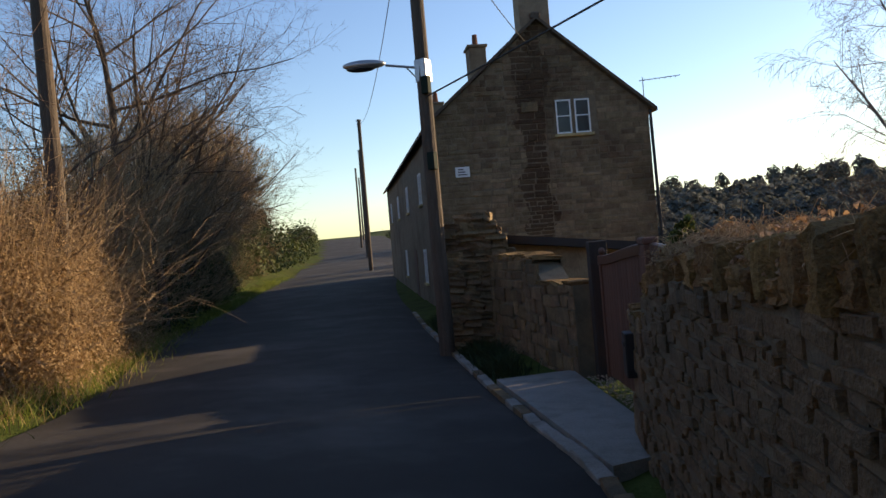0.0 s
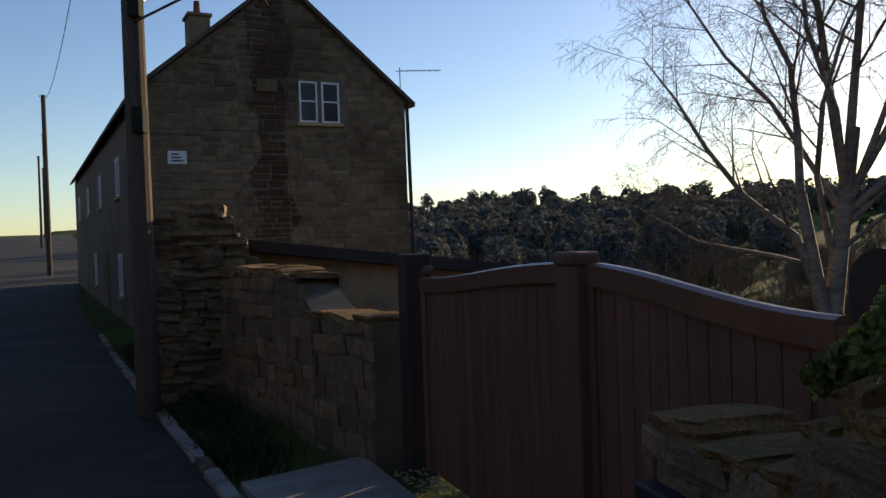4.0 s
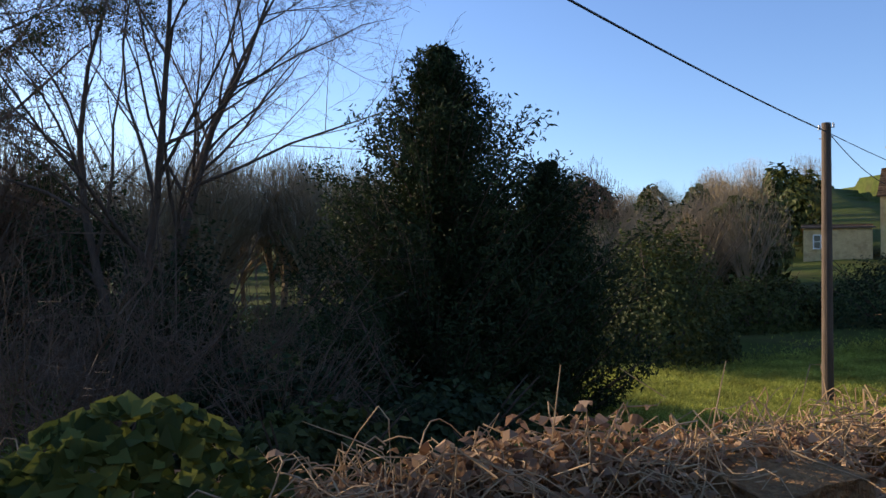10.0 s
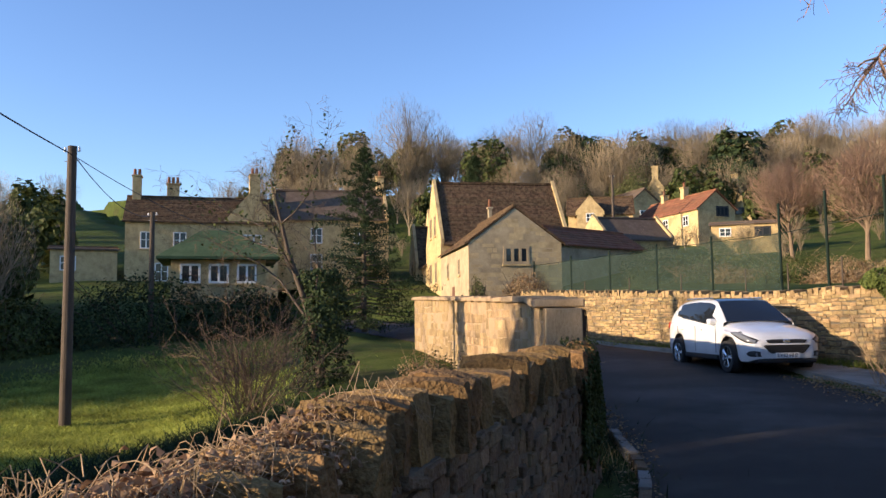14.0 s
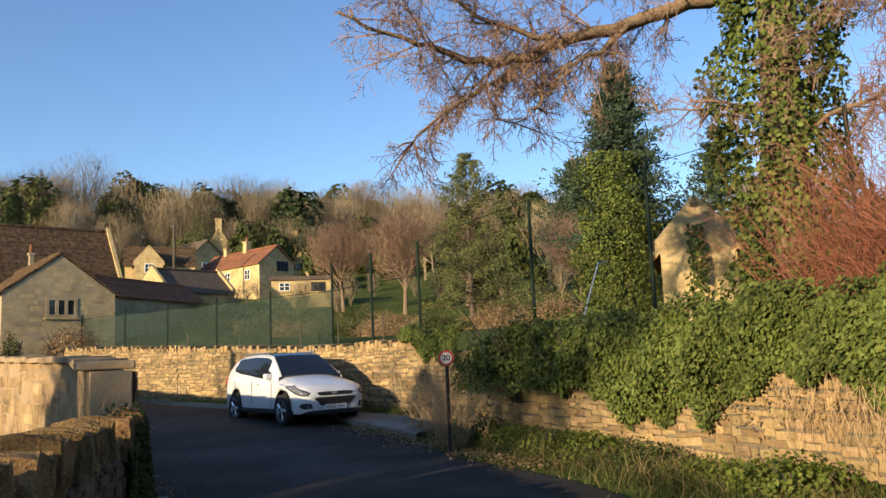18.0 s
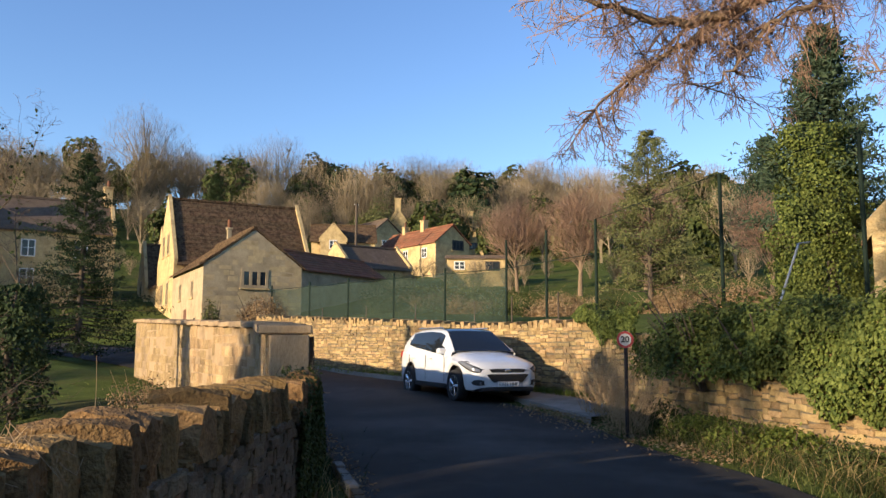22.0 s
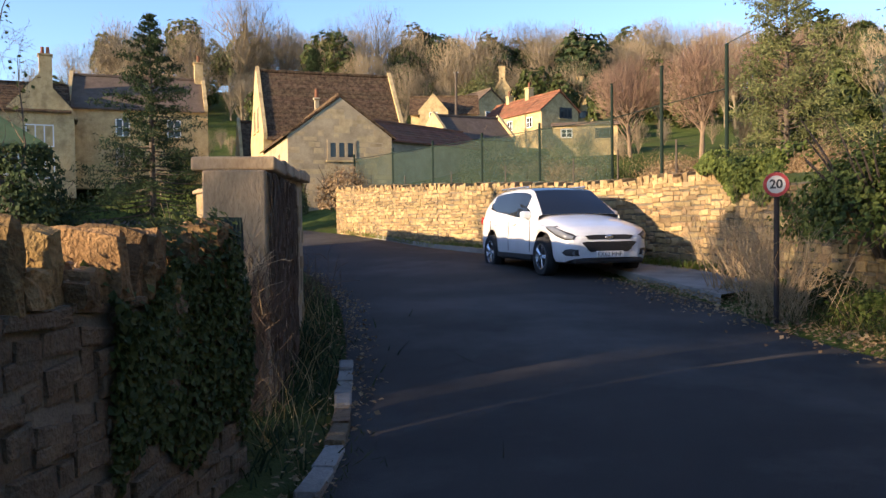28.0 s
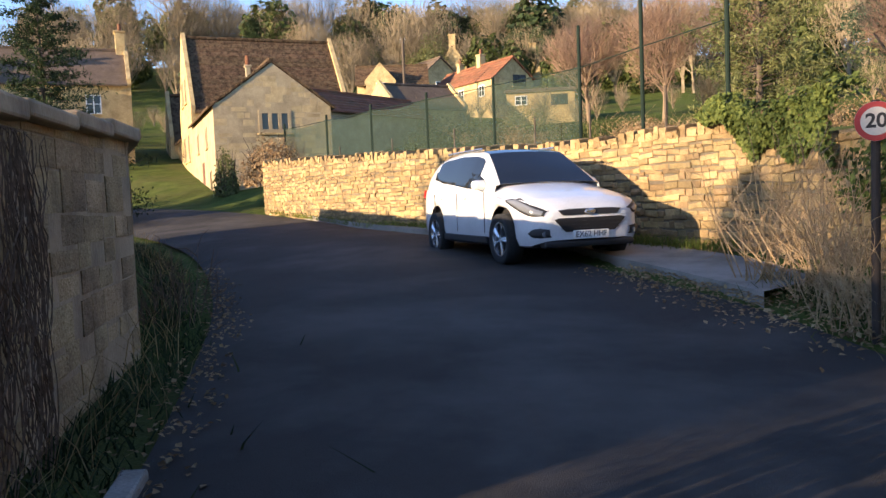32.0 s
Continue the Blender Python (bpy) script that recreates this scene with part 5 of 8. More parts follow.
def grow(rng, p, d, L, r, lvl, spec, out):
    """One limb and its children. spec: most, kids, ratio, angle, wander, up, start, by level."""
    n = 6 if lvl == 0 else (5 if lvl == 1 else 3)
    pts, dirs = [p], []
    for _ in range(n):
        d = unit(d + rng.normal(size=3) * spec["wander"][lvl] + np.array([0, 0, spec["up"][lvl]]))
        p = p + d * L / n
        pts.append(p)
        dirs.append(d)
    end = spec.get("end", 0.3) if lvl < spec["most"] else 0.35
    out[lvl].append((np.array(pts), np.linspace(r, max(r * end, 0.0022), n + 1)))
    if lvl >= spec["most"]:
        return
    k = spec["kids"][lvl]
    for j in range(k):
        f = spec["start"][lvl] + (1 - spec["start"][lvl]) * (j + rng.uniform(0.1, 0.9)) / k
        i = min(int(f * n), n - 1)
        q = pts[i] + (pts[i + 1] - pts[i]) * (f * n - i)
        a = radians(spec["angle"][lvl] * rng.uniform(0.65, 1.25))
        side = unit(np.cross(dirs[i], rng.normal(size=3)))
        nd_ = unit(dirs[i] * math.cos(a) + side * math.sin(a))
        rr = r * (1 - (1 - end) * f) * spec.get("thin", 0.6)
        grow(rng, q, nd_, L * spec["ratio"][lvl] * rng.uniform(0.7, 1.2) * (1.15 - 0.5 * f), max(rr, 0.0028), lvl + 1, spec, out)


def tree_lines(seed, base, height, radius, spec, stems=1, lean=0.0, spread=0.25):
    rng = np.random.default_rng(seed)
    out = [[] for _ in range(spec["most"] + 1)]
    for s in range(stems):
        a = rng.uniform(0, 2 * math.pi) if stems > 1 else 0
        a = 2 * math.pi * s / stems + rng.uniform(-0.3, 0.3) if stems > 1 else 0
        d = np.array([math.cos(a) * spread, math.sin(a) * spread, 1.0]) if stems > 1 else np.array([lean, 0, 1.0])
        grow(rng, np.array(base, float), unit(d), height * (rng.uniform(0.8, 1.05) if stems > 1 else 1), radius, 0, spec, out)
    return out, rng


def build_tree(name, label, out, mats, leaves=None, category="tree", sides=(8, 5, 3, 3, 3)):
    t = thing(name, label, category)
    V, F = tubes_np(out[0], sides[0])
    piece("trunk", mesh_of("trunk", V, F, mats[0], True), t)
    if len(out) > 1 and out[1]:
        V, F = tubes_np(out[1], sides[1])
        piece("branchwork", mesh_of("branchwork", V, F, mats[0], True), t)
    fine = [(p[[0, len(p) // 2, -1]], r[[0, len(r) // 2, -1]]) for lv in out[2:] for p, r in lv]
    if fine:
        V, F = tubes_np(fine, 3)
        piece("twig_crown", mesh_of("twig_crown", V, F, mats[1]), t, label="fine bare twigs")
    if leaves is not None:
        V, F, mat, nm = leaves
        piece(nm, mesh_of(nm, V, F, mat), t)
    return t


BARE = dict(most=4, kids=(9, 7, 5, 3), ratio=(0.55, 0.55, 0.5, 0.5), angle=(45, 42, 42, 45), wander=(0.05, 0.12, 0.16, 0.2, 0.2), up=(0.02, 0.06, 0.05, 0.03, 0.0), start=(0.3, 0.2, 0.15, 0.1), end=0.22, thin=0.55)
BIRCH = dict(most=4, kids=(10, 8, 6, 4), ratio=(0.50, 0.48, 0.5, 0.6), angle=(34, 40, 45, 45), wander=(0.06, 0.13, 0.16, 0.2, 0.22), up=(0.05, 0.08, 0.0, -0.10, -0.28), start=(0.28, 0.2, 0.15, 0.1), end=0.18, thin=0.5)
OAK = dict(most=4, kids=(8, 6, 5, 4), ratio=(0.65, 0.55, 0.5, 0.5), angle=(55, 50, 50, 50), wander=(0.08, 0.24, 0.28, 0.3, 0.3), up=(0.02, 0.05, 0.03, 0.0, 0.0), start=(0.3, 0.25, 0.15, 0.1), end=0.3, thin=0.6)
FAR = dict(most=3, kids=(8, 7, 6), ratio=(0.6, 0.55, 0.5), angle=(42, 42, 45), wander=(0.06, 0.14, 0.2, 0.2), up=(0.03, 0.08, 0.05, 0.0), start=(0.25, 0.2, 0.1), end=0.25, thin=0.55)

# birch over the gate
rb = np.random.default_rng(23)
o = [[] for _ in range(5)]
for pts, rad in (([(4.4, 11.7, -0.8), (4.2, 11.75, 0.6), (4.5, 11.95, 2.5), (4.65, 12.0, 3.4)], (0.17, 0.15, 0.12, 0.09)),
                 ([(4.3, 11.7, -0.8), (4.0, 11.7, 0.9), (3.75, 11.6, 2.4)], (0.13, 0.11, 0.08))):
    o[0].append((np.array(pts) + [-0.16, 0, 0], np.array(rad)))
for q, d, L, r in (((4.0, 11.7, 0.9), (-0.46, -0.12, 0.88), 4.7, 0.075), ((4.5, 11.95, 2.4), (-0.1, -0.05, 1), 6.5, 0.06), ((4.2, 11.8, 1.6), (-0.35, -0.1, 0.95), 5.4, 0.06), ((4.5, 11.9, 2.2), (0.3, 0.1, 1), 6.8, 0.06), ((3.75, 11.6, 2.3), (0.02, -0.05, 1), 6.0, 0.075), ((4.5, 11.95, 2.4), (-0.22, -0.1, 1), 7.2, 0.085),
                   ((4.5, 11.95, 2.5), (0.12, 0.05, 1), 7.2, 0.085), ((4.5, 11.95, 2.3), (0.42, 0, 0.9), 6.4, 0.08), ((4.5, 11.95, 2.1), (0.72, -0.1, 0.78), 5.8, 0.07),
                   ((4.45, 11.9, 1.9), (0.92, -0.05, 0.6), 5.0, 0.055), ((4.45, 11.9, 2.0), (-0.3, 0.5, 0.9), 5.6, 0.06), ((3.95, 11.7, 1.3), (-0.95, 0.05, 0.34), 2.9, 0.045),
                   ((4.3, 11.8, 1.5), (0.6, -0.3, 0.75), 3.6, 0.045)):
    grow(rb, np.array(q, float) + [-0.16, 0, 0], unit(np.array(d, float)), L, r, 1, dict(BIRCH, kids=(0, 14, 9, 7), ratio=(0.5, 0.36, 0.5, 0.6), wander=(0.06, 0.17, 0.24, 0.3, 0.3), end=0.14, thin=0.42), o)
build_tree("birch_tree", "bare silver birch with drooping fine twigs", o, (M["birch_bark"], M["twig"]))


def needles(out, rng, levels, per, size, spread_r, flat=0.0, aspect=0.75):
    c = []
    for lv in levels:
        for pts, _ in out[lv]:
            k = rng.uniform(0.15, 1, per)
            i = np.minimum((k * (len(pts) - 1)).astype(int), len(pts) - 2)
            f = (k * (len(pts) - 1) - i)[:, None]
            c.append(pts[i] * (1 - f) + pts[i + 1] * f + rng.normal(size=(per, 3)) * spread_r)
    return leaves_np(rng, np.concatenate(c), size, flat, aspect=aspect)


# oak, pine and bare tree beyond the garden
WIDE_OAK = dict(OAK, kids=(11, 9, 7, 5), ratio=(0.62, 0.5, 0.45, 0.45), angle=(60, 52, 50, 50), end=0.16, thin=0.45)
o, r = tree_lines(31, (27.0, 29.0, -2.0), 9.0, 0.2, WIDE_OAK, lean=-0.05)
build_tree("oak_tree", "gnarled bare oak on the field edge", o, (M["bark"], M["twig"]))
o, r = tree_lines(36, (24.0, 22.4, -1.2), 8.6, 0.2, WIDE_OAK, lean=0.05)
build_tree("field_tree", "small dense bare oak in the field hedge", o, (M["bark"], M["twig"]))
broad_late = [(33.0, 29.0, 3.6, 4.4), (29.0, 24.0, 3.0, 3.4)]
PINE = dict(most=3, kids=(20, 6, 5), ratio=(0.36, 0.5, 0.5), angle=(72, 45, 45), wander=(0.04, 0.14, 0.2, 0.2), up=(0.03, 0.05, 0.06, 0.0), start=(0.35, 0.35, 0.2), end=0.2, thin=0.4)
o, r = tree_lines(32, (15.0, 10.3, -0.8), 11.5, 0.19, PINE)
V, F = needles(o, r, (2, 3), 60, 0.13, 0.09, 0.3, 0.16)
build_tree("pine_tree", "dark scots pine with open layered crown", o, (M["bark"], M["twig"]), (V, F, M["needle"], "foliage"))
o, r = tree_lines(33, (15.7, 6.2, -0.6), 9.5, 0.12, dict(BARE, kids=(10, 7, 6, 4), wander=(0.07, 0.16, 0.22, 0.28, 0.28)), stems=4, spread=0.2)
build_tree("bare_tree", "many-stemmed bare tree above the garden", o, (M["bark"], M["twig"]))


def conifer(name, label, x, y, z0, z1, rad, seed, mat, power=1.0, whorl=120, leaf=0.20, per=26, droop=-0.15, gap=0.0, irregular=0.2, trunk_r=0.16, tiers=0, hollow=0.12, loose=1.0, aspect=0.3):
    rng = np.random.default_rng(seed)
    h = z1 - z0
    lines = [(np.array([(x, y, z0), (x, y, z0 + h * 0.5), (x, y, z1)]), np.array([trunk_r, trunk_r * 0.6, 0.01]))]
    limbs, centres = [], []
    for i in range(whorl):
        f = gap + (1 - gap) * ((i + rng.uniform(0, 1)) / whorl)
        if tiers:
            f = gap + (1 - gap) * (round((f - gap) / (1 - gap) * tiers) + rng.normal() * 0.13) / tiers
            f = min(max(f, gap), 0.985)
        a = i * 2.399 + rng.normal() * 0.3
        L = rad * (1 - f) ** power * (1 + rng.normal() * irregular) + 0.12
        d = np.array([math.cos(a), math.sin(a), droop + 0.45 * f])
        b = np.array([x, y, z0 + h * f])
        k = np.linspace(0, 1, 5)[:, None]
        pts = b + unit(d) * L * k + np.array([0, 0, 0.10]) * L * k**2
        limbs.append((pts, np.linspace(0.035 * (1 - f) + 0.01, 0.005, 5)))
        n = max(5, int(per * (0.35 + L / rad)))
        k = rng.uniform(hollow, 1.05, (n, 1)) ** 0.8
        centres.append(b + unit(d) * L * k + np.array([0, 0, 0.10]) * L * k**2 + rng.normal(size=(n, 3)) * np.array([0.16, 0.16, 0.07 if tiers else 0.09]) * (0.5 + L / rad) * (1 if rad < 2.7 else 1.5) * loose)
    t = thing(name, label, "tree")
    V, F = tubes_np(lines, 8)
    piece("trunk", mesh_of("trunk", V, F, M["bark"], True), t)
    V, F = tubes_np(limbs, 3)
    piece("branchwork", mesh_of("branchwork", V, F, M["bark"]), t)
    V, F = leaves_np(rng, np.concatenate(centres), leaf, 0.2, aspect=aspect)
    piece("foliage", mesh_of("foliage", V, F, mat), t)
    return t


conifer("yew_tree", "broad dark evergreen with ragged conical top", 15.7, 0.57, -1.2, 6.8, 3.3, 41, M["needle"], 0.85, 620, 0.13, 130, 0.55, 0.0, 0.3, 0.14, loose=0.5)
conifer("yew_tree", "dark evergreen shoulder beside the taller one", 16.0, -1.5, -1.0, 4.6, 2.1, 42, M["needle"], 0.75, 280, 0.13, 100, 0.6, 0.0, 0.3, 0.1, loose=0.5)
conifer("spruce_tree", "dark green spruce with open drooping boughs behind the rendered wall", 27.5, -24.5, 1.6, 9.9, 2.4, 43, M["needle"], 0.85, 150, 0.15, 120, -0.25, 0.03, 0.42, 0.14, hollow=0.2, loose=0.75)
conifer("ivy_conifer", "tall blue-green conifer wrapped in ivy", 0.0, -25.2, 2.6, 11.1, 1.9, 44, M["needle_blue"], 0.7, 190, 0.18, 110, 0.05, 0.3, 0.3, 0.16, 22, 0.2)
conifer("pine_on_court", "sunlit olive green pine with open tiered boughs", 8.3, -44.6, 4.0, 13.7, 2.9, 45, M["needle_light"], 0.7, 120, 0.2, 130, 0.0, 0.1, 0.4, 0.16, hollow=0.3, loose=0.75)
conifer("far_conifer", "blue-green conifer on the slope", 3.0, -62, 8, 17, 3.4, 46, M["needle_blue"], 0.7, 150, 0.32, 80, 0.0, 0.1, 0.3, 0.16, 14)
conifer("far_conifer", "blue-green conifer on the slope", -4.5, -38, 4.0, 12.2, 2.6, 47, M["needle_blue"], 0.75, 150, 0.26, 80, 0.0, 0.1, 0.3, 0.16, 14)


def broad(name, label, x, y, z, rx, ry, rz, seed, mat, n=5000, leaf=0.14, stems=14, twig_mat=None, category="shrub", lump=0.3):
    """A rounded mass of leaves on stems, uneven and with gaps."""
    rng = np.random.default_rng(seed)
    d = rng.normal(size=(n, 3))
    d /= np.linalg.norm(d, axis=1, keepdims=True)
    d[:, 2] = np.abs(d[:, 2]) * 1.0 - 0.15 * rng.uniform(size=n)
    lob = np.zeros(n)
    for _ in range(9):
        q = unit(rng.normal(size=3) + np.array([0, 0, 0.4]))
        lob = np.maximum(lob, np.exp(-8 * (1 - d @ q)))
    k = (1 - lump + lump * lob) * rng.uniform(0.55, 1.0, n) ** 0.4
    c = np.stack([x + d[:, 0] * rx * k, y + d[:, 1] * ry * k, z + np.maximum(d[:, 2], 0.0 - z * 0) * rz * k], 1) + rng.normal(size=(n, 3)) * 0.06
    t = thing(name, label, category)
    st = []
    for _ in range(stems):
        a = rng.uniform(0, 2 * math.pi)
        e = np.array([x + math.cos(a) * rx * 0.75, y + math.sin(a) * ry * 0.75, z + rz * rng.uniform(0.4, 0.95)])
        b = np.array([x + math.cos(a) * 0.2, y + math.sin(a) * 0.2, z - 0.3])
        kk = np.linspace(0, 1, 5)[:, None]
        st.append((b * (1 - kk) + e * kk + np.array([0, 0, 0.25 * rz]) * kk * (1 - kk), np.linspace(0.035, 0.008, 5) * (1.0 if twig_mat is None else 0.25)))
    V, F = tubes_np(st, 4)
    tagged(piece("stem_clump", mesh_of("stem_clump", V, F, twig_mat or M["bark"]), t), kind="stuff")
    V, F = leaves_np(rng, c, leaf, 0.1, outward=d * 1.2)
    piece("foliage", mesh_of("foliage", V, F, mat), t)
    return t


def thicket(name, label, spots, seed, mat, height, width=0.012, per=26, fan=0.35, sub=3, category="shrub", chunk=6, fine=0):
    """Bare stems fanning upwards from each spot, with side twigs; neighbouring spots make one shrub."""
    rng = np.random.default_rng(seed)
    spots = sorted(spots)
    for i in range(0, len(spots), chunk):
        t = thing(name, label, category, group=name if len(spots) > chunk else "")
        for x, y, z, s in spots[i:i + chunk]:
            lines = []
            for _ in range(per):
                h = height * s * rng.uniform(0.55, 1.1)
                d = unit(np.array([rng.normal() * fan, rng.normal() * fan, 1.0]))
                b = np.array([x + rng.normal() * 0.18 * s, y + rng.normal() * 0.18 * s, z - 0.1])
                bend = rng.normal(size=3) * 0.16 * h
                k = np.linspace(0, 1, 5)[:, None]
                lines.append((b + d * h * k + bend * k**2, np.linspace(width, width * 0.3, 5)))
                for _ in range(sub):
                    f = rng.uniform(0.3, 0.95)
                    q = b + d * h * f + bend * f**2
                    e = q + unit(d + rng.normal(size=3) * 0.7) * h * rng.uniform(0.15, 0.38)
                    lines.append((np.array([q, (q + e) / 2 + rng.normal(size=3) * 0.03 * h, e]), np.array([width * 0.55, width * 0.4, width * 0.2])))
                    for _ in range(fine):
                        g = q + (e - q) * rng.uniform(0.3, 1.0)
                        lines.append((np.array([g, g + unit(e - q + rng.normal(size=3) * 0.6 * np.linalg.norm(e - q)) * h * rng.uniform(0.06, 0.16)]), np.array([width * 0.3, width * 0.16])))
            V, F = tubes_np(lines, 3)
            tagged(piece("stem_clump", mesh_of("stem_clump", V, F, mat), t), kind="stuff")


broad("laurel_bush", "large evergreen bush at the lawn edge", 28.0, -6.2, -0.3, 4.6, 3.8, 6.2, 51, M["hedge_leaf"], 17000, 0.14)
broad("laurel_bush", "dense evergreen bush behind the lawn", 32.5, -2.6, 0, 3.8, 3.8, 4.8, 52, M["hedge_leaf"], 7000, 0.17)
for k, (x, y, rr, hh, mat) in enumerate([(10, -33, 2.2, 1.2, "dry_leaf"), (13, -36, 2.4, 1.4, "hedge_leaf"), (16, -38, 2.2, 1.6, "dry_leaf"), (19, -40, 2.6, 1.6, "needle_light"), (12, -42, 2.6, 1.8, "dry_leaf"), (15, -45, 2.8, 2.0, "hedge_leaf"), (21, -44, 2.4, 1.8, "dry_leaf"), (9, -38, 2.2, 1.3, "hedge_leaf"), (6, -35, 2.4, 1.6, "dry_leaf"),
                                          (24, -43, 2.4, 2.0, "hedge_leaf"), (18, -50, 3.0, 2.2, "hedge_leaf"), (7, -46, 3.0, 2.2, "dry_leaf"), (3, -32, 2.2, 2.0, "dry_leaf"), (1, -40, 3.0, 2.6, "hedge_leaf"), (24, -56, 3.4, 3.0, "needle_light"), (29, -52, 3.4, 3.0, "hedge_leaf"), (34, -60, 4.0, 3.4, "hedge_leaf")]):
    broad("garden_scrub", "low winter scrub on the garden slope", x, y, ground_at(x, y) - 0.2, rr, rr, hh, 1400 + k, M[mat], 4200, 0.075, 16, M["twig_tan"], lump=0.5)
broad("garden_hedge", "tall clipped dark hedge below the pavilion", 32.8, -17.0, 0.6, 1.9, 4.6, 4.2, 53, M["needle"], 8000, 0.14, category="hedge", lump=0.12)
broad("garden_hedge", "dark hedge between the lawn and the pavilion", 31.2, -21.0, 0.6, 1.9, 3.6, 3.6, 56, M["needle"], 8000, 0.14, category="hedge", lump=0.15)
broad("garden_hedge", "sunlit hedge top behind the lawn", 33.5, -11.6, 0.8, 2.0, 3.2, 2.9, 54, M["hedge_leaf"], 6000, 0.14, category="hedge", lump=0.15)
broad("round_bush", "dark rounded bush below the birch", 6.5, 21.5, -1.6, 1.6, 1.6, 2.3, 55, M["needle"], 3000, 0.14)
for k, (x, y, rr, hh, mat) in enumerate([(9, 15, 2.2, 2.2, "hedge_leaf"), (13, 17, 2.4, 2.6, "needle"), (17, 14, 2.4, 3.0, "hedge_leaf"), (18.5, 9.5, 2.4, 2.8, "needle"), (19, 5.5, 1.8, 1.2, "hedge_leaf"), (22, 13, 2.6, 3.2, "hedge_leaf"), (13.5, 8.5, 2.0, 2.4, "hedge_leaf"), (16.5, 10.8, 2.2, 2.6, "needle"),
                                          (11.5, 10.5, 1.7, 1.5, "hedge_leaf"), (12, 6.5, 1.5, 1.4, "ivy"), (9.5, 7.5, 1.3, 1.0, "ivy"), (8.5, 4.5, 1.2, 0.9, "ivy"), (9.2, 1.6, 1.6, 1.25, "hedge_leaf"), (11.5, 0.2, 1.8, 1.3, "needle"), (13.2, -1.0, 1.5, 1.0, "hedge_leaf"), (11.5, 2.6, 1.8, 1.8, "needle"), (13.3, 1.8, 1.6, 1.6, "needle"), (7.2, 2.6, 1.2, 0.9, "ivy"), (9.8, -1.0, 1.3, 0.75, "ivy"), (14, 3.0, 1.6, 1.3, "ivy"), (30, 8, 3.0, 2.2, "needle")]):
    broad("thicket_bush", "dark overgrown shrub in the garden thicket", x, y, ground_at(x, y) - 0.1, rr, rr, hh, 60 + k, M[mat], 3600, 0.13)
rs = np.random.default_rng(7)
for k, (x, y, rr, hh, mat) in enumerate([(12.2, 8.6, 1.9, 5.0, "needle"), (14.4, 10.8, 2.3, 6.6, "needle"), (17.2, 8.2, 2.4, 7.0, "needle"), (14.8, 5.2, 1.8, 4.8, "needle"), (19.5, 11.5, 3.0, 7.4, "needle"), (24.0, 9.5, 3.0, 4.2, "hedge_leaf"), (23.5, 15.5, 3.2, 6.8, "needle"), (20.5, 15.0, 2.6, 6.6, "needle"), (17.0, 13.0, 2.6, 6.6, "needle")]):
    broad("evergreen_tree", "tall dark evergreen in the overgrown garden", x, y, ground_at(x, y) - 0.1, rr, rr, hh, 1600 + k, M[mat], 7500, 0.11, 16, category="tree", lump=0.38)
sp = [(x, y, ground_at(x, y), rs.uniform(0.7, 1.3)) for x, y in zip(rs.uniform(7.5, 16.5, 60), rs.uniform(2.0, 16, 60))]
thicket("bramble_thicket", "tangled bare brown stems in the garden", sp, 71, M["twig"], 2.7, 0.010, 20, 0.6, 5, fine=3)
sp = [(x, y, ground_at(x, y), rs.uniform(0.7, 1.2)) for x, y in zip(rs.uniform(-1, 10, 46), rs.uniform(13.5, 26, 46))]
thicket("bramble_thicket", "dark tangled stems below the birch", sp, 76, M["twig"], 2.0, 0.010, 22, 0.6, 5, fine=2)
for k, (x, y, rr, hh, mat) in enumerate([(1.5, 17, 1.8, 1.2, "needle"), (4.0, 19, 2.0, 1.4, "hedge_leaf"), (7.5, 16.5, 1.6, 1.5, "needle"), (2.5, 23, 2.4, 1.8, "hedge_leaf"), (9.5, 21, 2.4, 2.4, "needle"), (-1.0, 21, 2.0, 1.2, "hedge_leaf"), (6.2, 13.6, 1.0, 0.8, "ivy")]):
    broad("thicket_bush", "dark overgrown shrub below the birch", x, y, ground_at(x, y) - 0.1, rr, rr, hh, 160 + k, M[mat], 3000, 0.12)
sp = [(x, y, ground_at(x, y), rs.uniform(0.8, 1.3)) for x, y in zip(rs.uniform(16, 30, 26), rs.uniform(8, 26, 26))]
thicket("bramble_thicket", "tangled bare russet stems on the slope", sp, 72, M["bark_warm"], 2.5, 0.011, 22, 0.6, 5, fine=2)
thicket("bare_shrub", "bare twiggy shrub on the lawn", [(14.9, -10.0, ground_at(14.9, -10.0), 1.1), (15.5, -10.6, ground_at(15.5, -10.6), 1.0)], 73, M["twig"], 2.4, 0.010, 40, 0.7, 6, fine=4)
for i in range(9):
    thicket("red_stemmed_willow", "thick red-brown willow stems above the ivy", [(-2.4 - 0.42 * i, -12.9 + 0.72 * i, 2.2, 1.0 + 0.05 * i), (-3.6 - 0.45 * i, -12.6 + 0.7 * i, 2.3, 1.15 + 0.05 * i)], 740 + i, M["twig_red"], 2.5, 0.008, 60, 0.32, 5, fine=2)
thicket("dry_stems", "dry tan stems beside the sign", [(3.9, -15.9, 0.9, 0.8), (4.4, -16.4, 0.95, 0.8), (3.6, -15.2, 0.85, 0.7)], 75, M["twig_tan"], 1.7, 0.008, 45, 0.4, 3)

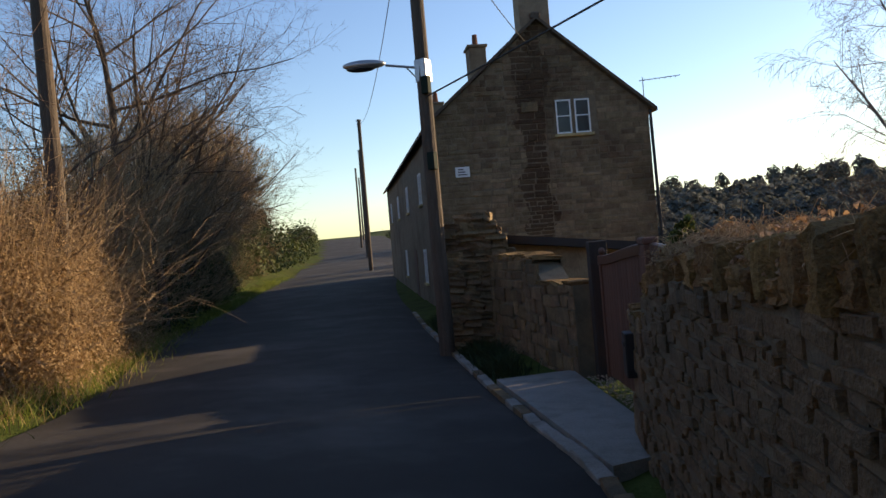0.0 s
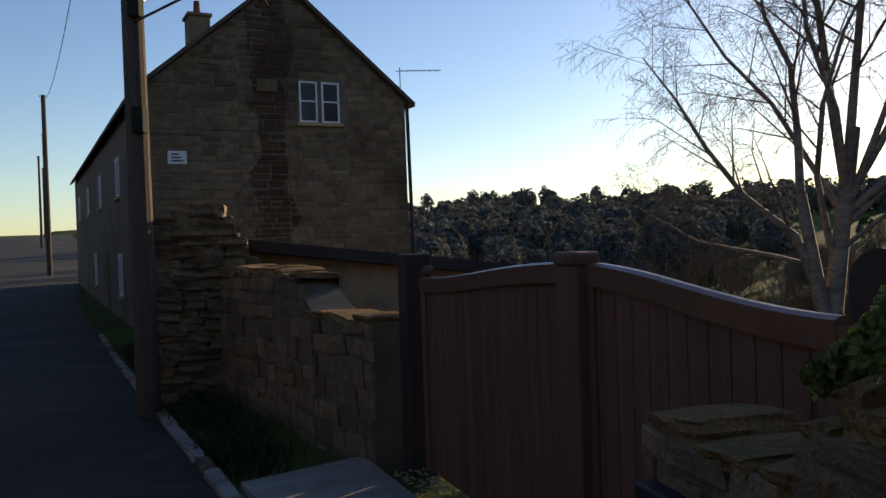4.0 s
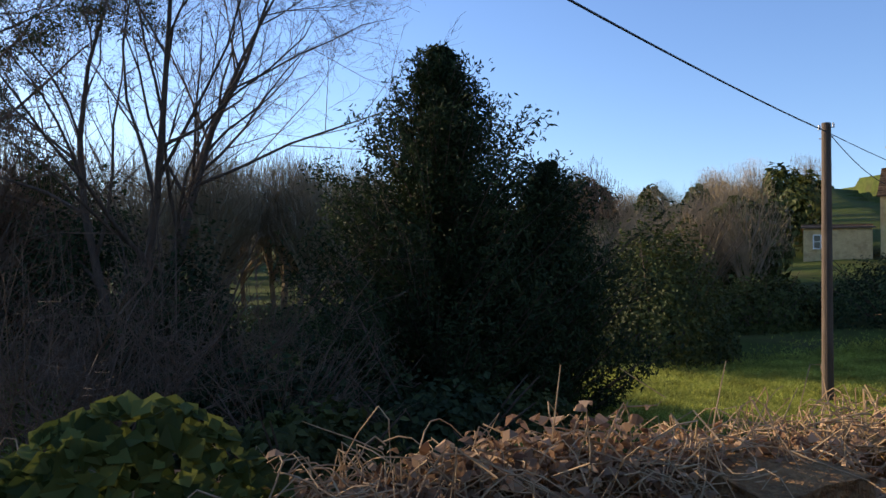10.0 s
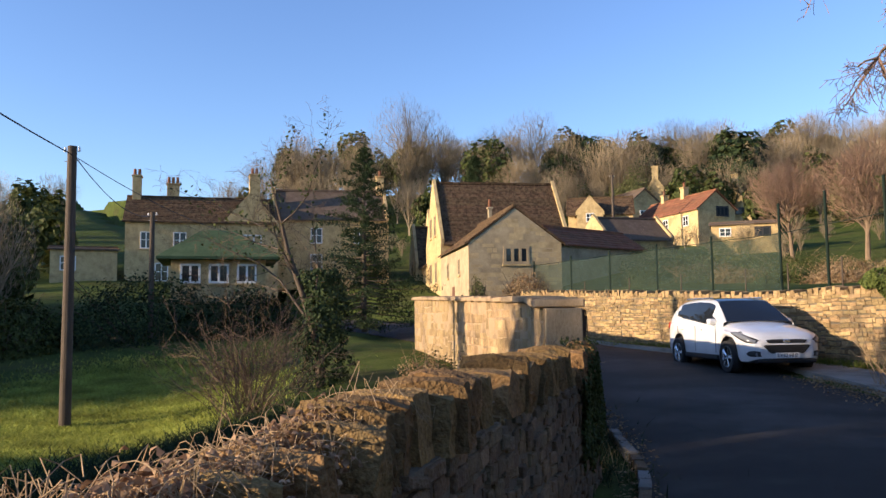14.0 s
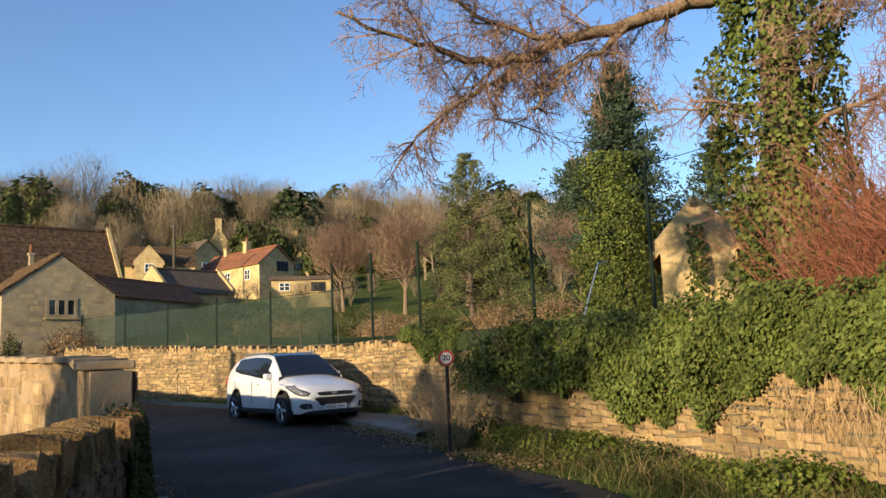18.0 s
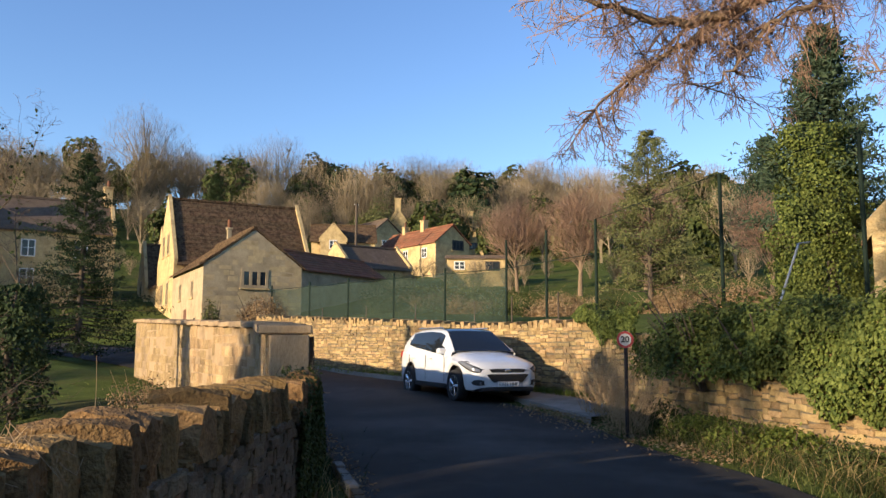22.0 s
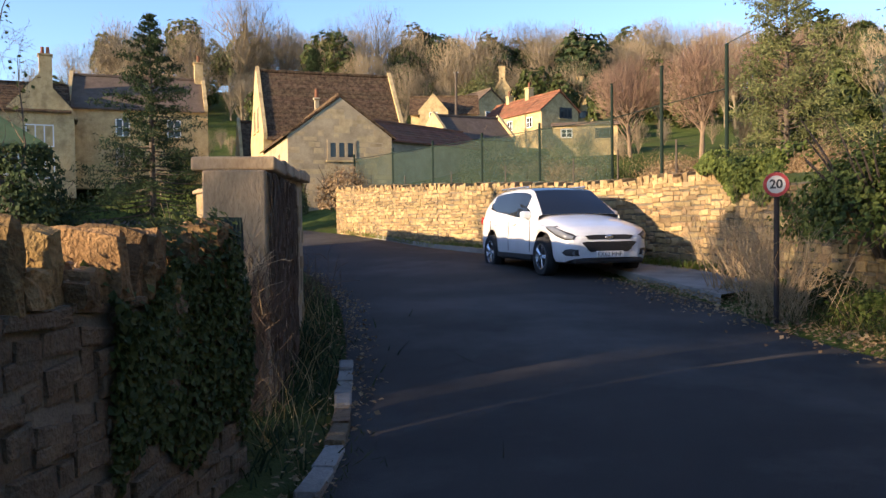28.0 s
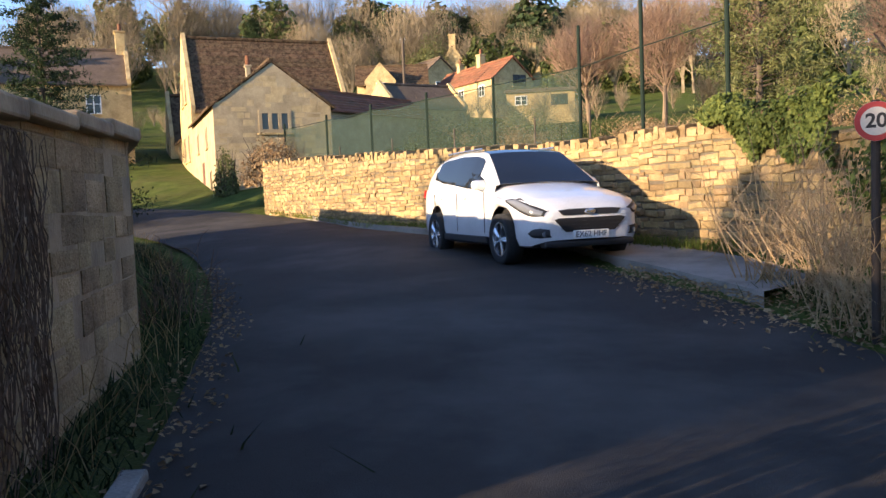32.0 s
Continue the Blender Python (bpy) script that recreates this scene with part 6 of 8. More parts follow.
# ivy-wrapped garden tree
o, r = tree_lines(81, (15.9, -12.9, 0.2), 5.6, 0.13, dict(WIDE_OAK, kids=(9, 7, 6, 4)))
V, F = needles(o, r, (1,), 60, 0.09, 0.12)
build_tree("garden_tree", "crooked bare tree with ivy-wrapped trunk", o, (M["bark"], M["twig"]), (V, F, M["hedge_leaf"], "foliage"))


def ivy_column(name, label, x, y, z0, z1, r, seed, n, mat, leaf=0.10, lean=(0, 0)):
    rng = np.random.default_rng(seed)
    f = rng.uniform(0, 1, n)
    a = rng.uniform(0, 2 * math.pi, n)
    lump = 1 + 0.35 * np.sin(a * 2 + f * 9) * np.sin(f * 23 + a)
    rr = r * lump * (1.05 - 0.3 * f) * rng.uniform(0.75, 1.08, n)
    c = np.stack([x + lean[0] * f + rr * np.cos(a), y + lean[1] * f + rr * np.sin(a), z0 + (z1 - z0) * f], 1)
    V, F = leaves_np(rng, c, leaf, 0.1, outward=np.stack([np.cos(a), np.sin(a), 0.2 * np.ones(n)], 1))
    return tagged(new(name, mesh_of(name, V, F, mat)), label, "ivy", kind="stuff")


ivy_column("trunk_ivy", "dark ivy wrapping the garden tree", 15.9, -12.9, 0.2, 3.4, 0.62, 82, 3500, M["needle"])

# the larch with its long limb over the lane
rng0 = np.random.default_rng(91)
pts = np.array([(-2.4, -14.4, 1.8), (-2.45, -14.4, 5), (-2.5, -14.35, 8.5), (-2.6, -14.3, 13.0)])
out = [[] for _ in range(5)]
out[0].append((pts, np.array([0.42, 0.34, 0.28, 0.16])))
def bough(rng, pts, r0, r1, out, twigs, length, low=0.15, hang=0.45):
    """A crooked limb along the points, with short drooping side shoots and fine twigs."""
    pts = np.array(pts, float)
    t = np.linspace(0, len(pts) - 1, len(pts) * 4)
    line = np.stack([np.interp(t, np.arange(len(pts)), pts[:, c]) for c in range(3)], 1)
    line[1:] += rng.normal(size=(len(line) - 1, 3)) * 0.035
    out[1].append((line, np.linspace(r0, r1, len(line))))
    for _ in range(twigs):
        f = rng.uniform(low, 1)
        i = min(int(f * (len(line) - 1)), len(line) - 2)
        d = unit(line[i + 1] - line[i])
        nd_ = unit(d * rng.uniform(0.1, 0.9) + rng.normal(size=3) * 0.7 + np.array([0, 0, -hang]))
        grow(rng, line[i], nd_, length * rng.uniform(0.4, 1.15), 0.024 * rng.uniform(0.6, 1.1), 2, LIMB, out)


LIMB = dict(most=4, kids=(0, 22, 9, 6), ratio=(0.5, 0.30, 0.5, 0.55), angle=(60, 58, 55, 50), wander=(0.03, 0.09, 0.24, 0.3, 0.3), up=(0, -0.02, -0.03, -0.10, -0.2), start=(0.4, 0.12, 0.15, 0.1), end=0.3, thin=0.5)
bough(rng0, [(-2.4, -14.4, 8.3), (-1.65, -14.44, 8.25), (-0.2, -14.28, 7.9), (1.1, -13.88, 7.53), (2.03, -13.5, 7.13), (2.73, -13.1, 7.2), (3.4, -12.65, 7.4), (4.4, -11.9, 7.65)], 0.17, 0.02, out, 50, 1.3, 0.2, 0.1)
bough(rng0, [(1.3, -13.8, 7.4), (1.7, -13.7, 7.2), (2.38, -13.35, 6.7), (3.2, -12.9, 6.0), (3.65, -12.57, 5.6)], 0.07, 0.012, out, 30, 1.0, 0.1, 0.2)
bough(rng0, [(-0.15, -14.2, 7.85), (0.3, -14.0, 7.45), (0.9, -13.8, 7.1), (1.45, -13.56, 6.45), (1.9, -13.3, 5.95)], 0.065, 0.012, out, 26, 1.0, 0.1, 0.2)
bough(rng0, [(1.1, -13.9, 7.55), (2.0, -13.5, 7.8), (3.0, -12.9, 8.3), (3.9, -12.4, 8.4)], 0.06, 0.012, out, 30, 1.2, 0.1, 0.25)
bough(rng0, [(-2.4, -14.3, 9.6), (-0.8, -13.9, 9.5), (0.8, -13.4, 9.2), (2.6, -12.7, 9.3)], 0.11, 0.015, out, 40, 1.4, 0.1, 0.5)
bough(rng0, [(-2.7, -14.3, 8.9), (-3.22, -14.1, 8.7), (-3.8, -13.55, 7.75), (-4.17, -13.1, 6.85), (-4.13, -13.0, 5.9), (-3.95, -13.0, 4.2), (-4.0, -13.1, 2.2)], 0.10, 0.13, out, 26, 1.3, 0.1, 0.0)
bough(rng0, [(-4.1, -13.05, 5.7), (-4.77, -12.85, 6.4), (-5.19, -12.66, 7.15), (-5.05, -12.7, 7.5), (-5.6, -12.4, 8.6)], 0.09, 0.03, out, 20, 1.3, 0.1, 0.0)
bough(rng0, [(-2.6, -14.3, 8.5), (-3.02, -14.17, 8.3), (-4.22, -13.4, 7.6), (-5.21, -12.65, 7.55), (-5.92, -11.95, 7.75), (-7.4, -10.6, 8.3)], 0.11, 0.03, out, 44, 1.4, 0.15, 0.1)
bough(rng0, [(-2.5, -14.3, 10.0), (-3.8, -13.0, 9.4), (-5.4, -11.6, 9.0), (-7.2, -9.8, 8.8)], 0.10, 0.02, out, 46, 1.5, 0.1, 0.35)
bough(rng0, [(-2.5, -14.2, 7.0), (-3.21, -13.5, 7.35), (-2.45, -13.58, 6.75), (-1.97, -13.68, 6.0), (-1.28, -13.9, 6.1), (-0.3, -14.0, 6.2)], 0.05, 0.012, out, 26, 0.9, 0.2, 0.0)
bough(rng0, [(-2.5, -14.2, 5.6), (-3.3, -13.3, 5.8), (-4.4, -12.4, 6.3), (-5.6, -11.6, 6.6)], 0.05, 0.012, out, 22, 1.1, 0.2, 0.1)
bough(rng0, [(-2.5, -14.3, 11.0), (-1.0, -13.0, 10.8), (0.4, -12.0, 10.4)], 0.08, 0.015, out, 22, 1.3, 0.1, 0.4)
for lv in (2, 3, 4):
    out[lv] = [(p, np.maximum(rr, 0.0045)) for p, rr in out[lv]]
build_tree("larch_tree", "old larch with long drooping limb over the lane", out, (M["bark_warm"], M["larch_twig"]))
ivy_column("larch_ivy", "thick ivy climbing the larch trunk", -2.45, -14.4, 2.0, 11.5, 1.12, 92, 17000, M["ivy"], 0.105)
ivy_column("conifer_ivy", "ivy covering the lower conifer", 0.35, -24.5, 2.4, 8.0, 1.15, 93, 22000, M["ivy"], 0.085)
ivy_column("hut_ivy", "strand of ivy on the hut gable", -1.5, -20.25, 2.6, 5.2, 0.24, 94, 700, M["ivy"], 0.10)

# hedge bank and trees on the west side of the lane
sp = []
for i in range(84):
    k = i / 83
    x, y = np.interp(k, (0, 0.25, 0.5, 1), (-6.4, -9.3, -16.5, -46)), np.interp(k, (0, 0.25, 0.5, 1), (-1.6, 2.9, 10.3, 48))
    sp.append((x - rs.uniform(0.7, 2.4), y - rs.uniform(-0.6, 0.6), ground_at(x - 1, y), rs.uniform(0.8, 1.35)))
thicket("bank_hedge", "tall tangled winter hedge on the lane bank", sp, 101, M["twig_tan"], 2.9, 0.007, 40, 0.75, 5, category="hedge")
sp = [(x - 1.4, y + 0.3, z, s) for x, y, z, s in sp[::2]]
thicket("bank_hedge", "brown inner stems of the lane hedge", sp, 102, M["twig"], 4.0, 0.012, 30, 0.5, 5, category="hedge")
for k in range(12):
    f = k / 11
    x, y = np.interp(f, (0, 0.6, 1), (-6.6, -8.9, -13.0)), np.interp(f, (0, 0.6, 1), (-1.4, 2.6, 7.2))
    broad("bank_bush", "tan seeding climber over the lane hedge", x - 0.75, y, ground_at(x, y) - 0.2, 1.35, 1.5, (4.6, 5.3, 4.0, 4.9)[k % 4], 1500 + k, M["dry_leaf"], 8500, 0.06, 40, M["twig_tan"], lump=0.4)
for k in range(12):
    f = k / 11
    x, y = np.interp(f, (0, 1), (-13.6, -36)), np.interp(f, (0, 1), (7.0, 34))
    broad("bank_bush", "dark shrub at the foot of the lane hedge", x - 1.0, y, ground_at(x - 1, y) - 0.3, 1.6, 1.8, 3.2 + 0.8 * (k % 2), 1520 + k, M["needle"], 2600, 0.11)
for k in range(26):
    f = k / 25
    x, y = np.interp(f, (0, 0.3, 0.55, 1), (-9.2, -12.0, -18.2, -47.5)), np.interp(f, (0, 0.3, 0.55, 1), (-1.0, 3.2, 10.3, 48))
    broad("bank_bush", "ivy-green shrub in the lane hedge", x, y, ground_at(x, y) - 0.3, 1.6, 1.8, 2.3 + 0.7 * (k % 3) + 2.2 * (f > 0.35), 1100 + k, M["hedge_leaf"], 3600, 0.11, lump=0.45)
for k, (x, y, h, rr, sd) in enumerate([(-17.6, 10.4, 10.5, 0.20, 121), (-17.0, 11.6, 9.0, 0.13, 122), (-21.5, 15.5, 9.5, 0.15, 123), (-13.6, 6.0, 7.5, 0.10, 124), (-27, 22, 9.0, 0.14, 125), (-35, 32, 9.0, 0.15, 126)]):
    o, r = tree_lines(sd, (x, y, ground_at(x, y) - 0.2), h, rr, dict(BARE, kids=(15, 8, 6, 4), ratio=(0.62, 0.55, 0.5, 0.5), angle=(58, 46, 45, 45), wander=(0.07, 0.16, 0.2, 0.25, 0.25)), lean=0.12)
    build_tree("hedgerow_tree", "bare hedgerow tree leaning over the lane", o, (M["bark"], M["twig"]))

for k in range(14):
    f = k / 13
    for side in (0, 1):
        y = 36 + 96 * f
        x = float(np.interp(y, *zip(*[(q[1], q[0]) for q in (EAST, WEST)[side][::-1]]))) + (3.4 if side == 0 else -3.4)
        broad("lane_bush", "dark hedge bush far along the lane", x, y, ground_at(x, y) - 0.3, 3.4, 4.0, 3.6 + (k % 3), 1200 + 2 * k + side, M["needle" if k % 2 else "hedge_leaf"], 700, 0.34)
for k, (x, y, rr, hh) in enumerate(broad_late):
    broad("field_bush", "dark bush on the field edge", x, y, ground_at(x, y) - 0.2, rr, rr, hh, 1300 + k, M["needle"], 2600, 0.2)

def crown_tree(seed, twigs, width, wide=0.4, low=0.27):
    """A bare tree one metre high: trunk, limbs, branches and a haze of twigs filling a lobed round crown."""
    rng = np.random.default_rng(seed)
    mid, tall = (1.0 + low) / 2, (1.0 - low) / 2
    lobes = [unit(rng.normal(size=3) + np.array([0, 0, 0.3])) for _ in range(9)]

    def inside(n, power):
        d = rng.normal(size=(n, 3))
        d /= np.linalg.norm(d, axis=1, keepdims=True)
        lob = np.max([np.exp(-6 * (1 - d @ q)) for q in lobes], 0)
        r = (0.66 + 0.34 * lob) * rng.uniform(0.02, 1, n) ** power
        return d * r[:, None] * [wide, wide, tall] + [0, 0, mid]
    bend = rng.normal(size=2) * 0.03
    spine = np.array([(0, 0, -0.02), (bend[0] * 0.5, bend[1] * 0.5, 0.2), (bend[0], bend[1], 0.45), (bend[0] * 1.6, bend[1] * 1.6, 0.8)])
    trunk = [(spine, np.array([0.022, 0.017, 0.011, 0.003]))]
    limbs, shoots = [], []
    kk = np.linspace(0, 1, 5)[:, None]
    for e in inside(26, 0.22):
        h = rng.uniform(0.14, 0.5)
        b = np.array([bend[0] * h * 2, bend[1] * h * 2, h])
        if e[2] < h + 0.08:
            e[2] = h + rng.uniform(0.1, 0.25)
        limbs.append((b + (e - b) * kk + np.array([0, 0, 0.10]) * kk * (1 - kk) * rng.uniform(-1, 1.5) + rng.normal(size=(5, 3)) * 0.008 * kk, np.linspace(0.0075, 0.0014, 5)))
    for e in inside(190, 0.25):
        pick = min(range(len(limbs)), key=lambda q: np.linalg.norm(limbs[q][0][3] - e) + rng.uniform(0, 0.06))
        b = limbs[pick][0][rng.integers(2, 4)]
        m = (b + e) / 2 + rng.normal(size=3) * 0.02 + np.array([0, 0, -0.01])
        shoots.append((np.array([b, m, e]), np.array([0.0028, 0.002, 0.0008])))
    p = inside(twigs, 0.4)
    d = p - [0, 0, 0.28]
    d = d / np.linalg.norm(d, axis=1, keepdims=True) + rng.normal(size=(twigs, 3)) * 0.45 + [0, 0, 0.12]
    d /= np.linalg.norm(d, axis=1, keepdims=True)
    q = p + d * rng.uniform(0.035, 0.085, (twigs, 1))
    fine = [(np.array([a, b]), np.array([width, width * 0.6])) for a, b in zip(p, q)]
    return trunk, limbs, shoots, fine


# twiggy trees on the lane bank
for k, (x, y, h, wide, low) in enumerate([(-15.4, 8.4, 6.2, 0.42, 0.12), (-18.6, 12.6, 8.4, 0.42, 0.12), (-22.6, 17.0, 9.0, 0.40, 0.12), (-27.6, 22.4, 9.4, 0.40, 0.12), (-33.6, 29.4, 9.6, 0.42, 0.12), (-40.6, 38.0, 9.6, 0.42, 0.12)]):
    trunk, limbs, shoots, fine = crown_tree(161 + k, 4600, 0.0011, wide, low)
    o = [[(p * h + [x, y, ground_at(x, y) - 0.2], r * h) for p, r in lv] for lv in (trunk, limbs, shoots, fine)]
    t = thing("bank_tree", "bare twiggy tree crowding the lane bank", "tree", group="trees along the lane bank")
    for nm, lv, mat, sides in (("trunk", o[0], "bark", 7), ("branchwork", o[1], "bark", 4), ("twig_crown", o[2] + o[3], ("twig_tan", "wood_twig")[k % 2], 3)):
        V, F = tubes_np(lv, sides)
        piece(nm, mesh_of(nm, V, F, M[mat]), t)

# garden trees on the hillside
for k, (x, y, z, h, wide, low) in enumerate([(19.8, -56.1, 5.6, 7.2, 0.46, 0.36), (14.8, -54.5, 5.4, 8.0, 0.36, 0.25), (11.0, -58.0, 6.0, 8.0, 0.38, 0.25), (2.5, -50.0, 5.0, 6.5, 0.4, 0.25), (-6, -30, 3.2, 6.0, 0.4, 0.2), (-9, -22, 3, 6.0, 0.42, 0.2)]):
    trunk, limbs, shoots, fine = crown_tree(131 + k, 4200, 0.0012, wide, low)
    o = [[(p * h + [x, y, z], r * h) for p, r in lv] for lv in (trunk, limbs, shoots, fine)]
    t = thing("garden_hill_tree", "bare round-crowned tree in sunlight", "tree")
    for nm, lv, mat, sides in (("trunk", o[0], "bark_warm", 7), ("branchwork", o[1], "bark_warm", 4), ("twig_crown", o[2] + o[3], "larch_twig", 3)):
        V, F = tubes_np(lv, sides)
        piece(nm, mesh_of(nm, V, F, M[mat]), t)



# ---- woods on the hillsides ----
FAR_TREES, LIGHT_TREES, THIN_TREES, SCRUB = [], [], [], []
for kept, twigs, width in ((FAR_TREES, 5200, 0.0007), (LIGHT_TREES, 2000, 0.0011), (THIN_TREES, 1250, 0.0016), (SCRUB, 700, 0.0026)):
    for k in range(7):
        trunk, limbs, shoots, fine = crown_tree(1410 + k, twigs, width, 0.36 + 0.03 * (k % 3))
        v1, f1 = tubes_np(trunk + limbs, 3)
        v2, f2 = tubes_np(shoots + fine, 2)
        kept.append((np.concatenate([v1, v2]), np.concatenate([f1, f2 + len(v1)])))


def wood(name, label, spots, seed, mats, kinds, protos=LIGHT_TREES):
    """Many far trees joined: kinds gives for each spot 0 bare, 1 evergreen."""
    rng = np.random.default_rng(seed)
    BV, BF, GV, GF, bk, gk = [], [], [], [], 0, 0
    for (x, y, h), kind in zip(spots, kinds):
        z = ground_at(x, y) - 0.5
        a = rng.uniform(0, 2 * math.pi)
        R = np.array([[math.cos(a), -math.sin(a), 0], [math.sin(a), math.cos(a), 0], [0, 0, 1]])
        if kind == 0:
            v, f = protos[rng.integers(7)]
            BV.append((v @ R.T) * [h * 0.95, h * 0.95, h] + [x, y, z])
            BF.append(f + bk)
            bk += len(v)
        else:
            n = 900 if math.hypot(x, y) < 165 else 260
            d = rng.normal(size=(n, 3))
            d /= np.linalg.norm(d, axis=1, keepdims=True)
            lob = np.zeros(n)
            for _ in range(8):
                q = unit(rng.normal(size=3))
                lob = np.maximum(lob, np.exp(-7 * (1 - d @ q)))
            k = (0.6 + 0.4 * lob) * rng.uniform(0.6, 1, n) ** 0.35
            c = d * k[:, None] * [h * 0.36, h * 0.36, h * 0.5] + [x, y, z + h * 0.5]
            v, f = leaves_np(rng, c, h * (0.075 if n == 900 else 0.14), 0.1, outward=d * 1.5)
            GV.append(v)
            GF.append(f + gk)
            gk += len(v)
    if BV:
        tagged(new(name, mesh_of(name, np.concatenate(BV), np.concatenate(BF), mats[0])), label, "woodland", kind="stuff")
    if GV:
        tagged(new(name + "_evergreens", mesh_of(name, np.concatenate(GV), np.concatenate(GF), mats[1])), "dark evergreen trees among the woodland", "woodland", kind="stuff")


def arc(rng, n, a0, a1, r0, r1, h0, h1):
    a, r = np.radians(rng.uniform(a0, a1, n)), rng.uniform(r0, r1, n)
    return [(x, y, h) for x, y, h in zip(r * np.sin(a), r * np.cos(a), rng.uniform(h0, h1, n))]


rw = np.random.default_rng(17)
s1 = arc(rw, 150, 126, 182, 108, 150, 8, 12.5)
wood("hill_wood", "brown bare winter woodland on the hillside", s1, 141, (M["wood_twig"], M["hedge_leaf"]), [1 if rw.uniform() < 0.2 else 0 for _ in s1], THIN_TREES)
CREST = [(82.7, -82.1, 35.0, 0), (79, -86, 30, 0), (83.7, -73.6, 28.0, 0), (83.2, -66.3, 25.5, 0), (88, -70, 26, 0), (75, -102, 35.0, 0), (76.3, -94.6, 31.5, 0), (70.3, -105.2, 32.2, 1), (66.5, -104, 30.5, 1), (64.2, -105.5, 29.7, 1),
         (61.3, -80.9, 22.6, 0), (67.9, -98.4, 27.0, 1), (55.3, -102.6, 26.8, 1), (60.7, -122.3, 35.0, 0), (56.4, -124.3, 34.2, 0), (40.8, -98.4, 26.0, 1), (42.5, -96.0, 22.5, 1), (39.0, -95.5, 22.0, 1),
         (44.5, -118.4, 30.2, 0), (39.1, -120.3, 31.5, 0), (33.2, -116.9, 29.6, 0), (50.0, -118.0, 30.0, 0), (27.0, -112.0, 27.5, 0), (20.0, -110.0, 26.0, 0), (90, -62, 24, 0)]
s9 = [(x, y, top - ground_at(x, y) + 0.5) for x, y, top, _ in CREST]
wood("crest_trees", "tall bare trees standing along the hill crest", s9, 148, (M["wood_twig"], M["needle"]), [k for *_, k in CREST], FAR_TREES)
s2 = arc(rw, 90, 78, 112, 62, 112, 5, 8) + arc(rw, 16, 97, 109, 36, 50, 5, 7) + arc(rw, 60, 122, 172, 92, 112, 5, 8.5)
wood("hill_shrubs", "brown bare trees above the houses", s2, 142, (M["wood_twig"], M["hedge_leaf"]), [1 if rw.uniform() < 0.12 else 0 for _ in s2[:106]] + [1 if rw.uniform() < 0.22 else 0 for _ in s2[106:]])
s8 = arc(rw, 110, 126, 176, 60, 94, 1.8, 3.4)
wood("slope_scrub", "brown winter scrub over the garden slopes", s8, 150, (M["wood_twig"], M["hedge_leaf"]), [1 if rw.uniform() < 0.2 else 0 for _ in s8], SCRUB)
conifer("cypress", "small dark clipped cypress above the hall", 62.7, -73.4, ground_at(62.7, -73.4), 21.3, 1.5, 149, M["needle"], 0.35, 160, 0.24, 60, 0.5, 0.05, 0.15)
broad("olive_tree", "yellow-green evergreen above the cottages", 50.1, -88.3, ground_at(50.1, -88.3), 4.2, 4.2, 9.0, 151, M["needle_light"], 9000, 0.22, category="tree", lump=0.4)
s3 = arc(rw, 80, 56, 98, 60, 150, 7, 11)
wood("east_wood", "bare woodland behind the garden", s3, 143, (M["twig"], M["needle"]), [1 if rw.uniform() < 0.35 else 0 for _ in s3], THIN_TREES)
s10 = arc(rw, 46, 44, 61, 20, 36, 5.5, 8)
wood("garden_edge_trees", "brown twiggy trees crowding the garden edge", s10, 152, (M["twig"], M["needle"]), [0] * 46)
s12 = [(1.4 + r * math.sin(a), -0.2 + r * math.cos(a), top) for r, a, top in zip(rw.uniform(46, 58, 34), np.radians(rw.uniform(58, 84, 34)), rw.uniform(8.5, 12.0, 34))]
wood("garden_back_trees", "tall brown twiggy trees beyond the garden", [(x, y, top - ground_at(x, y) + 0.5) for x, y, top in s12], 154, (M["wood_twig"], M["needle"]), [0] * 34)
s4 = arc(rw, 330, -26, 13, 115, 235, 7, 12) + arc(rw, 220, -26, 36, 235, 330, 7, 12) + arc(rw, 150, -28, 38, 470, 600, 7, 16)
wood("far_wood", "dark hazy woodland across the valley", s4, 144, (M["twig"], M["hazed_canopy"]), [1 if rw.uniform() < 0.9 else 0 for _ in s4], SCRUB)
s5 = arc(rw, 40, -12, 13, 45, 130, 4, 6) + arc(rw, 26, 14, 36, 36, 75, 2.5, 4)
wood("valley_trees", "bare trees down in the valley", s5, 145, (M["twig"], M["needle"]), [1 if rw.uniform() < 0.3 else 0 for _ in s5[:40]] + [0] * 26, THIN_TREES)
s11 = arc(rw, 150, 13, 40, 58, 150, 2.6, 4.6)
wood("field_scrub", "dark winter scrub spread over the field", s11, 153, (M["twig"], M["needle"]), [1 if rw.uniform() < 0.12 else 0 for _ in s11], SCRUB)
s6 = arc(rw, 30, 158, 200, 60, 110, 6, 10)
wood("court_wood", "sunlit bare and evergreen trees beyond the court", s6, 146, (M["wood_twig"], M["hedge_leaf"]), [1 if rw.uniform() < 0.3 else 0 for _ in s6])
s7 = arc(rw, 40, -62, -44, 70, 160, 6, 10) + arc(rw, 16, -34, -22, 80, 160, 5, 8)
wood("lane_end_trees", "bare trees at the far end of the lane", s7, 147, (M["twig"], M["needle"]), [1 if rw.uniform() < 0.4 else 0 for _ in s7], THIN_TREES)


